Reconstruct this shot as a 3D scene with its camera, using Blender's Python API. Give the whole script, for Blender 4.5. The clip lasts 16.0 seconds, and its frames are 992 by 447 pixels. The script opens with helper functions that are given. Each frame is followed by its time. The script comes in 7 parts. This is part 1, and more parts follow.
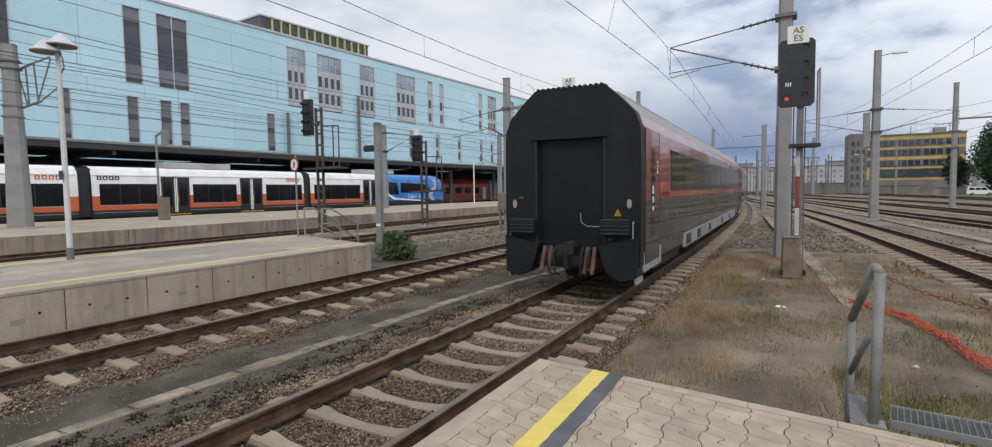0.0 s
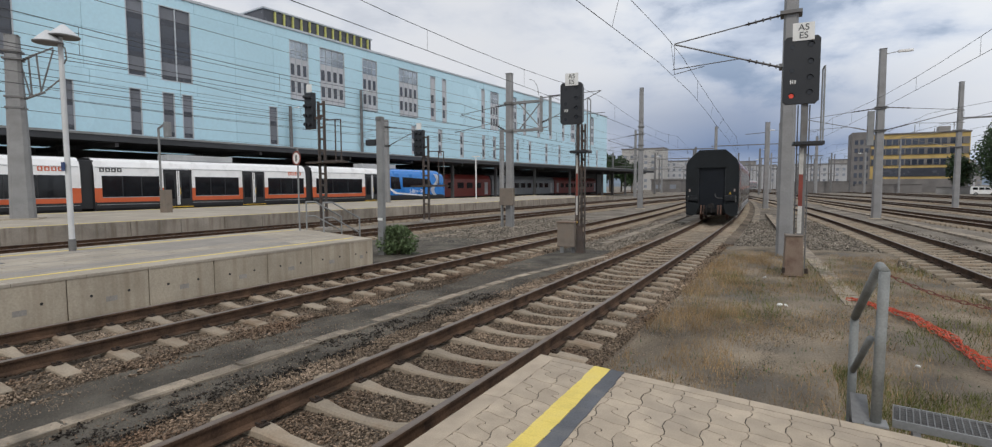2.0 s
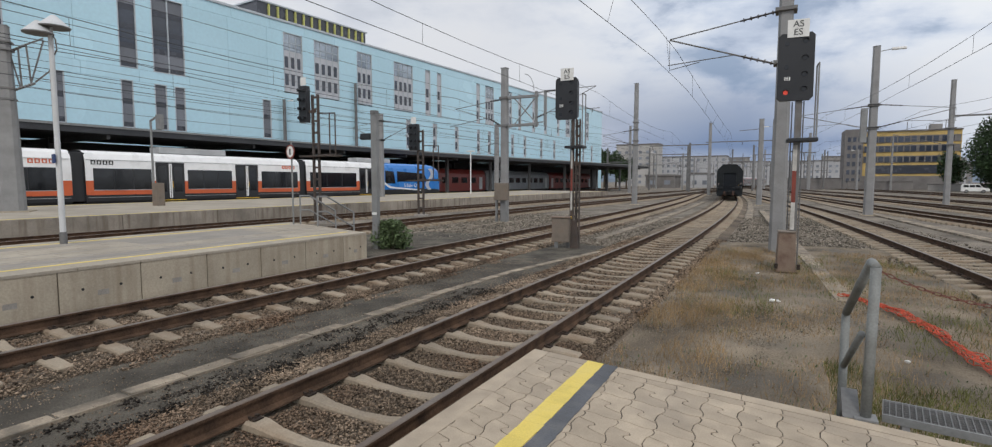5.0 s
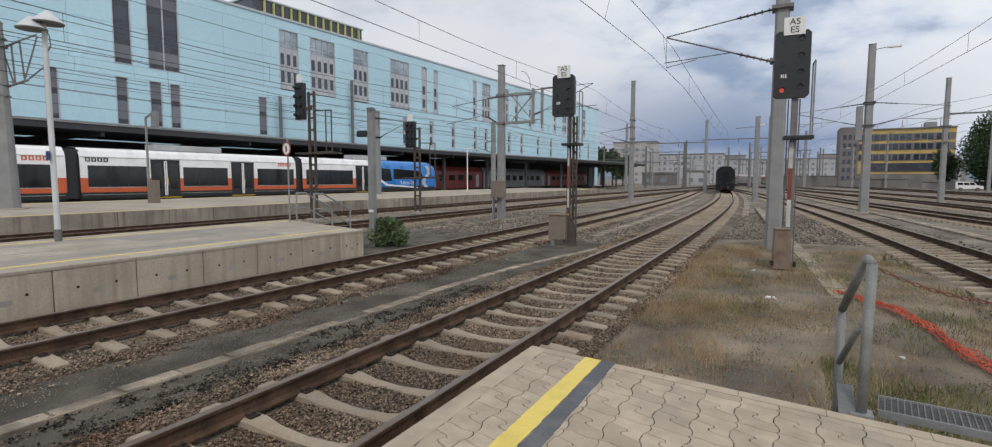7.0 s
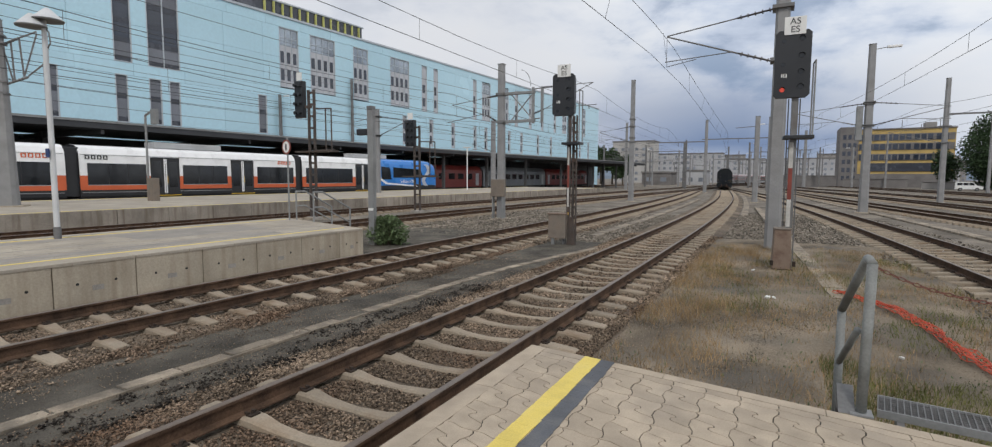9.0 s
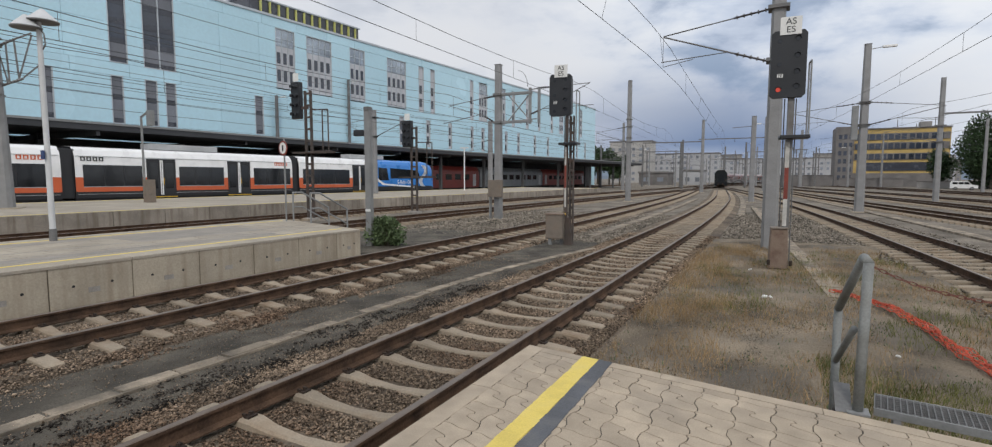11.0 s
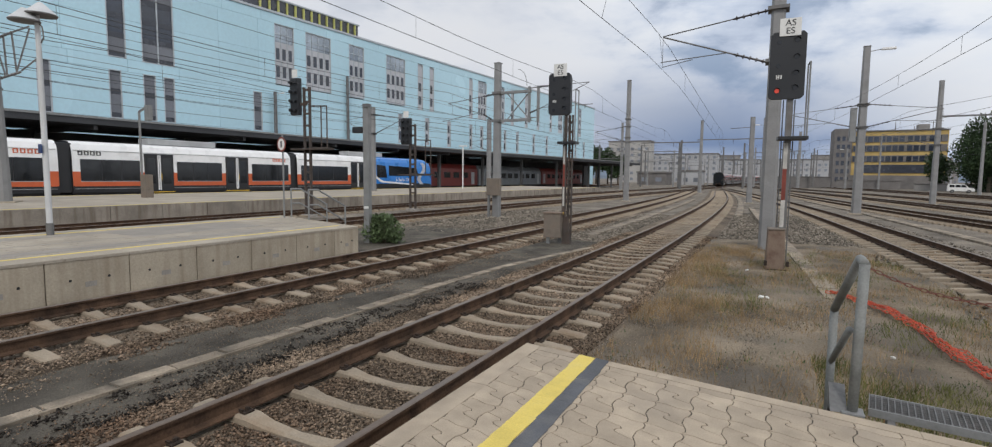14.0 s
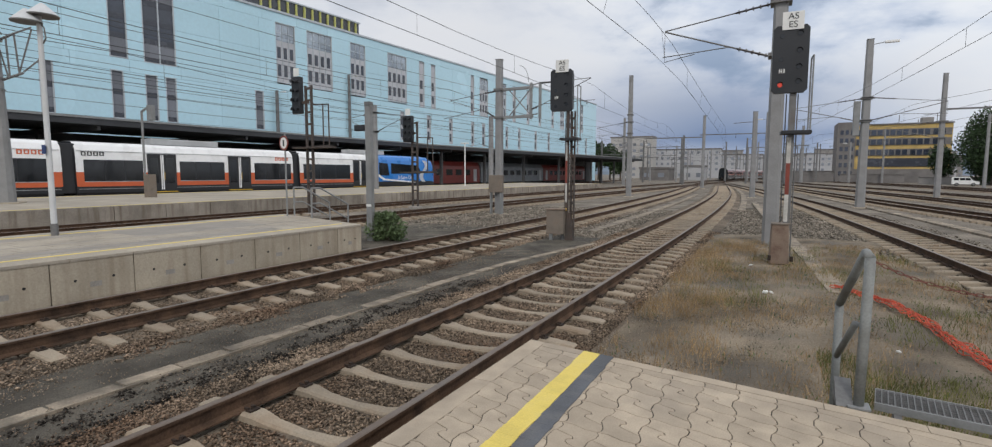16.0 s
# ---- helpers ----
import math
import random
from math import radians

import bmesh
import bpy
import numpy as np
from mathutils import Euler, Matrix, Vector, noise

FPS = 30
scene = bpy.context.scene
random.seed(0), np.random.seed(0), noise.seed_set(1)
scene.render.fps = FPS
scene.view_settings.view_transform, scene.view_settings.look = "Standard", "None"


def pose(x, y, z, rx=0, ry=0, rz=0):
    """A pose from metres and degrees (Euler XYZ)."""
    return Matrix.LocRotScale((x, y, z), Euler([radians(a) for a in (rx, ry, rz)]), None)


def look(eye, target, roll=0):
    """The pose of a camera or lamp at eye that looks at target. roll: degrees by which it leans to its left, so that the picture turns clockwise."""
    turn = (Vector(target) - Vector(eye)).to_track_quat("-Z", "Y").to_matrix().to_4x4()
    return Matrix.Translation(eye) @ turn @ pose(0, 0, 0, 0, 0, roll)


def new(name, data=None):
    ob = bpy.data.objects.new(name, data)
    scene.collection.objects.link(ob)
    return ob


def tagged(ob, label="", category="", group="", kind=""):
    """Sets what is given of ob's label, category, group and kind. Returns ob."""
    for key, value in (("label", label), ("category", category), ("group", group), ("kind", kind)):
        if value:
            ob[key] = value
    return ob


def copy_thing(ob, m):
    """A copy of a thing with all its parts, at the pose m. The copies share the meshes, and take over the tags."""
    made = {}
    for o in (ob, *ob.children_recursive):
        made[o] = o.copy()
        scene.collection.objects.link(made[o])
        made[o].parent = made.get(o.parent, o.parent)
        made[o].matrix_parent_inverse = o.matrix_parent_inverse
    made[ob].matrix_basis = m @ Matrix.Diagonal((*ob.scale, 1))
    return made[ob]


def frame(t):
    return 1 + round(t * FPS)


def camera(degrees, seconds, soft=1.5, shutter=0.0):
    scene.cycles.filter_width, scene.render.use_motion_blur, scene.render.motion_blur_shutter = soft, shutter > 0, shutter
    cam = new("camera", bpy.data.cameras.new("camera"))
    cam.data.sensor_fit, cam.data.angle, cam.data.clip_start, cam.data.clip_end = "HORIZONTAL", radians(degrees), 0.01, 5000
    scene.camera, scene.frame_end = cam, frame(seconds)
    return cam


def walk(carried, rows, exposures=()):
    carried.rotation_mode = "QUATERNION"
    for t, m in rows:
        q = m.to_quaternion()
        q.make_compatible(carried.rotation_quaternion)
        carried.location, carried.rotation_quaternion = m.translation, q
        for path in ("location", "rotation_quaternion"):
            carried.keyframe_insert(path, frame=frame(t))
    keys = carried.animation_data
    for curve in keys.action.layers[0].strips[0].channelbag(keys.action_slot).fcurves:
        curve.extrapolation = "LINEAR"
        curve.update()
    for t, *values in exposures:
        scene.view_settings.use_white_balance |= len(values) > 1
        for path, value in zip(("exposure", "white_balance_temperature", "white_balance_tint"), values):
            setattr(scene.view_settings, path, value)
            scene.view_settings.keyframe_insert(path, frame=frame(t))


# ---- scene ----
# ---- the camera: a phone held at chest height on a platform ----
cam = camera(85.8, 16.0, 1.2)
PATH = [
    (0, 0.0209, -0.0122, 1.995, 86.522, 0.795, 28.637),
    (0.5, 0.0193, -0.0091, 1.9924, 86.414, 0.698, 28.642),
    (1, 0.0162, -0.0114, 1.9925, 86.313, 0.702, 28.686),
    (1.5, 0.0104, -0.0067, 1.9908, 86.216, 0.499, 28.753),
    (2, 0.0082, 0.0005, 1.9907, 86.041, 0.279, 28.838),
    (2.5, 0.0059, 0.0057, 1.9889, 85.817, 0.044, 28.701),
    (3, 0.0066, 0.0038, 1.9872, 85.699, -0.011, 28.668),
    (3.5, 0.0066, -0.0024, 1.9898, 85.653, -0.055, 28.526),
    (4, 0.0088, 0.0004, 1.9899, 85.642, -0.079, 28.382),
    (6.5, 0.0008, 0.0027, 1.9841, 85.234, 0.045, 28.112),
    (7, 0, 0, 1.9826, 85.231, -0.068, 27.913),
    (7.5, -0.0006, -0.0015, 1.9839, 85.188, -0.278, 27.867),
    (8, -0.0046, -0.0042, 1.9799, 85.171, -0.29, 27.892),
    (8.5, -0.0084, 0.0007, 1.9823, 85.156, -0.294, 27.891),
    (9, -0.0049, -0, 1.9824, 85.109, -0.239, 27.886),
    (11.5, -0.0048, -0.0014, 1.9823, 85.156, -0.089, 27.52),
    (12, -0.008, -0.0002, 1.9759, 85.079, -0.239, 27.551),
    (12.5, -0.0087, -0.0062, 1.9777, 84.989, -0.417, 27.575),
    (13, -0.0124, -0.0085, 1.9811, 84.934, -0.582, 27.559),
    (13.5, -0.0072, -0.0093, 1.9799, 84.972, -0.665, 27.498),
    (14, -0.0037, -0.009, 1.9794, 84.998, -0.622, 27.415),
    (14.5, -0.0044, -0.0074, 1.9801, 84.968, -0.44, 27.366),
    (15, -0.0128, -0.0037, 1.9763, 84.898, -0.34, 27.389),
    (15.5, -0.0172, -0.0078, 1.975, 84.815, -0.203, 27.512),
    (16, -0.012, -0.0077, 1.9773, 84.671, -0.139, 27.647),
]

walk(cam, [(t, pose(*row)) for t, *row in PATH], exposures=((0.0, -0.040), (0.5, -0.100), (1.0, -0.170), (16.0, -0.170)))

# ---- daylight: a bright overcast sky with broken cloud, weak soft sun ----
world = bpy.data.worlds.new("sky")
scene.world = world
world.use_nodes = True


def build_sky():
    nt = world.node_tree
    nt.nodes.clear()
    n, ln = nt.nodes.new, nt.links.new
    sky = n("ShaderNodeTexSky")
    sky.sky_type, sky.sun_disc = "NISHITA", False
    sky.sun_elevation, sky.sun_rotation = radians(44), radians(150)
    co = n("ShaderNodeTexCoord")
    # banks of cloud drawn out a little along the horizon
    sep = n("ShaderNodeSeparateXYZ")
    ln(co.outputs["Generated"], sep.inputs[0])
    com = n("ShaderNodeMapping")
    com.inputs["Scale"].default_value = (1.0, 1.0, 2.3)
    ln(co.outputs["Generated"], com.inputs[0])

    def cloud(scale, detail, shift):
        mp = n("ShaderNodeMapping"); mp.inputs["Location"].default_value = shift
        ln(com.outputs[0], mp.inputs[0])
        t = n("ShaderNodeTexNoise")
        t.inputs["Scale"].default_value, t.inputs["Detail"].default_value = scale, detail
        t.inputs["Roughness"].default_value = 0.55
        t.inputs["Distortion"].default_value = 0.15
        ln(mp.outputs[0], t.inputs["Vector"])
        return t

    def ramp(src, stops):
        r = n("ShaderNodeValToRGB")
        r.color_ramp.elements[0].position, r.color_ramp.elements[0].color = stops[0][0], (*stops[0][1], 1)
        r.color_ramp.elements[1].position, r.color_ramp.elements[1].color = stops[-1][0], (*stops[-1][1], 1)
        for p, c in stops[1:-1]:
            e = r.color_ramp.elements.new(p); e.color = (*c, 1)
        ln(src, r.inputs[0])
        return r

    def mix(fac, a, b, mode="MIX"):
        m = n("ShaderNodeMix"); m.data_type, m.blend_type = "RGBA", mode
        if isinstance(fac, float):
            m.inputs["Factor"].default_value = fac
        else:
            ln(fac, m.inputs["Factor"])
        for sock, s in (("A", a), ("B", b)):
            s_in = [i for i in m.inputs if i.name == sock and i.type == "RGBA"][0]
            if isinstance(s, tuple):
                s_in.default_value = (*s, 1)
            else:
                ln(s, s_in)
        return [o for o in m.outputs if o.type == "RGBA"][0]

    big = cloud(2.6, 3.0, (2.3, 0.4, 0))
    fine = cloud(5.6, 10.0, (0.7, 4.1, 0))
    body = mix(0.62, big.outputs["Fac"], fine.outputs["Fac"])
    # underside shading of the cloud sheet, ten times the wanted radiance as the strength is a tenth
    shade = ramp(body, [(0.36, (5.0, 5.8, 7.3)), (0.42, (6.8, 7.6, 9.0)), (0.46, (8.2, 8.8, 9.8)), (0.51, (9.4, 9.8, 10.4)), (0.6, (9.9, 10.1, 10.4))])
    # gaps of blue between the clouds
    gap = ramp(fine.outputs["Fac"], [(0.33, (0.4, 0.4, 0.4)), (0.42, (0.0, 0.0, 0.0))])
    col = mix(gap.outputs[0], shade.outputs[0], sky.outputs[0])
    # thicker and bluer towards the north-east horizon, thin and bright overhead
    low = ramp(sep.outputs["Z"], [(0.0, (0.35, 0.35, 0.35)), (0.03, (0.6, 0.6, 0.6)), (0.06, (1.0, 1.0, 1.0)), (0.12, (0.78, 0.78, 0.78)), (0.2, (0.2, 0.2, 0.2)), (0.29, (0.0, 0.0, 0.0))])
    off = n("ShaderNodeMath"); off.operation = "ADD"; off.inputs[1].default_value = 0.14
    ln(sep.outputs["X"], off.inputs[0])
    wide = n("ShaderNodeMath"); wide.operation = "ABSOLUTE"
    ln(off.outputs[0], wide.inputs[0])
    veil = n("ShaderNodeMath"); veil.operation = "MULTIPLY_ADD"
    veil.inputs[1].default_value, veil.inputs[2].default_value = -2.4, 1.2
    ln(wide.outputs[0], veil.inputs[0])
    cl = n("ShaderNodeClamp"); ln(veil.outputs[0], cl.inputs[0])
    f = n("ShaderNodeMath"); f.operation = "MULTIPLY"
    ln(low.outputs[0], f.inputs[0]); ln(cl.outputs[0], f.inputs[1])
    dim = mix(1.0, shade.outputs[0], (0.27, 0.36, 0.54), "MULTIPLY")
    dark = mix(0.4, dim, (1.2, 1.75, 3.1))
    col = mix(f.outputs[0], col, dark)
    west = n("ShaderNodeMath"); west.operation = "MULTIPLY_ADD"
    west.inputs[1].default_value, west.inputs[2].default_value = -2.2, -0.25
    ln(sep.outputs["X"], west.inputs[0])
    wc = n("ShaderNodeClamp"); ln(west.outputs[0], wc.inputs[0]); wc.inputs[2].default_value = 0.72
    col = mix(wc.outputs[0], col, (7.6, 7.8, 8.3))
    bg = n("ShaderNodeBackground"); bg.inputs["Strength"].default_value = 0.1
    ln(col, bg.inputs[0])
    out = n("ShaderNodeOutputWorld"); ln(bg.outputs[0], out.inputs[0])


build_sky()
sun = new("sun", bpy.data.lights.new("sun", "SUN"))
sun.data.energy, sun.data.angle, sun.data.color = 1.5, radians(16), (1.0, 0.94, 0.86)
sun.matrix_world = look((20, -35, 39), (0, 0, 0))
scene.view_settings.exposure = -0.17

# ---- materials ----


# surfaces tinted warmer: more red, less blue
WARM = {"ballast_ground", "ballast_stone", "pale_ballast_stone", "oily_walkway", "dry_earth", "grey_gravel", "concrete_sleeper", "pale_concrete", "worn_kerb_concrete"}


def mat(name, col, rough=0.7, metal=0.0, var=0.12, scale=3.0, fine=60.0, bump=0.15, tint=None, spec=0.5, island=0.0, each=0.0, coat=0.0, stain=None, stain_amt=0.5, stain_scale=1.2, relief=0.01, streak=False):
    """Paint or stone with drifting tone, fine grain, stains and relief."""
    if name in WARM:
        col, tint, stain = (c and (c[0] * 1.07, c[1], c[2] * 0.89) for c in (col, tint, stain))
    m = bpy.data.materials.new(name)
    m.use_nodes = True
    nt = m.node_tree
    n, ln = nt.nodes.new, nt.links.new
    b = nt.nodes["Principled BSDF"]
    # repeats on one mesh take their grain from their place
    vec = n("ShaderNodeNewGeometry").outputs["Position"] if each else n("ShaderNodeTexCoord").outputs["Object"]

    def noise_tex(s, d):
        t = n("ShaderNodeTexNoise")
        t.inputs["Scale"].default_value, t.inputs["Detail"].default_value = s, d
        ln(vec, t.inputs["Vector"])
        return t

    def mixer(fac, a, bb, mode="MIX"):
        x = n("ShaderNodeMix"); x.data_type, x.blend_type = "RGBA", mode
        if isinstance(fac, float):
            x.inputs[0].default_value = fac
        else:
            ln(fac, x.inputs[0])
        for i, s in ((6, a), (7, bb)):
            if isinstance(s, tuple):
                x.inputs[i].default_value = (*s[:3], 1)
            else:
                ln(s, x.inputs[i])
        return x.outputs[2]

    def rng(src, a0, a1, b0, b1):
        r = n("ShaderNodeMapRange")
        for i, v in enumerate((a0, a1, b0, b1)):
            r.inputs[i + 1].default_value = v
        ln(src, r.inputs[0])
        return r.outputs[0]

    t1, t2 = noise_tex(scale, 4.0), noise_tex(fine, 3.0)
    lo = tuple(c * (1 - var * 1.6) for c in col)
    hi = tuple(min(1, c * (1 + var * 1.6)) for c in (tint or col))
    c = mixer(rng(t1.outputs["Fac"], 0.3, 0.7, 0, 1), lo, hi)
    grain = rng(t2.outputs["Fac"], 0.3, 0.7, 1 - var, 1 + var)
    cg = n("ShaderNodeCombineColor")
    for i in range(3):
        ln(grain, cg.inputs[i])
    c = mixer(1.0, c, cg.outputs[0], "MULTIPLY")
    if stain:
        t3 = noise_tex(stain_scale, 6.0)
        if streak:
            mp = n("ShaderNodeMapping")
            mp.inputs["Scale"].default_value = (4.0, 4.0, 0.35)
            ln(vec, mp.inputs[0])
            ln(mp.outputs[0], t3.inputs["Vector"])
        c = mixer(rng(t3.outputs["Fac"], 0.48, 0.7, 0, stain_amt), c, stain)
    if island or each:
        src = n("ShaderNodeNewGeometry").outputs["Random Per Island"] if island else n("ShaderNodeObjectInfo").outputs["Random"]
        k = island or each
        cr = n("ShaderNodeCombineColor")
        r = rng(src, 0, 1, 1 - k, 1 + k)
        for i in range(3):
            ln(r, cr.inputs[i])
        c = mixer(1.0, c, cr.outputs[0], "MULTIPLY")
    ln(c, b.inputs["Base Color"])
    ln(rng(t1.outputs["Fac"], 0.2, 0.8, max(0.02, rough - 0.1), min(1, rough + 0.1)), b.inputs["Roughness"])
    b.inputs["Metallic"].default_value = metal
    b.inputs["Specular IOR Level"].default_value = spec
    b.inputs["Coat Weight"].default_value = coat
    if bump:
        bp = n("ShaderNodeBump")
        bp.inputs["Strength"].default_value, bp.inputs["Distance"].default_value = bump, relief
        ln(t2.outputs["Fac"], bp.inputs["Height"])
        ln(bp.outputs[0], b.inputs["Normal"])
    return m


def glow(name, col, strength, base=(0.02, 0.02, 0.02)):
    m = bpy.data.materials.new(name)
    m.use_nodes = True
    b = m.node_tree.nodes["Principled BSDF"]
    b.inputs["Base Color"].default_value = (*base, 1)
    b.inputs["Emission Color"].default_value = (*col, 1)
    b.inputs["Emission Strength"].default_value = strength
    b.inputs["Roughness"].default_value = 0.2
    return m


M = dict(
    ballast=mat("ballast_ground", (0.12, 0.1, 0.085), 0.95, var=0.3, scale=0.35, fine=22, bump=0.9, relief=0.04, tint=(0.16, 0.138, 0.118), stain=(0.07, 0.055, 0.045), stain_amt=0.5, stain_scale=0.5, spec=0.2),
    stone=mat("ballast_stone", (0.15, 0.122, 0.101), 0.95, var=0.28, scale=0.8, fine=60, bump=0.3, island=0.8, tint=(0.22, 0.18, 0.148), stain=(0.125, 0.072, 0.048), stain_amt=0.6, stain_scale=0.6, spec=0.2),
    stone_black=mat("oily_black_stone", (0.045, 0.039, 0.034), 0.95, var=0.3, scale=3, fine=60, bump=0.3, island=0.6, spec=0.1),
    handrail=mat("grey_handrail_paint", (0.2, 0.21, 0.205), 0.6, var=0.14, scale=6, fine=70, bump=0.15, stain=(0.13, 0.12, 0.105), stain_amt=0.5, stain_scale=5),
    stone_grey=mat("pale_ballast_stone", (0.19, 0.178, 0.165), 0.95, var=0.2, scale=2, fine=60, bump=0.3, island=0.65, spec=0.2),
    dirt=mat("oily_walkway", (0.105, 0.1, 0.092), 0.9, var=0.34, scale=1.2, fine=70, bump=0.9, relief=0.03, stain=(0.05, 0.047, 0.044), stain_amt=0.6, stain_scale=1.6, spec=0.25),
    earth=mat("dry_earth", (0.165, 0.146, 0.125), 0.97, var=0.28, scale=0.9, fine=45, bump=0.8, relief=0.03, tint=(0.2, 0.175, 0.145), stain=(0.14, 0.137, 0.135), stain_amt=0.8, stain_scale=0.6, spec=0.15),
    gravel=mat("grey_gravel", (0.145, 0.135, 0.126), 0.95, var=0.25, scale=0.5, fine=18, bump=0.8, relief=0.04, tint=(0.18, 0.168, 0.155), spec=0.2),
    rail=mat("rusty_rail_side", (0.06, 0.038, 0.026), 0.9, 0.0, spec=0.2, var=0.25, scale=4, fine=50, bump=0.3, tint=(0.082, 0.05, 0.033), stain=(0.085, 0.05, 0.03), stain_amt=0.35, stain_scale=3),
    railtop=mat("worn_rail_head", (0.19, 0.155, 0.13), 0.5, 0.4, var=0.12, scale=2, fine=40, bump=0.1, stain=(0.11, 0.075, 0.055), stain_amt=0.6, stain_scale=2),
    sleeper=mat("concrete_sleeper", (0.29, 0.26, 0.224), 0.92, var=0.14, scale=2.2, fine=50, bump=0.35, each=0.14, stain=(0.17, 0.125, 0.09), stain_amt=0.75, stain_scale=2.2, spec=0.25),
    fastener=mat("rusty_fastening", (0.05, 0.035, 0.027), 0.85, 0.3, var=0.3, scale=8, fine=80, bump=0.3),
    concrete=mat("pale_concrete", (0.375, 0.35, 0.31), 0.92, var=0.1, scale=1.0, fine=35, bump=0.3, stain=(0.2, 0.165, 0.13), stain_amt=0.45, stain_scale=1.3, each=0.07, spec=0.25, streak=True),
    paver=mat("beige_paver", (0.395, 0.328, 0.252), 0.9, var=0.09, scale=6, fine=120, bump=0.4, relief=0.004, each=0.1, stain=(0.27, 0.235, 0.2), stain_amt=0.25, stain_scale=2.4, spec=0.3),
    paver_far=mat("grey_beige_paving", (0.36, 0.318, 0.26), 0.9, var=0.1, scale=0.8, fine=20, bump=0.25, each=0.07, stain=(0.27, 0.25, 0.23), stain_amt=0.5, stain_scale=0.5, spec=0.3),
    joint=mat("sandy_joint", (0.055, 0.046, 0.037), 0.97, var=0.2, scale=6, fine=80, bump=0.4),
    yellow=mat("yellow_line_paint", (0.72, 0.56, 0.13), 0.7, var=0.08, scale=5, fine=90, bump=0.2, stain=(0.42, 0.36, 0.2), stain_amt=0.35, stain_scale=5),
    slate=mat("dark_line_paint", (0.095, 0.1, 0.112), 0.75, var=0.14, scale=5, fine=90, bump=0.2, stain=(0.25, 0.23, 0.2), stain_amt=0.3, stain_scale=4),
    galv=mat("galvanised_steel", (0.25, 0.255, 0.255), 0.6, 0.3, var=0.1, scale=3, fine=40, bump=0.12, stain=(0.22, 0.215, 0.21), stain_amt=0.5, stain_scale=2),
    galv_dark=mat("weathered_steel", (0.17, 0.17, 0.17), 0.6, 0.3, var=0.15, scale=3, fine=40, bump=0.12, stain=(0.11, 0.08, 0.06), stain_amt=0.4, stain_scale=2.5),
    mast=mat("grey_mast", (0.27, 0.27, 0.272), 0.65, 0.25, var=0.09, scale=1.5, fine=30, bump=0.12, stain=(0.2, 0.195, 0.19), stain_amt=0.5, stain_scale=1.4),
    rust=mat("rusty_box", (0.2, 0.125, 0.09), 0.85, 0.1, var=0.2, scale=3, fine=50, bump=0.3, tint=(0.24, 0.19, 0.15), stain=(0.1, 0.06, 0.045), stain_amt=0.6, stain_scale=3),
    greybox=mat("grey_brown_box", (0.2, 0.168, 0.138), 0.8, 0.1, var=0.14, scale=3, fine=50, bump=0.2, stain=(0.15, 0.1, 0.07), stain_amt=0.4, stain_scale=3),
    black=mat("black_signal_paint", (0.017, 0.019, 0.023), 0.5, var=0.15, scale=3, fine=40, bump=0.1),
    black_matt=mat("dark_underframe", (0.018, 0.017, 0.017), 0.85, var=0.3, scale=3, fine=30, bump=0.3),
    wire=mat("copper_wire", (0.06, 0.062, 0.066), 0.6, 0.3, var=0.1, bump=0.0),
    insul=mat("brown_insulator", (0.035, 0.028, 0.028), 0.3, var=0.1, bump=0.0),
    white=mat("white_paint", (0.78, 0.78, 0.77), 0.5, var=0.04, scale=2, fine=40, bump=0.08, stain=(0.6, 0.59, 0.56), stain_amt=0.3),
    red=mat("red_paint", (0.2, 0.042, 0.028), 0.6, var=0.12, scale=4, fine=40, bump=0.1),
    orange_net=mat("orange_plastic_net", (0.5, 0.07, 0.03), 0.6, var=0.15, scale=6, fine=60, bump=0.1),
    chain=mat("rusty_chain", (0.16, 0.062, 0.045), 0.7, 0.2, var=0.2, scale=20, fine=90, bump=0.2),
)

# ---- mesh helpers ----


def part(name, bm, material, parent=None, label="", smooth=False):
    me = bpy.data.meshes.new(name)
    bm.to_mesh(me)
    bm.free()
    me.materials.append(M[material] if isinstance(material, str) else material)
    if smooth:
        for p in me.polygons:
            p.use_smooth = True
    ob = new(name, me)
    if parent:
        ob.parent = parent
    if label:
        tagged(ob, label)
    return ob


def piece(name, me, parent, m):
    """One more object on a shared mesh."""
    ob = new(name, me)
    ob.parent = parent
    ob.matrix_basis = m
    return ob


def shared(name, bm, *materials):
    me = bpy.data.meshes.new(name)
    bm.to_mesh(me)
    bm.free()
    for m in materials:
        me.materials.append(M[m])
    return me


def stuff_mesh(name, verts, faces, material, parent=None):
    me = bpy.data.meshes.new(name)
    me.from_pydata(verts, [], faces)
    me.materials.append(M[material])
    ob = new(name, me)
    if parent:
        ob.parent = parent
    return ob


def box(bm, x0, x1, y0, y1, z0, z1, m=None, mi=0):
    vs = [bm.verts.new(Vector((x, y, z)) if m is None else m @ Vector((x, y, z))) for z in (z0, z1) for y in (y0, y1) for x in (x0, x1)]
    for q in ((0, 2, 3, 1), (4, 5, 7, 6), (0, 1, 5, 4), (2, 6, 7, 3), (0, 4, 6, 2), (1, 3, 7, 5)):
        bm.faces.new([vs[i] for i in q]).material_index = mi
    return bm


def bbox(x0, x1, y0, y1, z0, z1, bev=0.0, m=None):
    bm = bmesh.new()
    box(bm, x0, x1, y0, y1, z0, z1, m)
    if bev:
        bmesh.ops.bevel(bm, geom=bm.edges[:], offset=bev, segments=2, affect="EDGES", profile=0.6)
    return bm


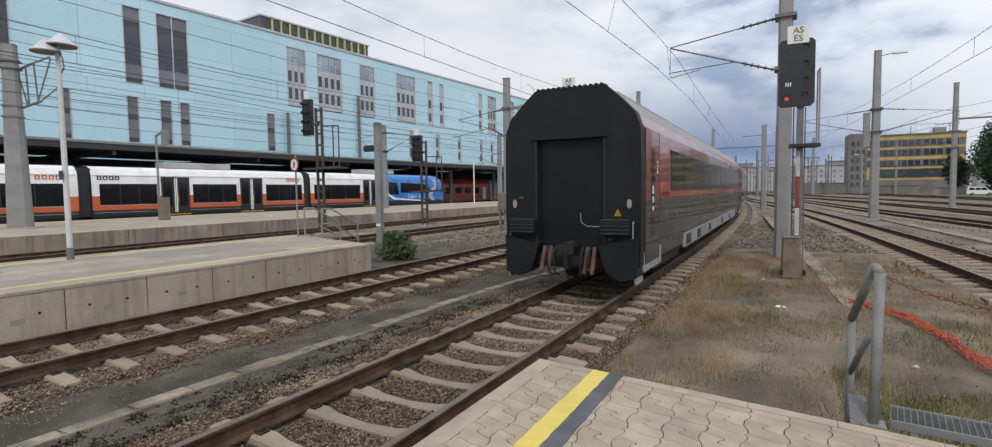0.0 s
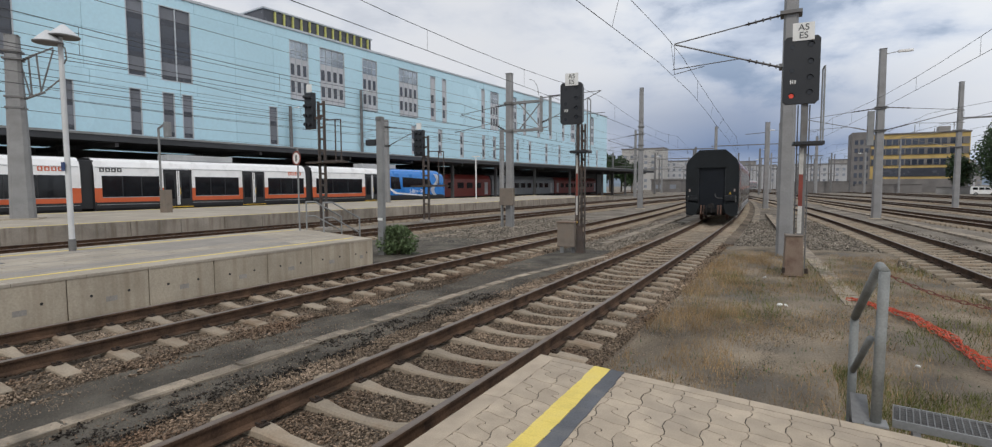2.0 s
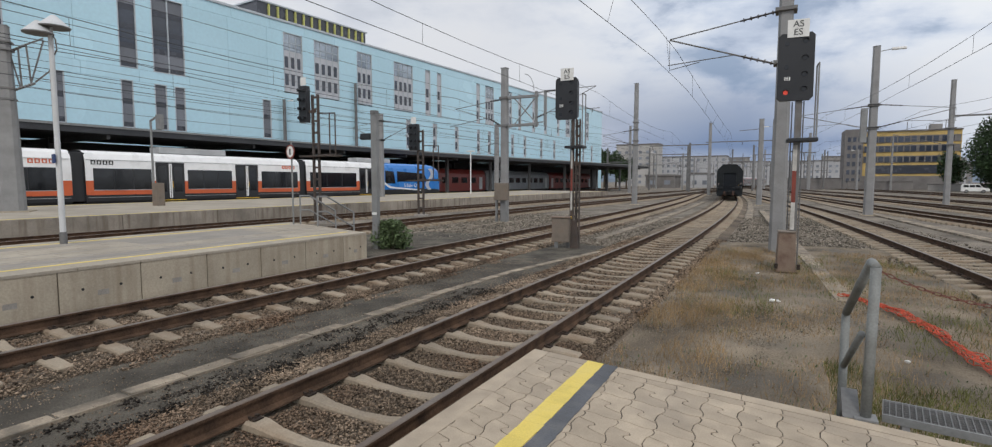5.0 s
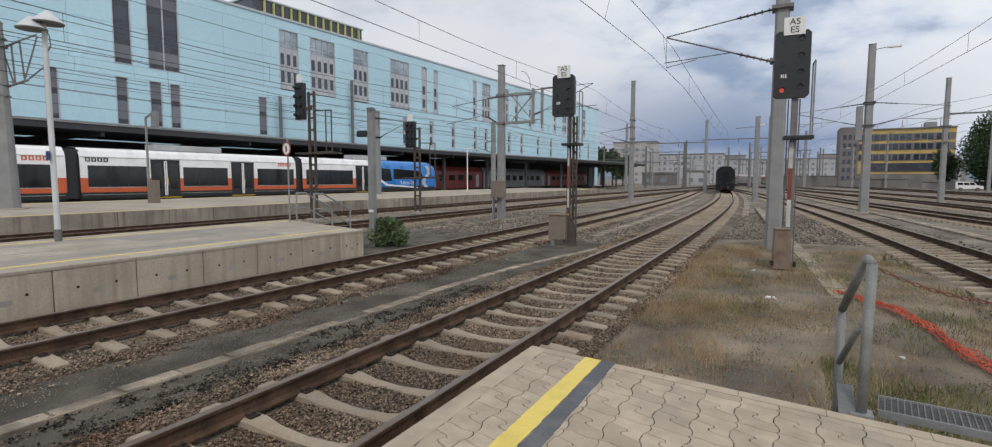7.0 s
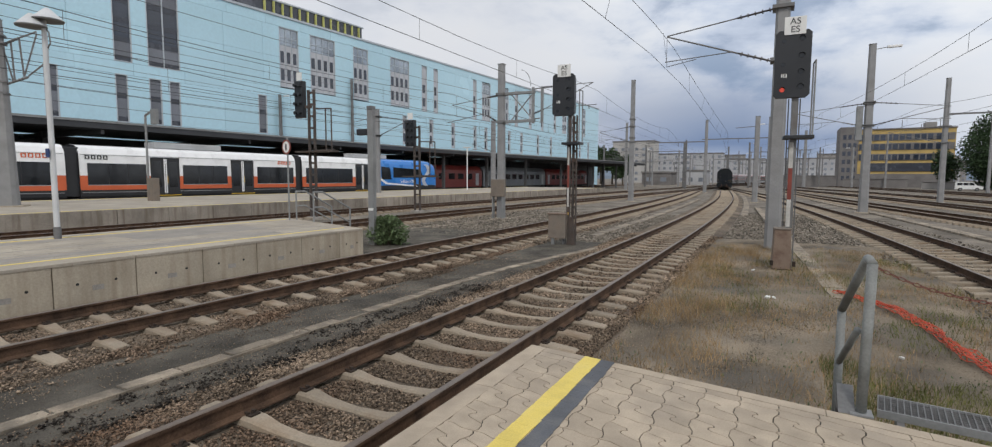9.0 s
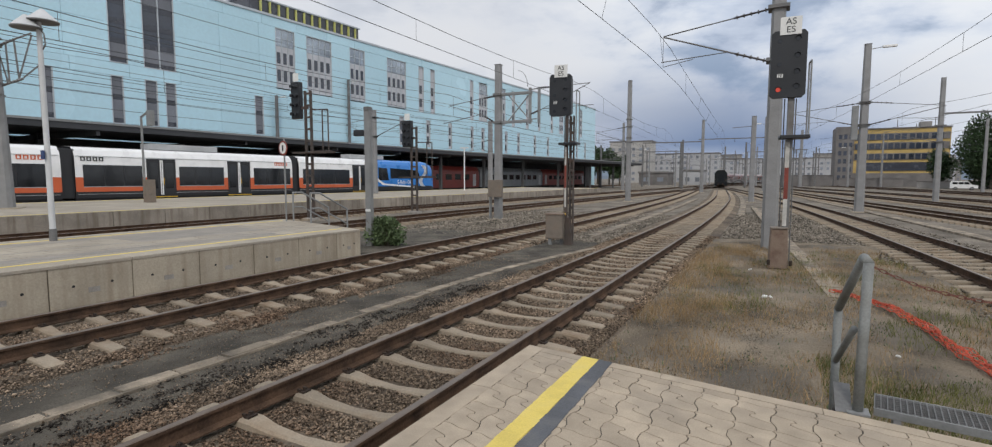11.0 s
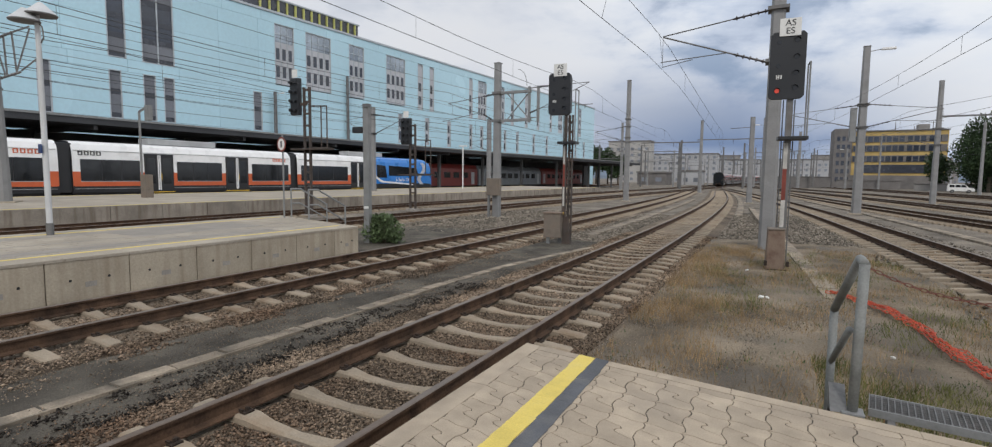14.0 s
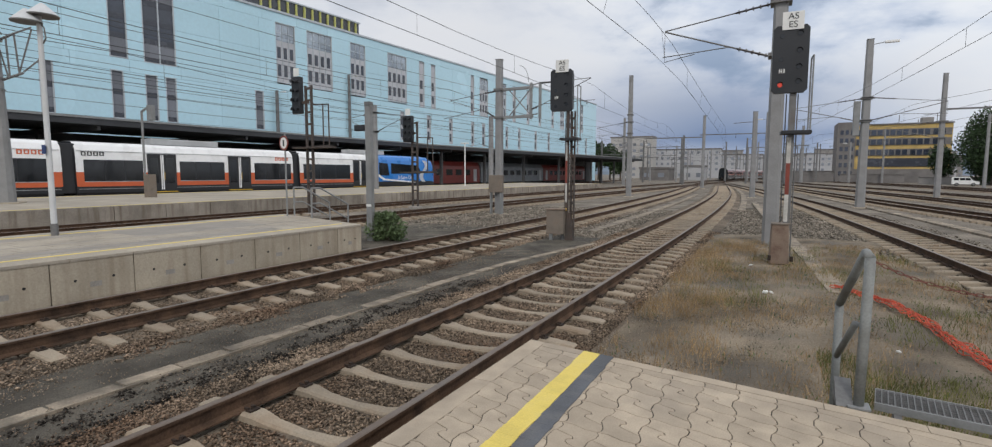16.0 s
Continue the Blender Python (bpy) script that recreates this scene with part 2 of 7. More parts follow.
def tube(bm, a, b, r0, r1=None, n=8, caps=True):
    a, b = Vector(a), Vector(b)
    r1 = r0 if r1 is None else r1
    q = (b - a).to_track_quat("Z", "Y")
    rings = []
    for p, r in ((a, r0), (b, r1)):
        rings.append([bm.verts.new(p + q @ Vector((r * math.cos(2 * math.pi * i / n), r * math.sin(2 * math.pi * i / n), 0))) for i in range(n)])
    for i in range(n):
        j = (i + 1) % n
        bm.faces.new((rings[0][i], rings[0][j], rings[1][j], rings[1][i]))
    if caps:
        bm.faces.new(rings[0][::-1])
        bm.faces.new(rings[1])
    return bm


def cable(bm, pts, r, n=4):
    """One unbroken strand through all the points."""
    rings = []
    pts = [Vector(p) for p in pts]
    for i, p in enumerate(pts):
        q = (pts[min(i + 1, len(pts) - 1)] - pts[max(i - 1, 0)]).to_track_quat("Z", "Y")
        rings.append([bm.verts.new(p + q @ Vector((r * math.cos(2 * math.pi * k / n), r * math.sin(2 * math.pi * k / n), 0))) for k in range(n)])
    for a, b in zip(rings, rings[1:]):
        for k in range(n):
            bm.faces.new((a[k], a[(k + 1) % n], b[(k + 1) % n], b[k]))
    return bm


def tubes(segs, r, n=8):
    bm = bmesh.new()
    for a, b in segs:
        tube(bm, a, b, r, n=n)
    return bm


def bent(points, r, n=8):
    """A round bar along a run of points."""
    bm = bmesh.new()
    for a, b in zip(points, points[1:]):
        tube(bm, a, b, r, n=n)
    for p in points[1:-1]:
        bmesh.ops.create_icosphere(bm, subdivisions=1, radius=r * 1.02, matrix=Matrix.Translation(p))
    return bm


def prism(profile, x0, x1, axis="x"):
    """Extrude a closed (u, v) outline. axis x: u is y, v is z; axis y: u is x, v is z; axis z: u is x, v is y."""
    bm = bmesh.new()
    put = {"x": lambda w, u, v: (w, u, v), "y": lambda w, u, v: (u, w, v), "z": lambda w, u, v: (u, v, w)}[axis]
    a = [bm.verts.new(put(x0, u, v)) for u, v in profile]
    b = [bm.verts.new(put(x1, u, v)) for u, v in profile]
    n = len(profile)
    for i in range(n):
        bm.faces.new((a[i], a[(i + 1) % n], b[(i + 1) % n], b[i]))
    bm.faces.new(a[::-1])
    bm.faces.new(b)
    bmesh.ops.recalc_face_normals(bm, faces=bm.faces)
    return bm


def thing(name, m, label, category, group="", kind=""):
    ob = new(name)
    ob.empty_display_size = 0.2
    ob.matrix_basis = m
    return tagged(ob, label, category, group, kind)


def sweep(bm, line, profile, mi=None):
    """A closed (side, up) outline carried along ground points (x, y, z); side points right of the way."""
    rings = []
    for i, p in enumerate(line):
        a, b = Vector(line[max(0, i - 1)]), Vector(line[min(len(line) - 1, i + 1)])
        d = (b - a).normalized()
        s = Vector((d.y, -d.x, 0)).normalized()
        rings.append([bm.verts.new(Vector(p) + s * u + Vector((0, 0, v))) for u, v in profile])
    n = len(profile)
    for r0, r1 in zip(rings, rings[1:]):
        for i in range(n):
            f = bm.faces.new((r0[i], r0[(i + 1) % n], r1[(i + 1) % n], r1[i]))
            if mi:
                f.material_index = mi[i]
    bm.faces.new(rings[0])
    bm.faces.new(rings[-1][::-1])
    bmesh.ops.recalc_face_normals(bm, faces=bm.faces)
    return bm


def text_mesh(name, body, size, material, parent, m, label=""):
    cu = bpy.data.curves.new(name, "FONT")
    cu.body, cu.size, cu.extrude, cu.align_x, cu.align_y = body, size, 0.002, "CENTER", "CENTER"
    tmp = bpy.data.objects.new(name, cu)
    me = bpy.data.meshes.new_from_object(tmp)
    bpy.data.objects.remove(tmp)
    me.materials.clear()
    me.materials.append(M[material])
    ob = new(name, me)
    ob.parent = parent
    ob.matrix_basis = m
    if label:
        tagged(ob, label)
    return ob


# ---- the plan: x across the tracks, y along them, z = 0 at the top of the rails ----


def way(y, straight, x0, radius, end, slope_back=None):
    """A track that runs straight along y, bends west from `straight` until `end`, then runs on straight."""
    if y <= straight:
        return x0
    if y <= end:
        return x0 - (y - straight) ** 2 / (2 * radius)
    k = (end - straight) / radius
    return x0 - (end - straight) ** 2 / (2 * radius) - k * (y - end)


def main_x(y):
    """The express train's track: west, then back east in a long reverse bend."""
    x = way(y, 16, -3.49, 690, 76)
    if y > 160:
        x += (y - 160) ** 2 / 900.0
    return x


def second_x(y):
    return way(y, 16, -8.69, 760, 76) + (max(0, y - 160) ** 2) / 900.0


def third_x(y):
    return -17.0 + 0.035 * max(0, y - 25)


def fourth_x(y):
    return -23.3 + 0.035 * max(0, y - 25)


def line_of(fx, y0, y1, step, z=0.0, side=0.0):
    ys = list(np.arange(y0, y1 + 0.01, step))
    pts = []
    for y in ys:
        d = Vector((fx(y + 0.1) - fx(y - 0.1), 0.2, 0)).normalized()
        pts.append((fx(y) + d.y * side, y - d.x * side, z))
    return pts

# ---- ground ----


def build_ground():
    xs = sorted(set([-3000, -800, -300, -120, -70] + list(np.arange(-50, 40.1, 2.5)) + [60, 120, 300, 800, 3000]))
    ys = sorted(set([-800, -200, -60, -20] + list(np.arange(-10, 60.1, 2.5)) + [80, 110, 150, 200, 300, 500, 900, 1600, 3000]))
    rnd = random.Random(3)
    bm = bmesh.new()
    grid = [[bm.verts.new((x, y, -0.3 + rnd.uniform(-0.015, 0.015))) for x in xs] for y in ys]
    for j in range(len(ys) - 1):
        for i in range(len(xs) - 1):
            bm.faces.new((grid[j][i], grid[j][i + 1], grid[j + 1][i + 1], grid[j + 1][i]))
    ob = part("ground", bm, "gravel")
    tagged(ob, "grey gravel ground of a railway yard", "ground", kind="structure")

    def strip(name, left, right, ys, z, material, label, bumpy=0.02, nx=6):
        bm = bmesh.new()
        rows = []
        for y in ys:
            a, b = left(y), right(y)
            rows.append([bm.verts.new((a + (b - a) * i / nx, y, z + (rnd.uniform(-bumpy, bumpy) if 0 < i < nx else -0.05))) for i in range(nx + 1)])
        for r0, r1 in zip(rows, rows[1:]):
            for i in range(nx):
                bm.faces.new((r0[i], r0[i + 1], r1[i + 1], r1[i]))
        return tagged(part(name, bm, material), label, "ground", kind="structure")

    near = list(np.arange(-12, 200, 1.0))
    strip("ballast_bed_1", lambda y: main_x(y) - 1.75, lambda y: main_x(y) + 1.65, near, -0.233, "ballast", "brown stained track ballast", 0.008, 10)
    strip("ballast_bed_2", lambda y: second_x(y) - 1.5, lambda y: second_x(y) + 1.55, near, -0.233, "ballast", "brown stained track ballast", 0.008, 10)
    strip("walkway", lambda y: second_x(y) + 1.5, lambda y: main_x(y) - 1.7, list(np.arange(-12, 19, 1.0)), -0.235, "dirt", "oily dark walkway between two tracks", 0.01, 8)
    strip("verge", lambda y: main_x(y) + 1.6, lambda y: 3.6 - 0.06 * (y - 5) + 0.3 * math.sin(y), list(np.arange(3.2, 21, 0.8)), -0.16, "earth", "dry earth verge with sparse grass", 0.03, 9)
    strip("bank", lambda y: -15.8 if y < 18 else -14.5, lambda y: second_x(y) - 1.55, list(np.arange(11.5, 20, 1.0)), -0.235, "dirt", "dark trodden earth beside a platform end", 0.01, 8)


build_ground()

# ---- tracks ----
FOOT = [(-0.075, -0.172), (0.075, -0.172), (0.075, -0.158), (0.012, -0.138), (0.01, -0.045), (0.036, -0.034), (0.036, -0.008), (0.028, 0.0), (-0.028, 0.0), (-0.036, -0.008), (-0.036, -0.034), (-0.01, -0.045), (-0.012, -0.138), (-0.075, -0.158)]
FOOT_MI = [0] * 14
FOOT_MI[6] = FOOT_MI[7] = FOOT_MI[8] = 1


def sleeper_mesh():
    """A concrete sleeper, 2.6 m, waisted and lower in the middle."""
    bm = bmesh.new()
    rings = []
    for x, top, half in ((-1.3, -0.205, 0.085), (-1.27, -0.19, 0.095), (-0.95, -0.163, 0.097), (-0.55, -0.163, 0.095), (-0.35, -0.196, 0.075), (0, -0.212, 0.06), (0.35, -0.196, 0.075), (0.55, -0.163, 0.095), (0.95, -0.163, 0.097), (1.27, -0.19, 0.095), (1.3, -0.205, 0.085)):
        rings.append([bm.verts.new(p) for p in ((x, -half - 0.02, -0.38), (x, -half, top - 0.02), (x, -half + 0.02, top), (x, half - 0.02, top), (x, half, top - 0.02), (x, half + 0.02, -0.38))])
    for a, b in zip(rings, rings[1:]):
        for i in range(5):
            bm.faces.new((a[i], a[i + 1], b[i + 1], b[i]))
    bm.faces.new(rings[0][::-1]); bm.faces.new(rings[-1])
    bmesh.ops.recalc_face_normals(bm, faces=bm.faces)
    return shared("sleeper", bm, "sleeper")


def clip_mesh():
    """The fastening of one rail on one sleeper: plates, clips and screws on both sides."""
    bm = bmesh.new()
    for s in (-1, 1):
        box(bm, s * 0.12 - 0.035, s * 0.12 + 0.035, -0.05, 0.05, -0.165, -0.147)
        tube(bm, (s * 0.115, 0.0, -0.15), (s * 0.115, 0.0, -0.115), 0.015, n=6)
        box(bm, s * 0.085 - 0.025, s * 0.085 + 0.025, -0.045, -0.025, -0.15, -0.13)
        box(bm, s * 0.085 - 0.025, s * 0.085 + 0.025, 0.025, 0.045, -0.15, -0.13)
    return shared("rail_clip", bm, "fastener")


SLEEPER, CLIP = sleeper_mesh(), clip_mesh()


def place(fx, y, side=0.0, z=0.0):
    d = Vector((fx(y + 0.1) - fx(y - 0.1), 0.2, 0)).normalized()
    return Matrix.Translation((fx(y) + d.y * side, y - d.x * side, z)) @ Matrix.Rotation(math.atan2(-d.x, d.y), 4, "Z")


def build_track(name, fx, y0, y1, label, phase=0.0, near=None, clips=None, rails_step=2.0, far_sleepers=90):
    tr = thing(name, Matrix.Identity(4), label, "railway track", kind="structure")
    for side in (-0.7535, 0.7535):
        bm = bmesh.new()
        sweep(bm, line_of(fx, y0, y1, rails_step, 0, side), FOOT, FOOT_MI)
        ob = part("rail", bm, "rail", tr, "rusty steel rail with worn head")
        ob.data.materials.append(M["railtop"])
    rnd = random.Random(len(name) + int(y1))
    far_v, far_f = [], []
    base = [v.co.copy() for v in SLEEPER.vertices]
    polys = [tuple(p.vertices) for p in SLEEPER.polygons]
    k = 0
    y = y0 + (phase - y0) % 0.65
    while y < min(y1, far_sleepers):
        m = place(fx, y) @ pose(rnd.uniform(-0.02, 0.02), rnd.uniform(-0.015, 0.015), rnd.uniform(-0.008, 0.004), 0, 0, rnd.uniform(-0.6, 0.6))
        if near and near[0] <= y <= near[1]:
            piece("sleeper", SLEEPER, tr, m)
        else:
            o = len(far_v)
            far_v += [tuple(m @ c) for c in base]
            far_f += [tuple(i + o for i in p) for p in polys]
        if clips and clips[0] <= y <= clips[1]:
            for side in (-0.7535, 0.7535):
                piece("rail_clip", CLIP, tr, m @ Matrix.Translation((side, 0, 0)))
        y += 0.65
    if far_v:
        tagged(stuff_mesh("sleepers", far_v, far_f, "sleeper", tr), "row of concrete sleepers", kind="stuff")
    return tr


build_track("track_1", main_x, -6, 420, "curving track of the departing train", 3.83 - 0.1, (0, 75), (1.5, 22), 3.0, 110)
build_track("track_2", second_x, -8, 420, "straight track beside the opposite platform", 5.72 - 0.1, (0, 45), (1.5, 14), 3.0, 100)
build_track("track_3", third_x, -60, 330, "track in front of the far platform", 0.2, None, None, 10.0, 90)
build_track("track_4", fourth_x, -60, 330, "track at the far platform edge", 0.4, None, None, 10.0, 90)


def east1_x(y):
    return 4.62 - 0.065 * (y - 14) - 0.00068 * max(0, min(y, 75) - 14) ** 2 - (0.083 * (y - 75) if y > 75 else 0)


def east2_x(y):
    return 9.1 - 0.16 * (y - 36) + 0.0006 * max(0, min(y, 130) - 36) ** 2


def east3_x(y):
    return 13.0 - 0.1 * (y - 47) - 0.0007 * max(0, min(y, 130) - 47) ** 2


def east4_x(y):
    return 17.3 - 0.1 * (y - 64) - 0.0009 * max(0, min(y, 130) - 64) ** 2


def east5_x(y):
    return 24.2 - 0.12 * (y - 90)


def east6_x(y):
    return 29.0 - 0.12 * (y - 90)


build_track("track_5", east1_x, 2, 128, "track that bends towards the main line", 0.3, (8, 40), (9, 24), 3.0, 100)
build_track("track_6", east2_x, -4, 300, "yard track on grey ballast", 0.1, None, None, 5.0, 110)
build_track("track_7", east3_x, -4, 300, "yard track on grey ballast", 0.3, None, None, 5.0, 110)
build_track("track_8", east4_x, -4, 300, "yard track on grey ballast", 0.5, None, None, 5.0, 110)
build_track("track_9", east5_x, -4, 300, "yard track on grey ballast", 0.2, None, None, 8.0, 110)
build_track("track_10", east6_x, -4, 300, "yard track on grey ballast", 0.2, None, None, 8.0, 60)

# ---- platforms ----


def opposite_end(x):
    """The slanting end of the opposite platform."""
    return 11.5 - 0.33 * (x + 10.33)


def build_opposite_platform():
    """Platform of concrete edge panels between track 2 and track 3."""
    p = thing("platform_2", Matrix.Identity(4), "long concrete platform with beige paving and yellow edge line", "platform", kind="structure")
    x0, x1 = -15.35, -10.33

    def sheet(name, a, b, back, z0, z1, material, label="", far=-60):
        return part(name, prism([(a, far), (b, far), (b, opposite_end(b) - back), (a, opposite_end(a) - back)], z0, z1, "z"), material, p, label)

    sheet("core", x0 + 0.25, x1 - 0.22, 0.2, -0.4, 0.5, "concrete")
    sheet("paving", x0 + 0.02, x1 - 0.06, 0.03, 0.5, 0.542, "joint_pale")
    for x in (x1 - 0.6, x0 + 0.62):
        sheet("edge_line", x - 0.045, x + 0.045, 0.35, 0.54, 0.5535, "yellow", "thin yellow safety line")
    for x in (x1 - 0.82, x1 - 1.62, x1 - 2.4):
        sheet("drain_strip", x - 0.03, x + 0.03, 0.5, 0.54, 0.5518, "concrete_dark", "narrow grey strip set in the paving")
    sheet("paved_band", x1 - 1.42, x1 - 0.95, 2.3, 0.54, 0.551, "joint_pale", "darker paved band")
    sheet("paved_band", x0 + 0.95, x0 + 1.37, 2.3, 0.54, 0.551, "joint_pale", "darker paved band")
    y = 11.46
    while y > -14:
        part("edge_slab", bbox(x1 - 0.52, x1 + 0.012, y - 0.992, y, 0.5, 0.5535, 0.006), "paver_far", p)
        y -= 1.0
    # square slabs of the walking surface
    rnd = random.Random(31)
    slab = shared("paving_slab", bbox(-0.244, 0.244, -0.244, 0.244, -0.03, 0.0, 0.004), "paver_far")
    for i in range(9):
        x = x1 - 0.78 - 0.5 * i
        y = opposite_end(x) - 0.4
        while y > -3:
            piece("paving_slab", slab, p, Matrix.Translation((x, y, 0.5488 + rnd.uniform(-0.0012, 0.0012))))
            y -= 0.5
    sheet("rear_paving", x0 + 0.3, x1 - 0.53, 15.0, 0.53, 0.548, "paver_far")
    # front wall panels 1.28 m long; black discs paint the shade of bolt holes
    ys = [11.49] + [10.58 - 1.28 * i for i in range(0, 23)]
    for a, b in zip(ys[1:], ys):
        panel = part("wall_panel", bbox(x1 - 0.2, x1, a + 0.008, b - 0.008, -0.4, 0.547, 0.008), "concrete", p)
        for f in (0.27, 0.73):
            hb = bmesh.new()
            y = a + (b - a) * f
            tube(hb, (x1 - 0.03, y, 0.17), (x1 + 0.004, y, 0.17), 0.024, n=10)
            part("bolt_hole", hb, "black_matt", panel)
        part("patch", bbox(x1 - 0.01, x1 + 0.003, a + (b - a) * 0.44, a + (b - a) * 0.58, 0.03, 0.12), "concrete_dark", panel, "square mortar patch")
    for k in range(4):
        b, a = x1 - 1.255 * k - 0.008, x1 - 1.255 * (k + 1) + 0.008
        part("end_panel", prism([(a, opposite_end(a) - 0.14), (b, opposite_end(b) - 0.14), (b, opposite_end(b)), (a, opposite_end(a))], -0.4, 0.547, "z"), "concrete", p)
    part("back_wall", bbox(x0, x0 + 0.2, -60, opposite_end(x0) - 0.15, -0.4, 0.545, 0.008), "concrete", p)
    part("repair_patch", bbox(-14.3, -12.6, 6.9, 10.2, 0.54, 0.5512), "joint_pale", p, "dark grey patch of newer paving")
    part("drain_cover", bbox(-13.9, -13.3, 2.9, 4.4, 0.54, 0.5525), "slate", p)


M["joint_pale"] = mat("grey_paving_band", (0.27, 0.245, 0.215), 0.92, var=0.1, scale=1.5, fine=30, bump=0.2)
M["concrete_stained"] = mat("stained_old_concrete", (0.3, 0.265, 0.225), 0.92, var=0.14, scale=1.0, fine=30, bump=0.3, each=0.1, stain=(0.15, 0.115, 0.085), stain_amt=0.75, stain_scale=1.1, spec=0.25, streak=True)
M["concrete_dark"] = mat("mortar_patch", (0.3, 0.28, 0.255), 0.92, var=0.12, scale=3, fine=40, bump=0.2)
build_opposite_platform()


def build_far_platform():
    p = thing("platform_3", Matrix.Identity(4), "far concrete platform beside the commuter train", "platform", kind="structure")

    def edge(y):
        return fourth_x(y) - 1.75

    ys = list(np.arange(-60, 79, 2.2))
    bm = bmesh.new()
    sweep(bm, [(edge(y), y, 0) for y in ys], [(-13.6, -0.4), (-0.15, -0.4), (-0.15, 0.5), (-0.05, 0.5), (-0.05, 0.54), (-13.6, 0.54)])
    part("paving", bm, "paver_far", p)
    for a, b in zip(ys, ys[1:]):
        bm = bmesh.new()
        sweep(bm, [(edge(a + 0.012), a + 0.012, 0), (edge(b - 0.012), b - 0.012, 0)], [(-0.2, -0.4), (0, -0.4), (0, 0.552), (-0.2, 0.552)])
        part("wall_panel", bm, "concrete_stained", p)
    bm = bmesh.new()
    sweep(bm, [(edge(y), y, 0) for y in ys], [(-0.62, 0.54), (-0.52, 0.54), (-0.52, 0.549), (-0.62, 0.549)])
    part("edge_line", bm, "yellow", p, "thin yellow safety line")
    bm = bmesh.new()
    sweep(bm, [(edge(y), y, 0) for y in ys], [(-12.9, 0.54), (-12.7, 0.54), (-12.7, 0.549), (-12.9, 0.549)])
    part("edge_line", bm, "yellow", p, "thin yellow safety line")


build_far_platform()


def end_y(x):
    """The slanting end of the camera's platform."""
    return 4.13 - 0.15 * (x + 1.82)


def build_near_platform():
    p = thing("platform_1", Matrix.Identity(4), "beige paved platform end with yellow and dark lines", "platform", kind="structure")
    x0, x1 = -1.83, 6.0
    bm = bmesh.new()
    out = [(x0 + 0.03, -40), (x1, -40), (x1, end_y(x1) - 0.03), (x0 + 0.03, end_y(x0) - 0.03)]
    q = prism(out, -0.4, 0.505, "z")
    part("core", q, "concrete", p)
    q = prism([(x0 + 0.1, -40), (x1, -40), (x1, end_y(x1) - 0.1), (x0 + 0.1, end_y(x0) - 0.1)], 0.5, 0.5428, "z")
    part("bedding", q, "joint", p)
    # kerb slabs along the track edge and along the end
    y = end_y(x0)
    n = 0
    while y > -8:
        L = 1.0
        a = prism([(x0, y - L + 0.003), (x0 + 0.139, y - L + 0.003), (x0 + 0.139, (end_y(x0 + 0.139) if n == 0 else y) - 0.003), (x0, y - 0.003)], 0.4, 0.55, "z")
        part("edge_slab", a, "paver", p)
        y -= L
        n += 1
    x = x0 + 0.143
    while x < 5.5:
        w = 0.5
        a = prism([(x, end_y(x) - 0.1), (x + w - 0.004, end_y(x + w) - 0.1), (x + w - 0.004, end_y(x + w)), (x, end_y(x))], 0.4, 0.55, "z")
        part("edge_slab", a, "paver", p)
        x += w
    return p


NEAR = build_near_platform()

# ---- the departing express train ----
M["car_grey"] = mat("anthracite_car_end", (0.007, 0.0095, 0.0115), 0.55, spec=0.3, var=0.2, scale=1.2, fine=25, bump=0.12, stain=(0.015, 0.0185, 0.021), stain_amt=0.5, stain_scale=1.4)
M["car_recess"] = mat("dark_blue_recess", (0.005, 0.0075, 0.0115), 0.45, spec=0.3, var=0.15, scale=1.2, fine=20, bump=0.08)
M["car_red"] = mat("dark_red_car_side", (0.24, 0.036, 0.028), 0.22, var=0.1, scale=0.7, fine=25, bump=0.03, coat=0.4)
M["car_orange"] = mat("orange_red_stripe", (0.46, 0.075, 0.03), 0.25, var=0.08, scale=0.7, fine=25, bump=0.03, coat=0.4)
M["car_low"] = mat("graphite_car_side", (0.035, 0.037, 0.042), 0.25, var=0.12, scale=0.7, fine=25, bump=0.03, coat=0.4)
M["car_roof"] = mat("grey_car_roof", (0.3, 0.28, 0.275), 0.5, 0.2, var=0.1, scale=0.8, fine=20, bump=0.1, stain=(0.2, 0.17, 0.16), stain_amt=0.4)
M["skirt"] = mat("grey_skirt", (0.3, 0.305, 0.31), 0.5, var=0.12, scale=1, fine=25, bump=0.06, stain=(0.18, 0.165, 0.15), stain_amt=0.5, stain_scale=2)
M["pane"] = mat("dark_tinted_glass", (0.012, 0.014, 0.017), 0.06, var=0.05, bump=0.0, spec=0.6)
M["hose"] = mat("rust_brown_hose", (0.13, 0.07, 0.05), 0.7, var=0.2, scale=6, fine=50, bump=0.2)
M["wheel"] = mat("rusty_wheel", (0.15, 0.085, 0.06), 0.6, 0.5, var=0.2, scale=6, fine=50, bump=0.15)
M["lamp_glass"] = mat("pale_tail_lamp", (0.3, 0.25, 0.23), 0.25, var=0.1, bump=0.05)
M["yellow_sign"] = mat("yellow_warning", (0.65, 0.42, 0.04), 0.5, var=0.08, bump=0.05)
M["sign_grey"] = mat("pale_print", (0.55, 0.55, 0.54), 0.5, var=0.05, bump=0.0)
LEN = 26.5


def section():
    """Half-width and height of the car's skin, right side from the sill to the crown."""
    return [(1.37, 0.6), (1.4, 0.95), (1.41, 1.5), (1.41, 2.6), (1.385, 3.2), (1.28, 3.44), (0.98, 3.74), (0.72, 3.97), (0.0, 4.04)]


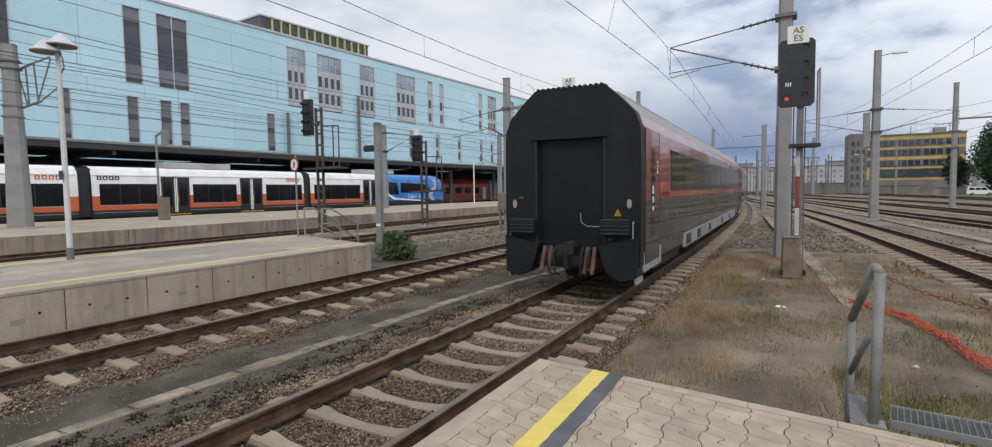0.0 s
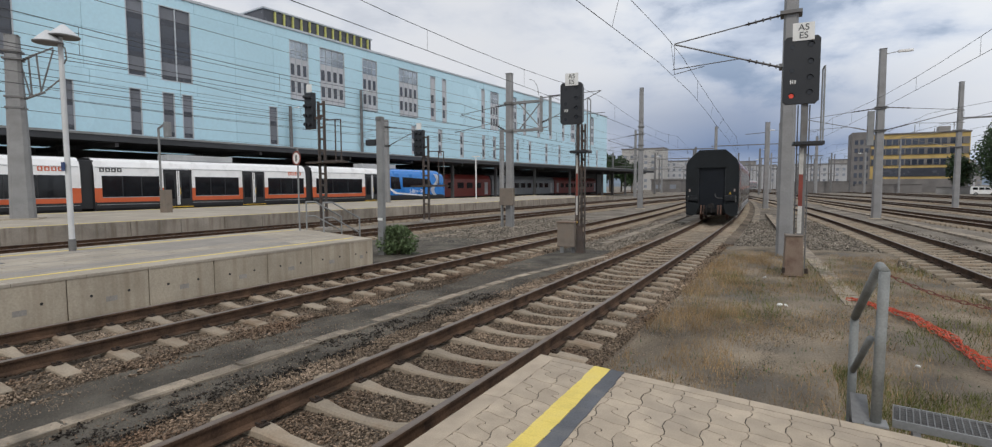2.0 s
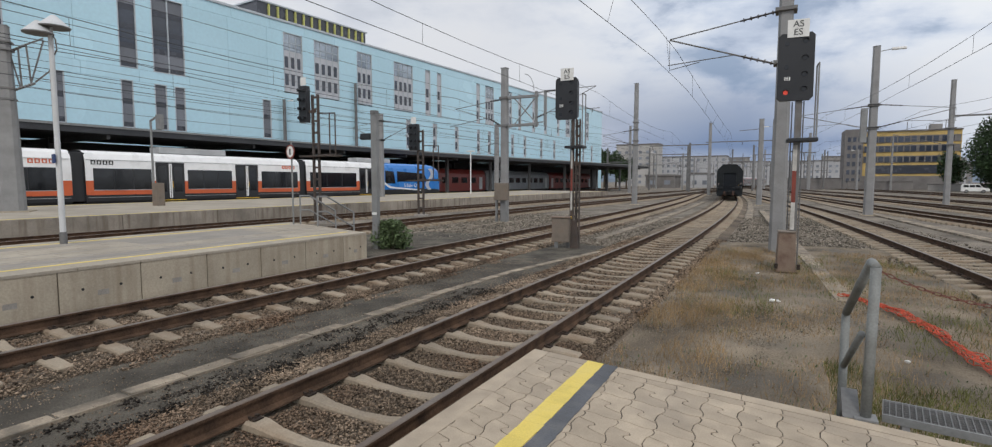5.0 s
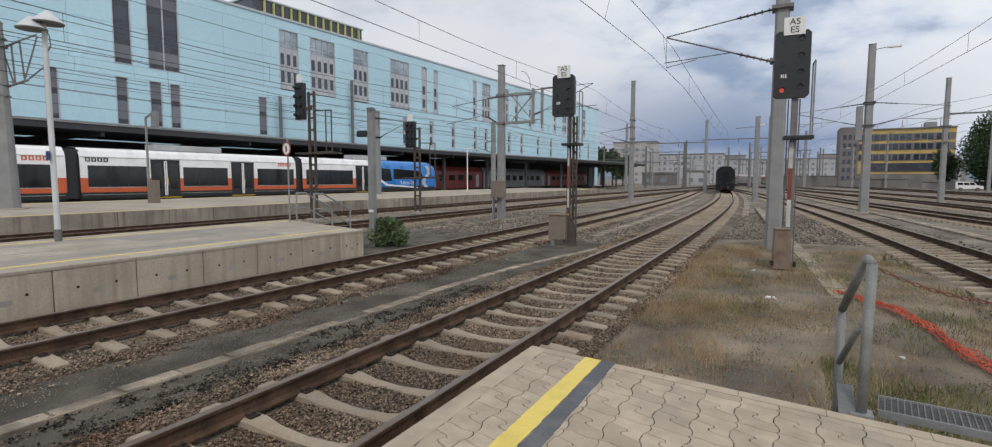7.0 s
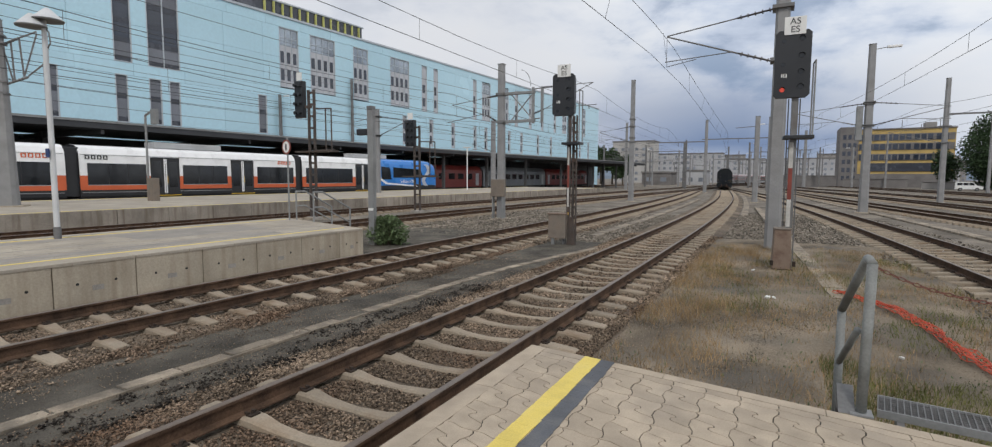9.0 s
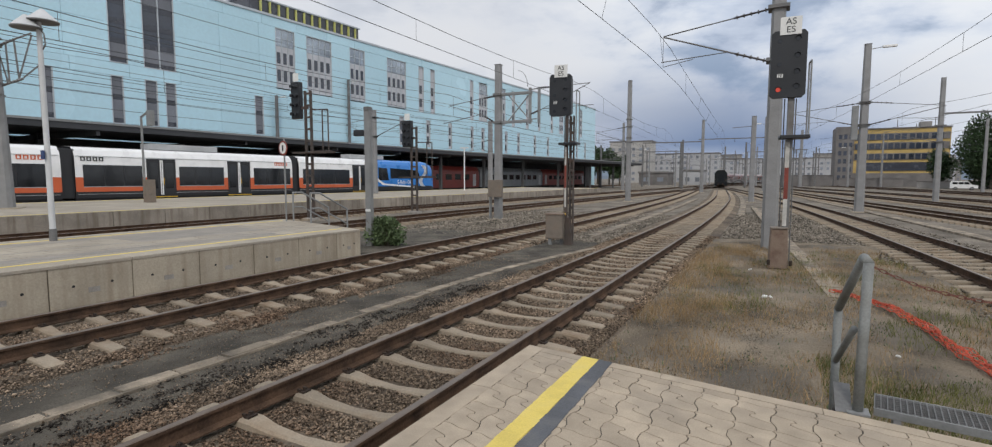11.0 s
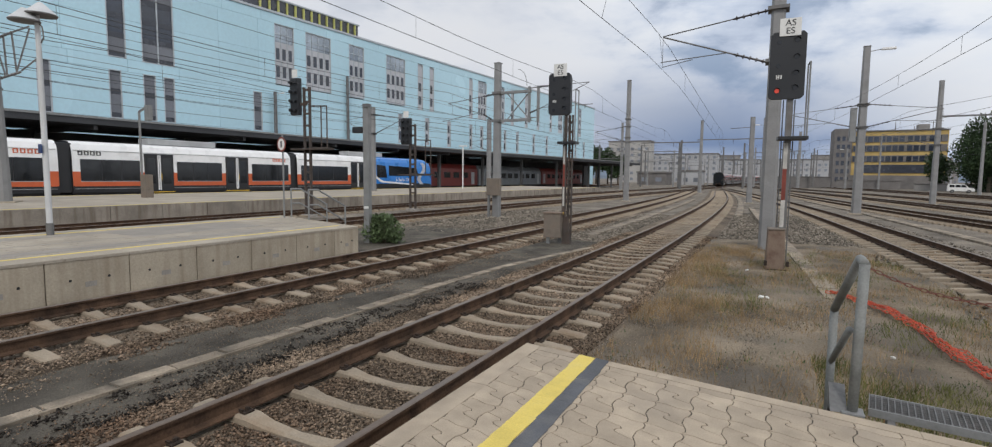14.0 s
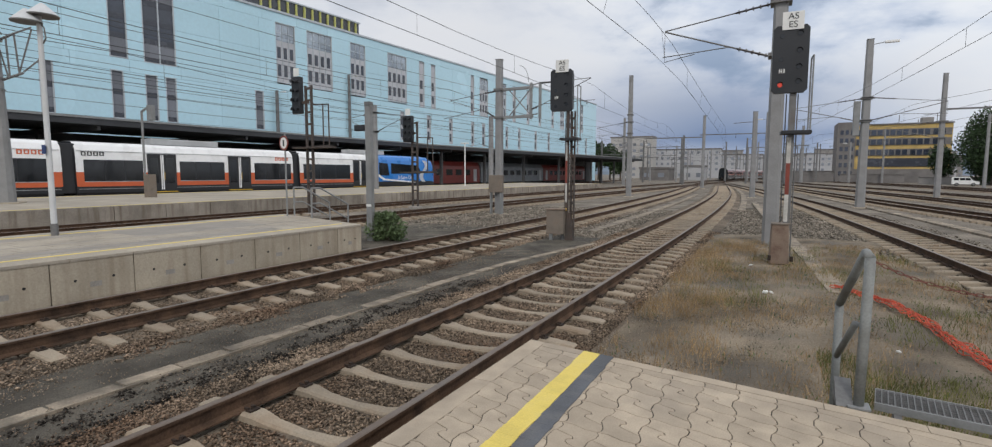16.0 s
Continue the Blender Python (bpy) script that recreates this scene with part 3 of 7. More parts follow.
def build_car(first=False):
    car = thing("railway_carriage", Matrix.Identity(4), "dark red and graphite express carriage" + (" with flat dark end" if first else ""), "train carriage", "carriages of the express train")
    half = section()
    ring = half + [(-x, z) for x, z in half[-2::-1]]
    bands = {0: "car_low", 1: "car_low", 2: "car_red", 3: "car_red", 4: "car_red", 5: "car_roof", 6: "car_roof", 7: "car_roof"}
    bm = bmesh.new()
    ya, yb = 0.25, LEN - 0.25
    rows = [[bm.verts.new((x, y, z)) for x, z in ring] for y in (ya, yb)]
    mats = ["car_low", "car_red", "car_roof", "car_orange"]
    for i in range(len(ring) - 1):
        f = bm.faces.new((rows[0][i], rows[1][i], rows[1][i + 1], rows[0][i + 1]))
        k = i if i < 8 else 15 - i
        f.material_index = mats.index(bands[k])
    bm.faces.new((rows[0][-1], rows[1][-1], rows[1][0], rows[0][0])).material_index = 0
    bm.faces.new(rows[1])
    bm.faces.new(rows[0][::-1])
    bmesh.ops.recalc_face_normals(bm, faces=bm.faces)
    body = part("body", bm, "car_low", car)
    for m in mats[1:]:
        body.data.materials.append(M[m])
    for s in (-1, 1):
        x = s * 1.414
        for nm, y0, y1, z0, z1, mt, lab in (("stripe", 0.3, LEN - 0.3, 1.85, 1.99, "car_orange", "orange-red stripe under the windows"), ("end_stripe", 0.29, 2.75, 1.88, 2.2, "car_orange", "broad orange-red stripe beside the door"), ("lower_panel", 0.3, LEN - 0.3, 1.05, 1.852, "car_low", "graphite panel under the stripe"), ("lower_band", 0.31, LEN - 0.31, 1.3, 1.325, "skirt", "thin grey line")):
            part(nm, bbox(min(x, x - s * 0.02), max(x, x - s * 0.02), y0, y1, z0, z1), mt, car, lab)
        # doors at both ends
        for y0 in (0.36, LEN - 1.75):
            d = part("door", bbox(min(x * 1.004, x - s * 0.03), max(x * 1.004, x - s * 0.03), y0, y0 + 1.2, 0.62, 3.2, 0.006), "car_red", car, "dark red sliding door")
            part("door_window", bbox(min(x * 1.008, x), max(x * 1.008, x), y0 + 0.45, y0 + 0.78, 1.1, 2.85, 0.003), "pane", d)
            part("door_foot", bbox(min(x * 1.006, x), max(x * 1.006, x), y0 + 0.01, y0 + 1.19, 0.63, 1.86, 0.003), "car_low", d, "graphite lower half of the door")
            if s > 0:
                text_mesh("class_number", "2", 0.36, "sign_grey", d, Matrix.Translation((1.428, y0 + 0.615, 2.4)) @ pose(0, 0, 0, 90, 0, 90))
                for zz, hh in ((1.95, 0.16), (1.78, 0.12), (1.62, 0.08)):
                    part("pictogram", bbox(1.42, 1.427, y0 + 0.54, y0 + 0.69, zz, zz + hh), "sign_grey", d)
            part("door_seal", bbox(min(x * 1.006, x), max(x * 1.006, x), y0 - 0.03, y0 - 0.005, 0.62, 3.2), "black", d)
            part("door_seal", bbox(min(x * 1.006, x), max(x * 1.006, x), y0 + 1.205, y0 + 1.23, 0.62, 3.2), "black", d)
        # window band in panes
        y = 2.95
        for k in range(11):
            w = 1.78
            part("window", bbox(min(x * 1.005, x - s * 0.03), max(x * 1.005, x - s * 0.03), y, y + w, 2.0, 2.93, 0.004), "pane", car)
            y += w + 0.06
        # skirts
        for y0, y1 in ((0.32, 0.92), (0.95, 1.85), (4.9, 9.2), (9.3, 13.2), (13.3, 17.2), (17.3, 21.9), (24.9, 26.1)):
            part("skirt", bbox(min(s * 1.412, s * 1.36), max(s * 1.412, s * 1.36), y0, y1, 0.48, 0.86, 0.01), "skirt", car, "pale grey skirt panel")
        for y0 in (5.2, 7.3, 10.1, 14.6, 18.3):
            part("vent", bbox(min(s * 1.418, s * 1.4), max(s * 1.418, s * 1.4), y0, y0 + 0.8, 0.53, 0.8), "black", car)
    # bogies
    for yc in (3.4, LEN - 3.4):
        bg = part("bogie", bbox(-1.25, 1.25, yc - 1.6, yc + 1.6, 0.3, 0.62, 0.04), "black_matt", car)
        for dy in (-1.25, 1.25):
            for s in (-1, 1):
                bm = bmesh.new()
                tube(bm, (s * 0.68, yc + dy, 0.46), (s * 0.81, yc + dy, 0.46), 0.46, n=28)
                tube(bm, (s * 0.655, yc + dy, 0.46), (s * 0.69, yc + dy, 0.46), 0.49, n=28)
                tube(bm, (s * 0.8, yc + dy, 0.46), (s * 0.95, yc + dy, 0.46), 0.16, n=14)
                part("wheel", bm, "wheel", bg, "rust-brown steel wheel")
            bm = bmesh.new()
            tube(bm, (-0.68, yc + dy, 0.46), (0.68, yc + dy, 0.46), 0.09, n=12)
            part("axle", bm, "wheel", bg)
    part("underframe", bbox(-1.1, 1.1, 5.4, LEN - 5.4, 0.35, 0.6, 0.02), "black_matt", car)
    part("roof_ridge", bbox(-0.62, 0.62, 1.2, LEN - 1.2, 4.02, 4.07, 0.012), "car_roof", car)
    # the gangway between two cars, dark and slightly narrower
    if not first:
        part("gangway", prism([(x * 0.9, z if z > 0.5 else 0.75) for x, z in ring], -0.15, 0.3, "y"), "black_matt", car, "dark rubber gangway")
    else:
        build_car_end(car, ring)
    return car


def build_car_end(car, ring):
    """The flat dark end of the last carriage: raised frame round a recessed doorway, lamps, buffers housed in covers, coupler."""
    rec = (-0.72, 0.68, 0.72, 3.05)
    # end wall in four pieces round the recess
    def slab(pts, y0, y1, nm="end_wall"):
        return part(nm, prism(pts, y0, y1, "y"), "car_grey", car)
    slab([(rec[1], 0.62), (1.4, 0.62), (1.42, 1.5), (1.42, 2.55), (1.41, 3.05), (rec[1], 3.05)], 0.0, 0.28)
    slab([(rec[0], 0.62), (rec[0], 3.05), (-1.41, 3.05), (-1.42, 2.55), (-1.42, 1.5), (-1.4, 0.62)], 0.0, 0.28)
    slab([(-1.41, 3.05), (1.41, 3.05), (1.4, 3.2), (1.3, 3.46), (1.0, 3.76), (0.73, 3.99), (-0.73, 3.99), (-1.0, 3.76), (-1.3, 3.46), (-1.4, 3.2)], 0.0, 0.28)
    part("recess", bbox(rec[0], rec[1], 0.14, 0.2, rec[2] - 0.2, rec[3]), "car_recess", car, "dark recessed gangway shutter")
    part("rain_ledge", bbox(-0.82, 0.78, -0.04, 0.02, 3.03, 3.07, 0.006), "car_grey", car)
    for s in (-1, 1):
        part("recess_frame", bbox(min(s * 0.7, s * 0.73), max(s * 0.7, s * 0.73), -0.015, 0.16, 0.8, 3.04, 0.005), "black", car)
    # corrugated roof edge
    for i in range(13):
        bm = bmesh.new()
        x = -0.66 + i * 0.11
        tube(bm, (x, -0.01, 4.0), (x, 0.3, 4.02), 0.035, n=8)
        part("roof_rib", bm, "car_grey", car)
    for s in (-1, 1):
        bm = bmesh.new()
        tube(bm, (s * 1.2, -0.03, 1.78), (s * 1.2, 0.02, 1.78), 0.046, n=18)
        for v in bm.verts:
            v.co.z = 1.78 + (v.co.z - 1.78) * 1.9
        part("tail_lamp", bm, M["lamp_glass"], car, "unlit pale tail lamp")
        b = part("buffer_cover", bbox(min(s * 0.68, s * 1.24), max(s * 0.68, s * 1.24), -0.22, 0.05, 1.2, 1.46, 0.025), "car_grey", car, "ribbed buffer cover")
        for k in range(3):
            part("rib", bbox(min(s * 0.7, s * 1.22), max(s * 0.7, s * 1.22), -0.235, -0.2, 1.22 + k * 0.07, 1.25 + k * 0.07, 0.004), "black", b)
        part("step_plate", bbox(min(s * 0.68, s * 1.22), max(s * 0.68, s * 1.22), -0.2, 0.02, 1.47, 1.495, 0.005), "car_low", car)
        part("lower_cover", prism([(s * 0.62, 1.0), (s * 1.38, 1.16), (s * 1.36, 0.42), (s * 1.05, 0.34), (s * 0.78, 0.5)], -0.12, 0.5, "y"), "car_grey", car, "angled dark apron")
        part("corner_skirt", bbox(min(s * 1.3, s * 1.36), max(s * 1.3, s * 1.36), -0.05, 0.4, 0.3, 0.62, 0.01), "skirt", car)
        part("handle", bent([Vector((s * 1.28, -0.02, 1.0)), Vector((s * 1.28, -0.07, 1.05)), Vector((s * 1.28, -0.07, 1.4)), Vector((s * 1.28, -0.02, 1.45))], 0.014), "skirt", car)
    tri = bmesh.new()
    vs = [tri.verts.new(p) for p in ((0.9, -0.006, 1.55), (1.05, -0.006, 1.55), (0.975, -0.006, 1.69))]
    tri.faces.new(vs)
    bmesh.ops.solidify(tri, geom=tri.faces[:], thickness=0.004)
    part("warning_sign", tri, "yellow_sign", car, "small yellow warning triangle")
    bm = bmesh.new()
    tube(bm, (0, -0.25, 0.95), (0, 0.4, 0.95), 0.11, n=12)
    tube(bm, (0, -0.28, 0.9), (0, -0.2, 0.55), 0.05, n=10)
    box(bm, -0.16, 0.16, -0.3, -0.18, 0.82, 1.0)
    part("coupler", bm, "black_matt", car, "black screw coupling")
    for x in (-0.42, -0.28, 0.3, 0.44):
        part("brake_hose", bent([Vector((x, -0.05, 0.95)), Vector((x, -0.2, 0.8)), Vector((x * 0.9, -0.16, 0.45)), Vector((x * 0.7, -0.08, 0.4))], 0.022), "black_matt", car)
    for x in (-0.56, -0.42, 0.36, 0.5):
        hoop = [Vector((x, 0.06 - 0.2 * math.sin(k / 10 * math.pi), 0.84 - 0.42 * math.sin(k / 10 * math.pi) + 0.1 * k / 10)) for k in range(11)]
        part("brake_hose", bent(hoop, 0.042, 10), "hose", car, "rust-brown hanging hose")
    for x, z in ((-1.05, 1.9), (0.84, 1.12)):
        part("latch", bbox(x - 0.05, x + 0.05, -0.03, 0.01, z - 0.03, z + 0.03, 0.006), "car_low", car)
    part("cable", bent([Vector((0.18, 0.13, 1.6)), Vector((0.2, 0.12, 1.42)), Vector((0.32, 0.12, 1.34)), Vector((0.58, 0.12, 1.34))], 0.008), "skirt", car, "thin grey cable")
    part("headstock", bbox(-1.2, 1.2, 0.1, 0.45, 0.55, 0.75, 0.01), "black_matt", car)


LAST_CAR = build_car(True)
CAR = build_car(False)
for thing_ in (LAST_CAR, CAR):
    for o in thing_.children_recursive:
        o.data.transform(Matrix.Diagonal((0.945, 1, 0.975, 1)))
CARS = [LAST_CAR, CAR] + [copy_thing(CAR, Matrix.Identity(4)) for _ in range(6)]

# ---- the commuter train at the far platform ----
M["ct_white"] = mat("white_train_paint", (0.84, 0.845, 0.85), 0.3, var=0.03, scale=1, fine=20, bump=0.02, coat=0.3, stain=(0.62, 0.61, 0.6), stain_amt=0.3)
M["ct_orange"] = mat("orange_train_paint", (0.6, 0.12, 0.04), 0.35, var=0.05, scale=1, fine=20, bump=0.02, coat=0.3)
M["ct_blue"] = mat("blue_train_paint", (0.025, 0.2, 0.6), 0.3, var=0.05, scale=1, fine=20, bump=0.02, coat=0.3)
M["ct_black"] = mat("black_train_paint", (0.02, 0.021, 0.024), 0.4, var=0.08, scale=1, fine=20, bump=0.03)
M["ct_roof"] = mat("pale_roof_box", (0.42, 0.43, 0.44), 0.5, var=0.1, scale=1, fine=20, bump=0.05)


def commuter_pose(y):
    return Matrix.Translation((-42.3 + 0.045 * (y - 24), y, 0)) @ Matrix.Rotation(-math.atan(0.045), 4, "Z")


def ct_section(y0, y1, car, nose=False):
    sec = [(1.3, 0.35), (1.42, 0.62), (1.43, 1.06), (1.43, 2.02), (1.42, 2.9), (1.37, 3.5), (1.22, 3.85), (0.9, 4.04), (0.0, 4.12)]
    ring = sec + [(-x, z) for x, z in sec[-2::-1]]
    bands = ["ct_black", "ct_black", "ct_orange", "ct_white", "ct_white", "ct_white", "ct_white", "ct_roof"]
    rows = [(y0, 1.0, 1.0), (y1, 1.0, 1.0)]
    if nose:
        bands = ["ct_black", "ct_black", "ct_blue", "ct_blue", "ct_blue", "ct_blue", "ct_blue", "ct_blue"]
        rows = [(y0, 1.0, 1.0), (y1 - 2.6, 1.0, 1.0), (y1 - 1.5, 0.985, 0.975), (y1 - 0.75, 0.94, 0.9), (y1 - 0.25, 0.84, 0.74), (y1, 0.7, 0.5)]
    bm = bmesh.new()
    vs = [[bm.verts.new((x * k, y, 0.35 + (z - 0.35) * h)) for x, z in ring] for y, k, h in rows]
    names = ["ct_black", "ct_orange", "ct_white", "ct_roof", "ct_blue"]
    for a, b in zip(vs, vs[1:]):
        for i in range(len(ring) - 1):
            f = bm.faces.new((a[i], b[i], b[i + 1], a[i + 1]))
            f.material_index = names.index(bands[i if i < 8 else 15 - i])
    bm.faces.new(vs[0]); bm.faces.new(vs[-1])
    bmesh.ops.recalc_face_normals(bm, faces=bm.faces)
    ob = part("body", bm, names[0], car)
    for m in names[1:]:
        ob.data.materials.append(M[m])
    return ob


def ct_panel(car, name, y0, y1, z0, z1, material, label="", out=1.44, bev=0.006):
    return part(name, bbox(out - 0.05, out, y0, y1, z0, z1, bev), material, car, label)


def ct_door(car, y):
    w = 2.08
    d = ct_panel(car, "door", y, y + w, 0.62, 3.38, "ct_black", "black double door with white leaf edges", 1.45)
    for a in (0.93, 1.06):
        part("leaf_edge", bbox(1.45, 1.456, y + a, y + a + 0.09, 0.74, 3.3), "ct_white", d)
    part("grab_bar", bbox(1.45, 1.47, y + 1.17, y + 1.21, 1.5, 2.0), "yellow_sign", d)
    for a in (0.14, 1.3):
        part("door_pane", bbox(1.448, 1.453, y + a, y + a + 0.62, 1.2, 3.1, 0.002), "pane", d)
    ct_panel(car, "door_step", y - 0.05, y + w + 0.05, 0.55, 0.61, "yellow_sign", "yellow door step", 1.5)


def build_commuter():
    specs = [(-56, -20.5), (-19.8, -0.8), (-0.1, 17.85), (18.6, 35.9), (36.65, 58.3)]
    t = thing("commuter_train", Matrix.Identity(4), "white and orange commuter train with blue nose standing at a platform", "train")
    for i, (a, b) in enumerate(specs):
        last = i == len(specs) - 1
        m = commuter_pose((a + b) / 2)
        car = new("train_section")
        car.parent = t
        car.matrix_basis = m
        c = (a + b) / 2
        lo, hi = a - c, b - c
        if last:
            ct_section(lo, 47.3 - c, car)
            ct_section(47.3 - c, hi, car, True)
        else:
            ct_section(lo, hi, car)
    return t


def details(t):
    cars = [c for c in t.children]
    specs = [(-56, -20.5), (-19.8, -0.8), (-0.1, 17.85), (18.6, 35.9), (36.65, 58.3)]
    plan = {
        0: dict(doors=[-50, -42, -30], wins=[(-47, -43), (-39, -31), (-27, -21)]),
        1: dict(doors=[-14, -7], wins=[(-19, -14.4), (-11.5, -7.4), (-4.5, -1.2)]),
        2: dict(doors=[3.6, 9.8], wins=[(0.4, 3.3), (5.9, 9.5), (12.2, 17.2)]),
        3: dict(doors=[23.05, 29.4], wins=[(19.05, 22.75), (25.4, 29.05), (31.85, 35.65)]),
        4: dict(doors=[43.6], wins=[(37.1, 43.15)]),
    }
    for i, car in enumerate(cars):
        a, b = specs[i]
        c = (a + b) / 2
        for y in plan[i]["doors"]:
            ct_door(car, y - c)
        for y0, y1 in plan[i]["wins"]:
            w = ct_panel(car, "window_band", y0 - c, y1 - c, 1.4, 2.86, "pane", "long dark window band", 1.445)
        ends = 47.3 if i == 4 else b
        ct_panel(car, "roof_line", a - c + 0.1, ends - c - 0.1, 3.42, 3.45, "ct_roof", "thin grey seam along the roof edge", 1.41)
        ct_panel(car, "skirt_line", a - c + 0.1, ends - c - 0.1, 0.86, 0.9, "skirt", "thin grey line on the skirt", 1.437)
        for y0, y1 in plan[i]["wins"]:
            for f in (0.34, 0.67):
                u = y0 + (y1 - y0) * f - c
                part("window_seam", bbox(1.44, 1.449, u - 0.025, u + 0.025, 1.42, 2.84), "ct_black", car)
            part("sill_line", bbox(1.43, 1.447, y0 - c, y1 - c, 1.36, 1.4), "ct_roof", car)
        ct_panel(car, "orange_foot", a - c + 0.1, (47.3 if i == 4 else b) - c - 0.1, 1.04, 1.3, "ct_orange", "", 1.438)
        if i < 4:
            part("bellows", bbox(-1.25, 1.25, b - c - 0.05, b - c + 0.85, 0.6, 3.9, 0.05), "ct_black", car, "black folded bellows")
        part("roof_box", bbox(-0.7, 0.7, (a + b) / 2 - c - 3.5, (a + b) / 2 - c + 1.8, 4.08, 4.55, 0.06), "ct_roof", car, "pale roof unit")
        part("bogie", bbox(-1.0, 1.0, a - c - 1.2 if i else 0, a - c + 1.4 if i else 1, 0.06, 0.5, 0.04), "black_matt", car)
        for dy in (1.0, 2.9):
            for s in (-1, 1):
                bm = bmesh.new()
                tube(bm, (s * 0.7, a - c + dy, 0.4), (s * 0.83, a - c + dy, 0.4), 0.4, n=18)
                part("wheel", bm, "wheel", car)
    # nose
    c = (36.65 + 58.3) / 2
    car = cars[4]
    part("cab_window", prism([(49.6 - c, 1.95), (55.2 - c, 1.95), (54.6 - c, 2.95), (49.6 - c, 3.15)], 1.4, 1.436, "x"), "pane", car, "dark cab side window")
    part("cab_window", prism([(47.6 - c, 1.75), (49.3 - c, 1.75), (49.0 - c, 3.1), (47.6 - c, 3.2)], 1.4, 1.44, "x"), "pane", car)
    part("cab_edge", prism([(47.3 - c, 1.75), (48.3 - c, 1.2), (54.0 - c, 0.85), (54.0 - c, 1.0), (48.6 - c, 1.38), (47.5 - c, 1.9), (47.3 - c, 3.4), (47.2 - c, 3.4)], 1.4, 1.442, "x"), "ct_white", car, "white sweep line")
    pts = []
    for k in range(22):
        u = k / 21
        pts.append((55.7 - c - 0.55 * math.sin(u * 2 * math.pi), 0.95 + u * 2.65))
    bm = bmesh.new()
    rows = [[bm.verts.new((1.458 - 0.016 * max(0, y + c - 55.6) - 0.05 * max(0, z - 2.9), y + w, z)) for w in (-0.36, 0.36)] for y, z in pts]
    for a_, b_ in zip(rows, rows[1:]):
        bm.faces.new((a_[0], a_[1], b_[1], b_[0]))
    bmesh.ops.solidify(bm, geom=bm.faces[:], thickness=0.02)
    part("emblem", bm, "ct_white", car, "white curved ribbon shape")
    text_mesh("lettering", "S-Bahn OÖ", 0.6, "ct_white", car, Matrix.Translation((1.448, 52.2 - c, 1.5)) @ pose(0, 0, 0, 90, 0, 90))
    part("windscreen", prism([(56.7 - c, 1.9), (57.75 - c, 1.8), (57.2 - c, 2.8), (56.6 - c, 3.2)], 0.6, 1.3, "x"), "pane", car, "curved dark windscreen")
    # operator marks as plain red and grey bars
    for i, y, mt in ((2, 15.6, "ct_orange"), (3, 18.95, "ct_black"), (3, 34.0, "ct_orange")):
        a, b = specs[i]
        cc = (a + b) / 2
        for k in range(4):
            bm = bmesh.new()
            u = y - cc + k * 0.36
            for a0, a1, b0, b1 in ((0.0, 0.06, 3.12, 3.4), (0.2, 0.26, 3.12, 3.4), (0.06, 0.2, 3.12, 3.17), (0.06, 0.2, 3.35, 3.4)):
                box(bm, 1.36, 1.425, u + a0, u + a1, b0, b1)
            part("mark", bm, mt, cars[i])


COMMUTER = build_commuter()
details(COMMUTER)
tagged(stuff_mesh("rails", [(-43.6 + 0.045 * (y - 24) + dx, y, z) for y in (-60, 120) for dx in (0.5, 0.57, 2.0, 2.07) for z in (-0.25, 0.0)], [(0, 1, 9, 8), (2, 3, 11, 10), (1, 3, 11, 9), (4, 5, 13, 12), (6, 7, 15, 14), (5, 7, 15, 13)], "rail"), "rails under the commuter train", "rails", kind="structure")

# ---- the red regional train further back ----
M["rt_grey"] = mat("grey_train_paint", (0.2, 0.215, 0.23), 0.45, var=0.1, scale=1, fine=20, bump=0.03)
M["rt_red"] = mat("red_train_paint", (0.19, 0.028, 0.022), 0.4, var=0.08, scale=1, fine=20, bump=0.03)


def build_regional(y0, n, x0, slope):
    for k in range(n):
        y = y0 + k * 26.4
        m = Matrix.Translation((x0 + slope * (y - y0), y, 0)) @ Matrix.Rotation(-math.atan(slope), 4, "Z")
        car = thing("regional_carriage", m, "red regional carriage standing under the platform roof" if k != 1 else "grey regional carriage standing under the platform roof", "train carriage", "carriages of the regional train")
        sec = [(1.4, 0.5), (1.42, 2.4), (1.36, 3.2), (0.95, 3.85), (0, 4.0), (-0.95, 3.85), (-1.36, 3.2), (-1.42, 2.4), (-1.4, 0.5)]
        part("body", prism(sec, 0.0, 26.0, "y"), "rt_red" if k != 1 else "rt_grey", car)
        part("foot", bbox(-1.3, 1.3, 0.2, 25.8, 0.25, 0.55), "black_matt", car)
        for y1 in (3.0, 22.0):
            part("bogie", bbox(-0.85, 0.85, y1 - 1.5, y1 + 1.5, 0.0, 0.4, 0.05), "black_matt", car)
        for j in range(8):
            part("window", bbox(1.4, 1.43, 3.0 + j * 2.6, 4.7 + j * 2.6, 1.75, 2.65, 0.01), "pane", car)
        for y1 in (0.9, 24.0):
            part("door", bbox(1.4, 1.43, y1, y1 + 1.0, 0.7, 2.7, 0.01), "ct_roof", car)


build_regional(54.0, 3, -47.2, 0.028)
tagged(stuff_mesh("rails", [(-47.2 + 0.028 * (y - 54) + dx, y, z) for y in (50, 180) for dx in (-0.79, -0.72, 0.72, 0.79) for z in (-0.32, 0.0)], [(0, 1, 9, 8), (2, 3, 11, 10), (1, 3, 11, 9), (4, 5, 13, 12), (6, 7, 15, 14), (5, 7, 15, 13)], "rail"), "rails under the regional train", "rails", kind="structure")

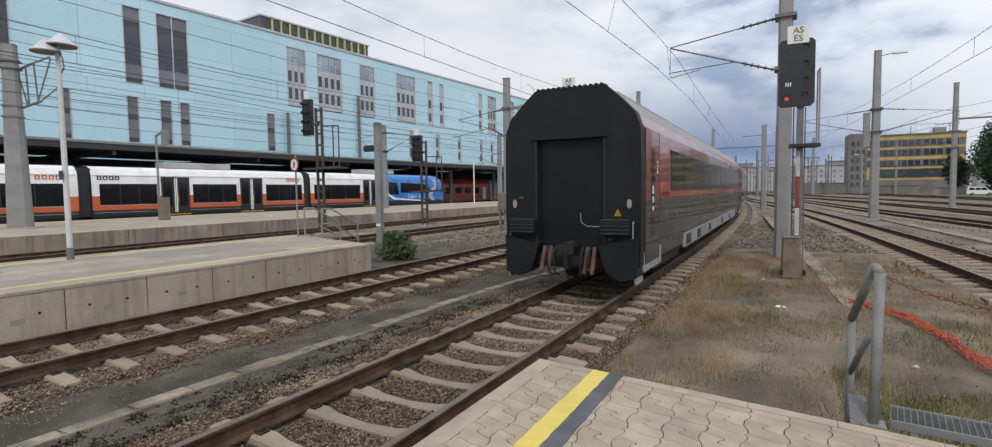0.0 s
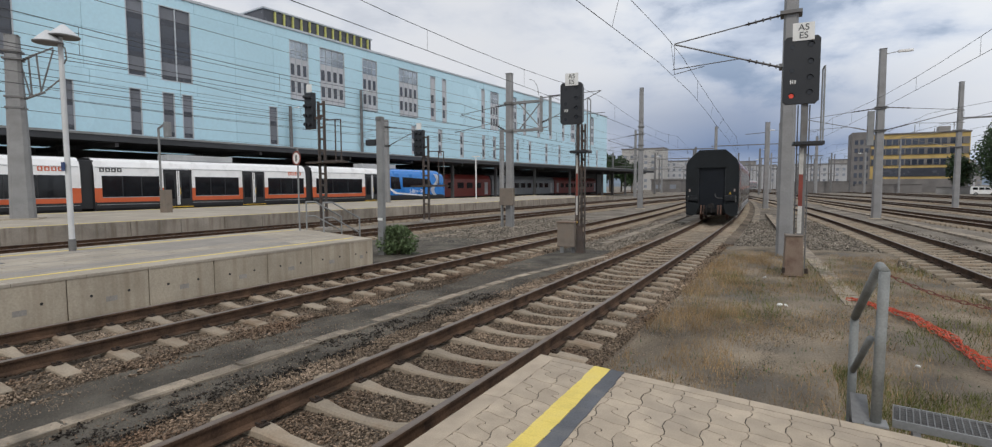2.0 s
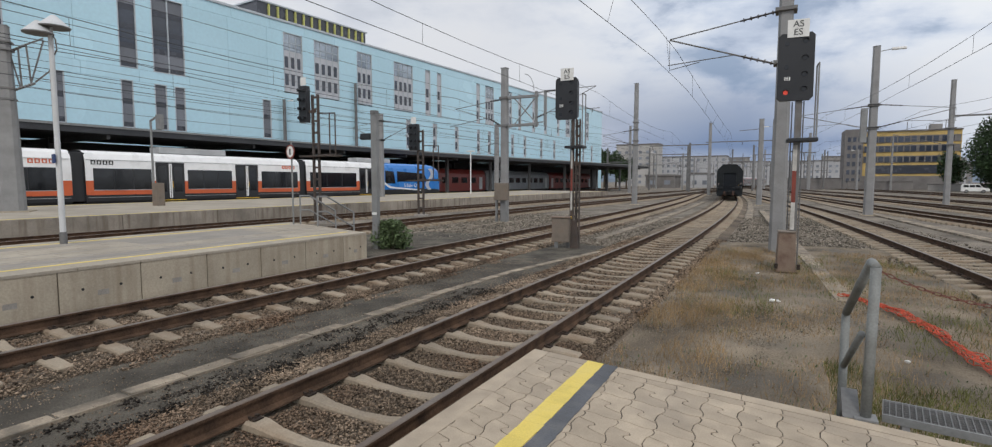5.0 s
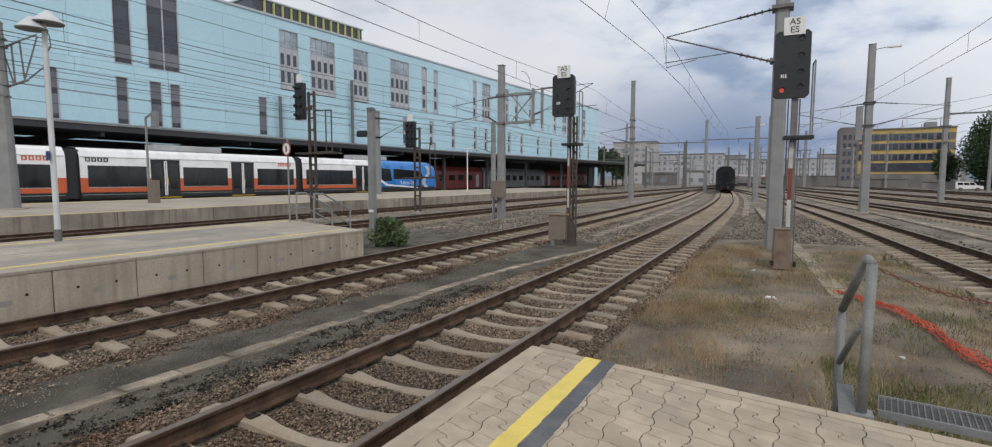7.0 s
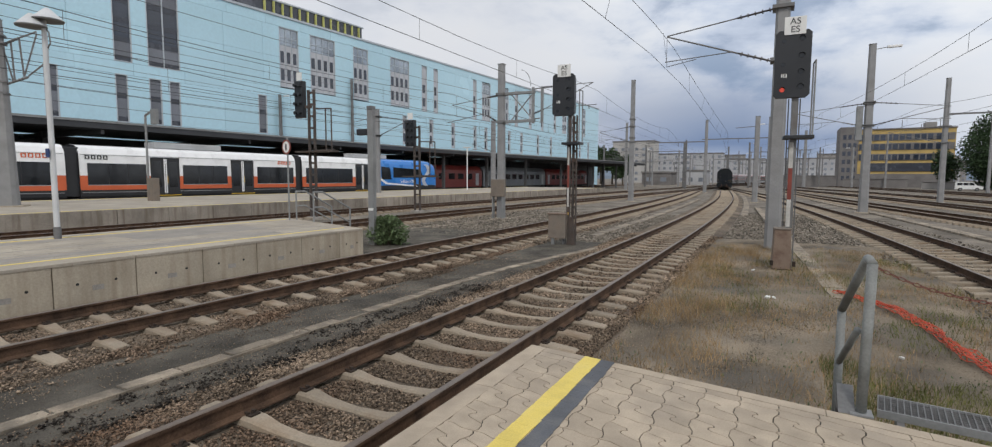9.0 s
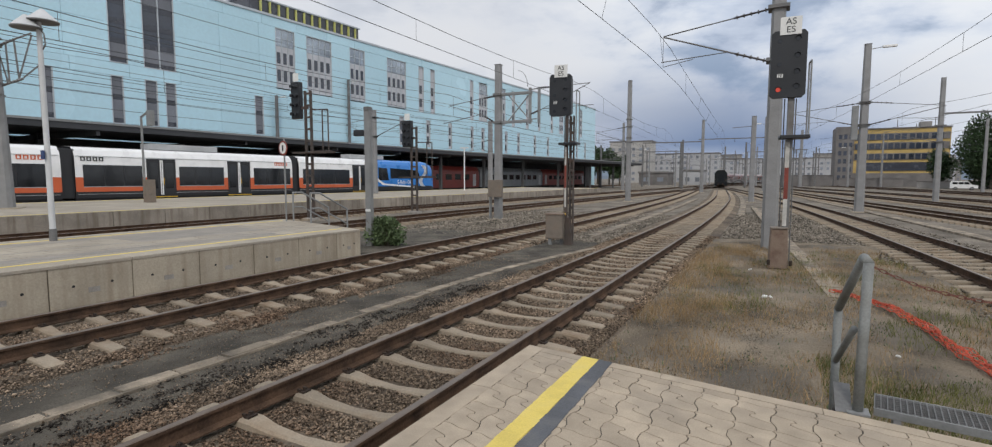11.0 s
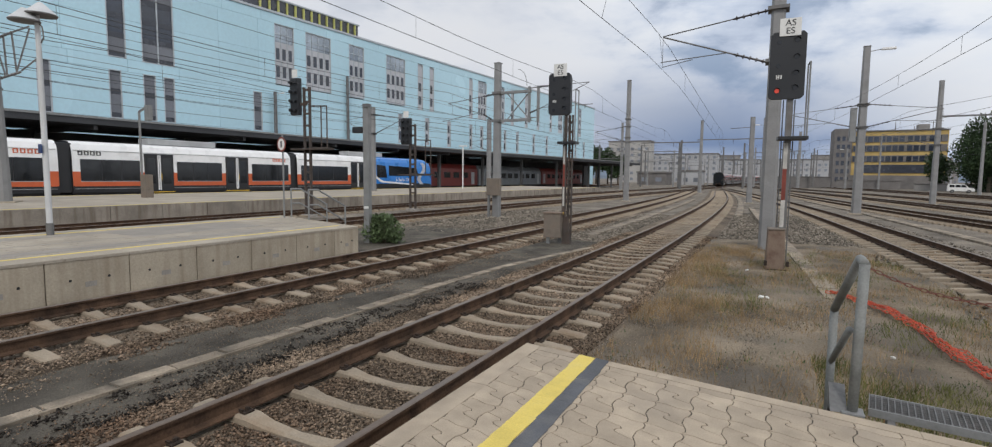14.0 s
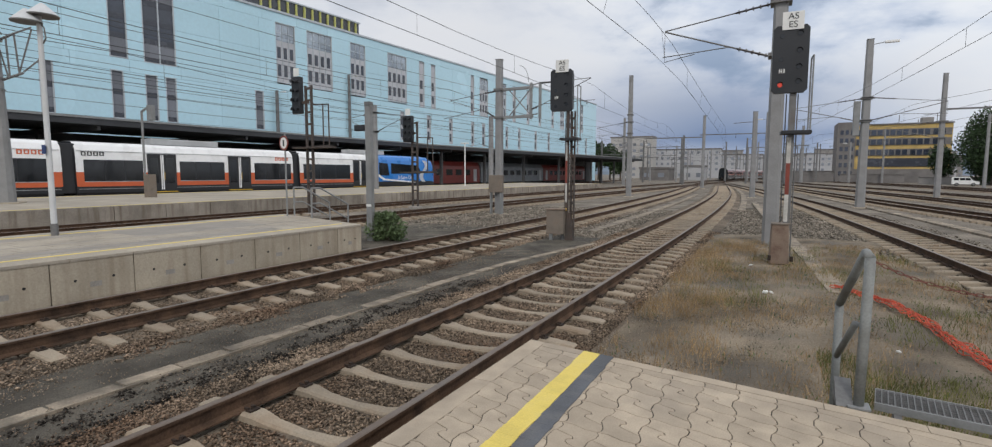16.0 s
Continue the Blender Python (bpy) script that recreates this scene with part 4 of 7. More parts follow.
# ---- the turquoise office building ----
M["glass_teal"] = mat("turquoise_glass_panel", (0.465, 0.695, 0.80), 0.22, var=0.035, scale=0.05, fine=3, bump=0.02, each=0.035, tint=(0.495, 0.725, 0.83), spec=0.5)
M["teal_joint"] = mat("panel_joint", (0.16, 0.28, 0.3), 0.5, var=0.05, bump=0)
M["office_pane"] = mat("office_window_glass", (0.035, 0.043, 0.062), 0.05, var=0.1, scale=0.2, fine=3, bump=0.0, each=0.3, spec=0.8)
M["office_blind"] = mat("grey_blind", (0.17, 0.18, 0.205), 0.4, var=0.08, scale=0.4, fine=10, bump=0.05, each=0.15)
M["panel_grey"] = mat("pale_facade_panel", (0.48, 0.49, 0.52), 0.5, var=0.06, scale=0.5, fine=8, bump=0.03)
# glossy, with part of the sky's reflection painted as a pale base
M["sky_glass"] = mat("sky_tinted_glazing", (0.3, 0.34, 0.38), 0.08, 0.6, var=0.2, scale=0.4, fine=4, bump=0.0)
M["frame_grey"] = mat("pale_grey_frame", (0.46, 0.5, 0.54), 0.5, var=0.05, scale=1, fine=20, bump=0.03)
M["band_dark"] = mat("dark_spandrel", (0.055, 0.06, 0.075), 0.25, var=0.1, scale=0.6, fine=10, bump=0.02)
M["roof_yellow"] = mat("yellow_green_fin", (0.5, 0.5, 0.17), 0.5, var=0.1, bump=0.05)
FM = Matrix.Translation((-60.0 - 0.085 * 36, 0, 0)) @ Matrix.Rotation(-math.atan(0.085), 4, "Z")
FK = math.sqrt(1 + 0.085 ** 2)


def build_office():
    """Facade along the building's own y; x = 0 is the glass, positive towards the tracks."""
    b = thing("office_building", FM, "long turquoise glass office building with dark slit windows", "office building")
    y0, y1 = -40, 160 * FK
    part("core", bbox(-24, -0.3, y0, y1, -0.3, 22.6), "band_dark", b)
    part("roof", bbox(-24.3, 0.12, y0 - 0.1, y1 + 0.1, 22.85, 23.15, 0.03), "frame_grey", b, "flat roof with thin metal edge")
    # openings: along y, bottom, top, kind
    ops = []

    def op(a, c, z0, z1, kind):
        ops.append((a * FK, c * FK, z0, z1, kind))

    for a, c in ((8, 9.5), (14.0, 15.6), (20.4, 21.9)):
        op(a, c, 13.8, 21.7, "tall")
    op(30.95, 32.55, 13.8, 21.7, "tall"); op(34.15, 37.35, 13.75, 21.7, "twin")
    for a, c in ((16, 17), (25.1, 26.1), (30.95, 32.0), (34.15, 35.3), (36.2, 37.25), (46.9, 48.0)):
        op(a, c, 7.6, 12.45, "low")
    for a, c in ((50.15, 53.0), (55.0, 59.25), (62.8, 65.75), (70.7, 75.15)):
        op(a, c, 13.9, 21.6, "grid")
    for a, c in ((78.5, 79.8), (81.75, 82.9), (94.1, 95.2), (110.5, 111.7), (117, 118.2), (123.0, 124.2), (130, 131.2), (141, 142.2)):
        op(a, c, 13.7, 21.5, "slit")
    for a, c in ((97.3, 100.3), (105.0, 107.6), (135, 137.5), (148, 150)):
        op(a, c, 13.8, 21.4, "grid")
    for a, c in ((66.5, 67.6), (73.5, 74.5), (80.5, 81.5), (87.0, 88.0), (94.3, 95.2), (98.2, 99.2), (101, 102), (107.5, 108.5), (113, 114), (121, 122), (128, 129), (139, 140), (146, 147), (152, 153)):
        op(a, c, 7.6, 12.4, "slit")
    # panels fill everything between the openings: rows of storey-high glass, cut at the openings
    zs = [0, 3.9, 7.6, 12.45, 13.75, 17.7, 21.65, 22.85]
    for z0, z1 in zip(zs, zs[1:]):
        cuts = sorted((a, c) for a, c, q0, q1, k in ops if q0 < (z0 + z1) / 2 < q1)
        y = y0
        for a, c in cuts + [(y1, y1)]:
            while y < a - 0.01:
                e = min(y + 5.2, a)
                if a - e < 0.8:
                    e = a
                me = bbox(-0.28, 0.0, y + 0.012, e - 0.012, z0 + 0.012, z1 - 0.012)
                part("glass_panel", me, "glass_teal", b)
                y = e
            y = max(y, c)
    for a, c, z0, z1, kind in ops:
        w = new("window")
        w.parent = b
        part("frame", _frame(a, c, z0, z1), "frame_grey", w)
        if kind in ("grid", "slit"):
            part("panel", bbox(-0.26, -0.14, a, c, z0, z1), "panel_grey", w, "pale grey facade panel")
            cols = 1 if kind == "slit" else (3 if c - a < 3.6 else 4)
            step = (c - a) / cols
            tall = z1 - z0 > 6
            for k in range(cols):
                for zz in ((z0 + 0.9, z0 + 3.2) if tall else (z0 + 0.5, z0 + 2.6)):
                    part("pane", bbox(-0.15, -0.1, a + step * k + step * 0.24, a + step * (k + 1) - step * 0.24, zz, zz + 1.45, 0.01), "office_pane", w)
                if k:
                    part("mullion", bbox(-0.14, -0.05, a + step * k - 0.03, a + step * k + 0.03, z0, z1), "frame_grey", w)
            if tall and kind == "grid":
                part("upper_glazing", bbox(-0.16, -0.11, a + 0.1, c - 0.1, z0 + 5.45, z1 - 0.15), "sky_glass", w, "glossy terrace glazing, tinted pale for the reflected sky")
                part("transom", bbox(-0.14, -0.05, a, c, z0 + 6.4, z0 + 6.48), "frame_grey", w)
        else:
            part("pane", bbox(-0.26, -0.16, a, c, z0, z1), "office_pane", w)
            n = 4 if z1 - z0 > 6 else 2
            for k in range(n):
                zz = z0 + (z1 - z0) * k / n
                part("spandrel", bbox(-0.2, -0.13, a, c, zz, zz + 0.55), "band_dark", w)
                if k in (0, n - 1):
                    part("blind", bbox(-0.2, -0.135, a, c, zz + 0.57, zz + (z1 - z0) / n), "office_blind", w, "lowered grey blind")
            if kind == "twin":
                part("mullion", bbox(-0.2, -0.02, (a + c) / 2 - 0.06, (a + c) / 2 + 0.06, z0, z1), "frame_grey", w)
    # set-back roof storey with yellow-green fins
    a, c = 47.5 * FK, 66.0 * FK
    part("roof_storey", bbox(-8, -1.5, a, c, 23.1, 25.2, 0.02), "band_dark", b, "dark set-back roof storey")
    part("roof_storey_cap", bbox(-8.2, -1.3, a - 0.2, c + 0.2, 25.2, 25.4, 0.02), "frame_grey", b)
    y = a + 1.5
    while y < c:
        part("fin", bbox(-1.5, -1.2, y, y + 0.16, 23.15, 25.1, 0.01), "roof_yellow", b, "yellow-green facade fin")
        y += 1.35
    return b


def _frame(a, c, z0, z1):
    bm = bmesh.new()
    for q in ((a - 0.05, a + 0.04, z0, z1), (c - 0.04, c + 0.05, z0, z1), (a - 0.05, c + 0.05, z1 - 0.06, z1 + 0.03), (a - 0.05, c + 0.05, z0 - 0.03, z0 + 0.06)):
        box(bm, -0.2, 0.03, *q)
    return bm


OFFICE = build_office()

# ---- the long platform roof in front of it ----
M["canopy"] = mat("dark_grey_canopy", (0.04, 0.042, 0.047), 0.6, var=0.15, scale=0.6, fine=15, bump=0.1)
M["canopy_soffit"] = mat("dark_soffit", (0.09, 0.09, 0.092), 0.7, var=0.15, scale=0.6, fine=15, bump=0.1)
CANOPY = [(-44.6, -44.6, 0), (-44.4, 0.0, 0), (-44.2, 15.6, 0), (-43.7, 40.2, 0), (-42.6, 61.4, 0), (-40.2, 83.7, 0), (-36.2, 109.4, 0), (-33.6, 125.0, 0), (-31.9, 145.0, 0)]


def build_canopy():
    c = thing("platform_roof", Matrix.Identity(4), "long dark platform roof on steel columns", "platform roof", kind="structure")
    bm = bmesh.new()
    sweep(bm, CANOPY, [(-14.4, 5.74), (-0.4, 5.41), (0, 5.46), (0, 5.91), (-0.3, 6.02), (-14.4, 6.6)])
    part("roof_slab", bm, "canopy", c)
    bm = bmesh.new()
    sweep(bm, CANOPY, [(-0.02, 5.89), (0.08, 5.89), (0.08, 6.04), (-0.02, 6.04)])
    part("gutter", bm, "galv", c, "pale metal gutter edge")
    for i in range(len(CANOPY) - 1):
        a, b = Vector(CANOPY[i]), Vector(CANOPY[i + 1])
        n = int((b - a).length / 9)
        for k in range(n):
            p = a + (b - a) * (k + 0.5) / n
            for dx in ((-9.5,) if p.y < 62 else (-9.5, -2.3)):
                part("column", bbox(p.x + dx - 0.2, p.x + dx + 0.2, p.y - 0.2, p.y + 0.2, -0.3, 5.7, 0.02), "canopy_soffit", c)
            part("beam", bbox(p.x - 13.5, p.x - 0.5, p.y - 0.12, p.y + 0.12, 5.1, 5.5, 0.01), "canopy_soffit", c)
    bm = bmesh.new()
    sweep(bm, [(x - 14.1, y, z) for x, y, z in CANOPY], [(-0.3, -0.3), (0, -0.3), (0, 5.6), (-0.3, 5.6)])
    part("rear_wall", bm, "canopy_soffit", c, "dark wall behind the platform")
    bm = bmesh.new()
    sweep(bm, [(x - 0.6, y, z) for x, y, z in CANOPY[:5]], [(-9, -0.3), (-0.6, -0.3), (-0.6, 0.54), (-9, 0.54)])
    part("paving", bm, "paver_far", c)


build_canopy()

# ---- masts, catenary and signals ----


def build_mast(x, y, z0, top, w0, w1, label="tapered grey steel catenary mast", turn=0.0, mt="mast"):
    m = thing("catenary_mast", pose(x, y, z0, 0, 0, turn), label, "mast", "catenary masts")
    h = top - z0
    bm = bmesh.new()
    vs = []
    for z, w in ((0, w0), (h, w1)):
        c = w * 0.18
        vs.append([bm.verts.new((a, b, z)) for a, b in ((-w / 2 + c, -w / 2), (w / 2 - c, -w / 2), (w / 2, -w / 2 + c), (w / 2, w / 2 - c), (w / 2 - c, w / 2), (-w / 2 + c, w / 2), (-w / 2, w / 2 - c), (-w / 2, -w / 2 + c))])
    for i in range(8):
        bm.faces.new((vs[0][i], vs[0][(i + 1) % 8], vs[1][(i + 1) % 8], vs[1][i]))
    bm.faces.new(vs[1])
    bmesh.ops.recalc_face_normals(bm, faces=bm.faces)
    part("shaft", bm, mt, m)
    part("cap", bbox(-w1 / 2 - 0.01, w1 / 2 + 0.01, -w1 / 2 - 0.01, w1 / 2 + 0.01, h, h + 0.03), "galv_dark", m)
    part("foundation", bbox(-w0 * 0.8, w0 * 0.8, -w0 * 0.8, w0 * 0.8, -0.25, 0.06, 0.02), "concrete", m)
    return m


def insulator(bm, a, b):
    a, b = Vector(a), Vector(b)
    tube(bm, a, b, 0.03, n=8)
    for k in range(5):
        p = a + (b - a) * (0.1 + 0.2 * k)
        d = (b - a).normalized() * 0.018
        tube(bm, p - d, p + d, 0.062, n=10)


def hang(mast, *pairs):
    """Insulators as parts of their own."""
    for a, b in pairs:
        bm = bmesh.new()
        insulator(bm, a, b)
        part("insulator", bm, "insul", mast, "dark ribbed insulator")


def cantilever(mast, s, reach, zm=6.65, zc=5.66, base=0.2):
    """Arm from the mast to the side s (-1 west, 1 east), in the mast's own space; zm, zc above the mast's foot."""
    top, low = zm + 0.45, zc - 0.1
    tip = Vector((s * reach, 0, zm))
    bm = bmesh.new()
    a = Vector((s * base, 0, top)); b = Vector((s * base, 0, low))
    ib = a + (tip - a) * 0.32
    tube(bm, ib, tip, 0.02, n=6)
    j = Vector((s * reach * 1.0, 0, zm - 0.02))
    jb = b + (j - b) * 0.3
    tube(bm, jb, j, 0.026, n=6)
    reg = Vector((s * reach, 0, zc + 0.12))
    c0 = b + (j - b) * 0.36
    tube(bm, c0, Vector((s * (reach + 0.05), 0, zc + 0.16)), 0.016, n=6)
    tube(bm, Vector((s * reach * 0.72, 0, zc + 0.17)), Vector((s * reach, 0, zc)), 0.012, n=6)
    tube(bm, tip, reg, 0.008, n=5)
    part("arm", bm, "galv_dark", mast, "thin steel cantilever arm")
    hang(mast, (a, ib), (b, jb))
    for z in (top, low):
        part("clamp", bbox(-base - 0.03, base + 0.03, -base - 0.03, base + 0.03, z - 0.05, z + 0.05), "galv_dark", mast)


def lamp_arm(mast, h, s):
    part("lamp_bracket", tubes([((0, 0, h - 0.25), (s * 0.9, 0, h - 0.12))], 0.025), "galv", mast)
    part("lamp_head", bbox(min(s * 0.8, s * 1.6), max(s * 0.8, s * 1.6), -0.12, 0.12, h - 0.2, h - 0.05, 0.03), "white", mast, "pale street lamp head")


def cross_arm(mast, h, s, reach):
    part("cross_beam", bbox(min(0, s * reach), max(0, s * reach), -0.06, 0.06, h - 0.08, h + 0.08), "galv_dark", mast)
    for f in (0.45, 0.95):
        bm = bmesh.new()
        insulator(bm, (s * reach * f, 0, h - 0.1), (s * reach * f, 0, h - 0.7))
        part("insulator", bm, "insul", mast)


east_mast = build_mast(-0.12, 18.6, -0.3, 11.2, 0.46, 0.35)
cantilever(east_mast, -1, 3.36, 6.95, 5.96, 0.26)
mid = build_mast(-13.7, 26.5, -0.3, 8.15, 0.42, 0.34)


def build_mid_frame():
    """The braced double bracket of the mast between the tracks, with insulators and arms both ways."""
    x0, x1, zl, zh = 0.15, 1.95, 5.35, 6.85
    for a, b in (((x0, 0, zl), (2.3, 0, zl + 0.1)), ((x0, 0, zh), (2.0, 0, zh + 0.05)), ((x0 + 0.4, 0, zl), (x1, 0, zh)), ((x0 + 0.4, 0, zh), (x1, 0, zl)), ((0.95, 0, zl), (0.95, 0, zh)), ((x1, 0, zh + 0.15), (2.6, 0, zh + 0.2))):
        part("brace", tubes([(a, b)], 0.032, 6), "galv", mid)
    for z in (zl, zh):
        part("girder", bbox(0.15, 2.0, -0.09, 0.09, z - 0.07, z + 0.07, 0.01), "galv", mid, "galvanised steel girder")
    for x in (1.9, 2.42):
        part("upright", bbox(x - 0.06, x + 0.06, -0.07, 0.07, zl - 0.15, zh + 0.25, 0.01), "galv", mid)
    hang(mid, ((2.5, 0, zh + 0.2), (3.1, 0, zh + 0.2)), ((1.9, 0, zl + 0.35), (2.5, 0, zl + 0.55)), ((-0.2, 0, zh - 0.05), (-0.9, 0, zh - 0.12)), ((-0.2, 0, zl), (-0.9, 0, zl + 0.4)))
    bm = bmesh.new()
    for a, b in (((3.1, 0, zh + 0.2), (5.2, 0, zh + 0.25)), ((2.5, 0, zl + 0.55), (5.2, 0, zh + 0.25)), ((2.6, 0, zl + 0.6), (5.4, 0, zl + 0.65)), ((5.0, 0, zl + 0.65), (5.0, 0, zl + 0.45)), ((-0.9, 0, zh - 0.12), (-3.2, 0, zh - 0.4)), ((-0.9, 0, zl + 0.4), (-3.2, 0, zh - 0.4)), ((-1.1, 0, zl + 0.5), (-3.6, 0, zl + 0.1))):
        tube(bm, a, b, 0.018, n=6)
    part("arm", bm, "galv_dark", mid)
    for zz in (zl, zh):
        part("clamp", bbox(-0.24, 0.24, -0.24, 0.24, zz - 0.06, zz + 0.06), "galv_dark", mid)
    bm = bmesh.new()
    pts = [(1.9 + 0.55 * math.sin(k / 12 * math.pi), -0.02, zh + 0.3 + 0.9 * abs(math.cos(k / 12 * math.pi))) for k in range(13)]
    part("jumper", bent([Vector((p[0] - 0.7, 0, p[2])) for p in pts], 0.012, 5), "wire", mid, "drooping jumper cable")
    part("switch_box", bbox(-0.42, 0.4, -0.45, 0.0 - 0.2, 1.25, 2.2, 0.02), "greybox", mid, "grey-brown steel box on the mast")
    part("switch_leg", bbox(-0.36, -0.28, -0.42, -0.24, 0.0, 1.27), "galv", mid)
    part("switch_leg", bbox(0.24, 0.33, -0.42, -0.24, 0.0, 1.27), "galv", mid)


build_mid_frame()
for x, y, top, w0, w1 in ((-13.0, 53.2, 11.5, 0.5, 0.36), (-10.6, 91.9, 11.3, 0.55, 0.4), (-2.05, 57.2, 7.9, 0.5, 0.42), (-1.8, 104.5, 12.6, 0.6, 0.45), (5.1, 43.8, 10.9, 0.56, 0.4), (14.0, 66.6, 11.7, 0.5, 0.38), (-25.9, 101.8, 12.4, 0.55, 0.4), (5.4, 154.8, 14.0, 0.8, 0.6), (-34.2, 63.8, 9.6, 0.6, 0.5)):
    m = build_mast(x, y, -0.3, top, w0, w1)
    if (x, y) == (5.1, 43.8):
        lamp_arm(m, 11.1, 1)
        cantilever(m, -1, 4.3, 6.9, 5.95, 0.3)
        cantilever(m, 1, 4.3, 6.95, 6.0, 0.3)
        part("side_box", bbox(-0.7, -0.32, -0.2, 0.2, 4.9, 7.2, 0.03), "galv", m, "grey box on the mast")
    elif (x, y) == (14.0, 66.6):
        cross_arm(m, 8.6, 1, 9.0)
        cantilever(m, -1, 4.5, 7.0, 6.0, 0.35)
    elif (x, y) == (-10.6, 91.9):
        cross_arm(m, 8.2, -1, 9.5)
    elif (x, y) == (-1.8, 104.5):
        cross_arm(m, 9.4, -1, 11)
        lamp_arm(m, 11.9, -1)
    elif (x, y) == (-2.05, 57.2):
        part("arm", tubes([((0, 0, 7.3), (-1.9, 0, 7.2))], 0.03), "galv_dark", m)
    elif x < -5:
        cantilever(m, -1, 3.3, 6.9, 5.95, 0.25)
        for z in (6.2, 8.0):
            part("band", bbox(-0.26, 0.26, -0.26, 0.26, z, z + 0.12), "galv_dark", m)
rnd = random.Random(11)
for x, y, top in ((-38, 128, 10), (-31, 142, 10.5), (-24, 150, 9.5), (-29, 118, 9), (-20, 132, 10.5), (-34, 165, 11), (-26, 185, 10), (-21, 205, 11), (-17.5, 118, 10), (-13, 165, 11), (-19, 235, 11), (-9, 205, 11), (-5, 170, 11), (-2, 225, 12), (2, 250, 12), (10, 180, 11), (12, 230, 12), (4, 200, 11), (8.5, 265, 13), (16, 160, 10), (19, 205, 14), (25, 175, 14), (23, 240, 13), (-30, 220, 10), (-40, 190, 11), (-6.5, 140, 10.5), (1.5, 128, 10), (-15.5, 255, 12), (31, 118, 12)):
    m = build_mast(x, y, -0.3, top, 0.5, 0.35, "distant grey catenary mast", 0, "galv_dark" if rnd.random() < 0.5 else "mast")
    if rnd.random() < 0.7:
        cross_arm(m, top - rnd.uniform(1.5, 3.2), rnd.choice((-1, 1)), rnd.uniform(3.5, 8))
    if rnd.random() < 0.4:
        lamp_arm(m, top + 0.2, rnd.choice((-1, 1)))


for k in range(26):
    x, y = rnd.uniform(-46, 34), rnd.uniform(190, 330)
    top = rnd.uniform(9.5, 13)
    m = build_mast(x, y, -0.3, top, 0.34, 0.26, "slim distant catenary mast", 0, "galv_dark")
    cross_arm(m, top - rnd.uniform(1.2, 3.0), rnd.choice((-1, 1)), rnd.uniform(2.5, 7))


def build_west_mast():
    """Heavy tapered concrete mast on the far platform with a braced arm."""
    m = build_mast(-32.0, 11.4, 0.54, 9.1, 0.9, 0.52, "heavy tapered concrete mast on the far platform", 58, "concrete_mast")
    bm = bmesh.new()
    lift = (lambda p: (p[0], p[1], p[2] * 0.85 + 2.08))
    for a, b, r in (((0.25, 0, 4.2), (1.1, 0, 4.7), 0.07), ((0.25, 0, 6.3), (0.75, 0, 6.7), 0.07), ((0.75, 0, 6.7), (1.5, 0, 7.2), 0.05), ((0.55, 0, 6.5), (0.6, 0, 4.4), 0.05), ((0.85, 0, 6.7), (0.95, 0, 4.6), 0.05), ((1.5, 0, 7.1), (0.95, 0, 4.7), 0.045), ((1.1, 0, 4.75), (1.8, 0, 5.6), 0.045), ((0.25, 0, 6.2), (0.55, 0, 4.4), 0.045)):
        tube(bm, lift(a), lift(b), r * 0.8, n=6)
    part("arm", bm, "galv_dark", m, "braced dark steel arm")
    hang(m, (lift((0.9, 0, 6.8)), lift((0.35, 0, 6.38))), (lift((0.95, 0, 4.62)), lift((0.35, 0, 4.27))))
    for z in (5.2, 5.7, 7.45, 7.8):
        part("band", bbox(-0.36, 0.36, -0.36, 0.36, z, z + 0.08), "galv_dark", m)


M["concrete_mast"] = mat("grey_concrete_mast", (0.25, 0.25, 0.25), 0.85, var=0.1, scale=1.5, fine=40, bump=0.2, stain=(0.18, 0.175, 0.17), stain_amt=0.5)
build_west_mast()

# ---- overhead wires ----


def wire_run(label, fx, y0, y1, zc, zm, span=28.0, drop=5.5, r=0.011, phase=0.0, fm=None):
    w = thing("overhead_wire", Matrix.Identity(4), label, "overhead wire", "overhead wires")
    bm = bmesh.new()
    pts = [(fx(y), y, zc) for y in np.arange(y0, y1 + 0.1, 6.0)]
    cable(bm, pts, r)
    part("contact_wire", bm, "wire", w)
    bm = bmesh.new()

    def sag(y):
        u = ((y - phase) % span) / span
        return zm - 0.55 * 4 * u * (1 - u)
    ys = list(np.arange(y0, y1 + 0.1, 3.5))
    cable(bm, [((fm or fx)(a), a, sag(a)) for a in ys], r)
    part("messenger_wire", bm, "wire", w)
    bm = bmesh.new()
    for y in np.arange(y0 + 2, min(y1, 120), drop):
        tube(bm, (fx(y), y, zc), ((fm or fx)(y), y, sag(y)), r * 0.55, n=4, caps=False)
    tagged(part("dropper", bm, "wire", w), kind="stuff")


wire_run("contact and messenger wire over a track", lambda y: main_x(y) + 0.15 - (0.043 * (18.2 - y) if y < 18.2 else 0.023 * (min(y, 36) - 18.2)), -8, 260, 5.55, 6.65, 38, 6, 0.009, 18.6, lambda y: main_x(y) + (0.012 * (18.6 - y) if y < 18.6 else 0))
wire_run("contact and messenger wire over a track", second_x, -14, 260, 5.66, 6.75, 27, 6, 0.009, 26.5)
wire_run("contact and messenger wire over a track", third_x, -40, 250, 5.6, 6.8, 27, 6.5, 0.011, 26.5)
wire_run("contact and messenger wire over a track", fourth_x, -40, 250, 5.6, 6.8, 30, 6.5, 0.013, 11.4)
wire_run("contact and messenger wire over a track", lambda y: east1_x(y) + 0.37, 6, 128, 5.6, 6.65, 38, 6, 0.009, 43.8)
wire_run("contact and messenger wire over a track", east2_x, 20, 250, 5.66, 6.65, 30, 6, 0.01, 43.8)
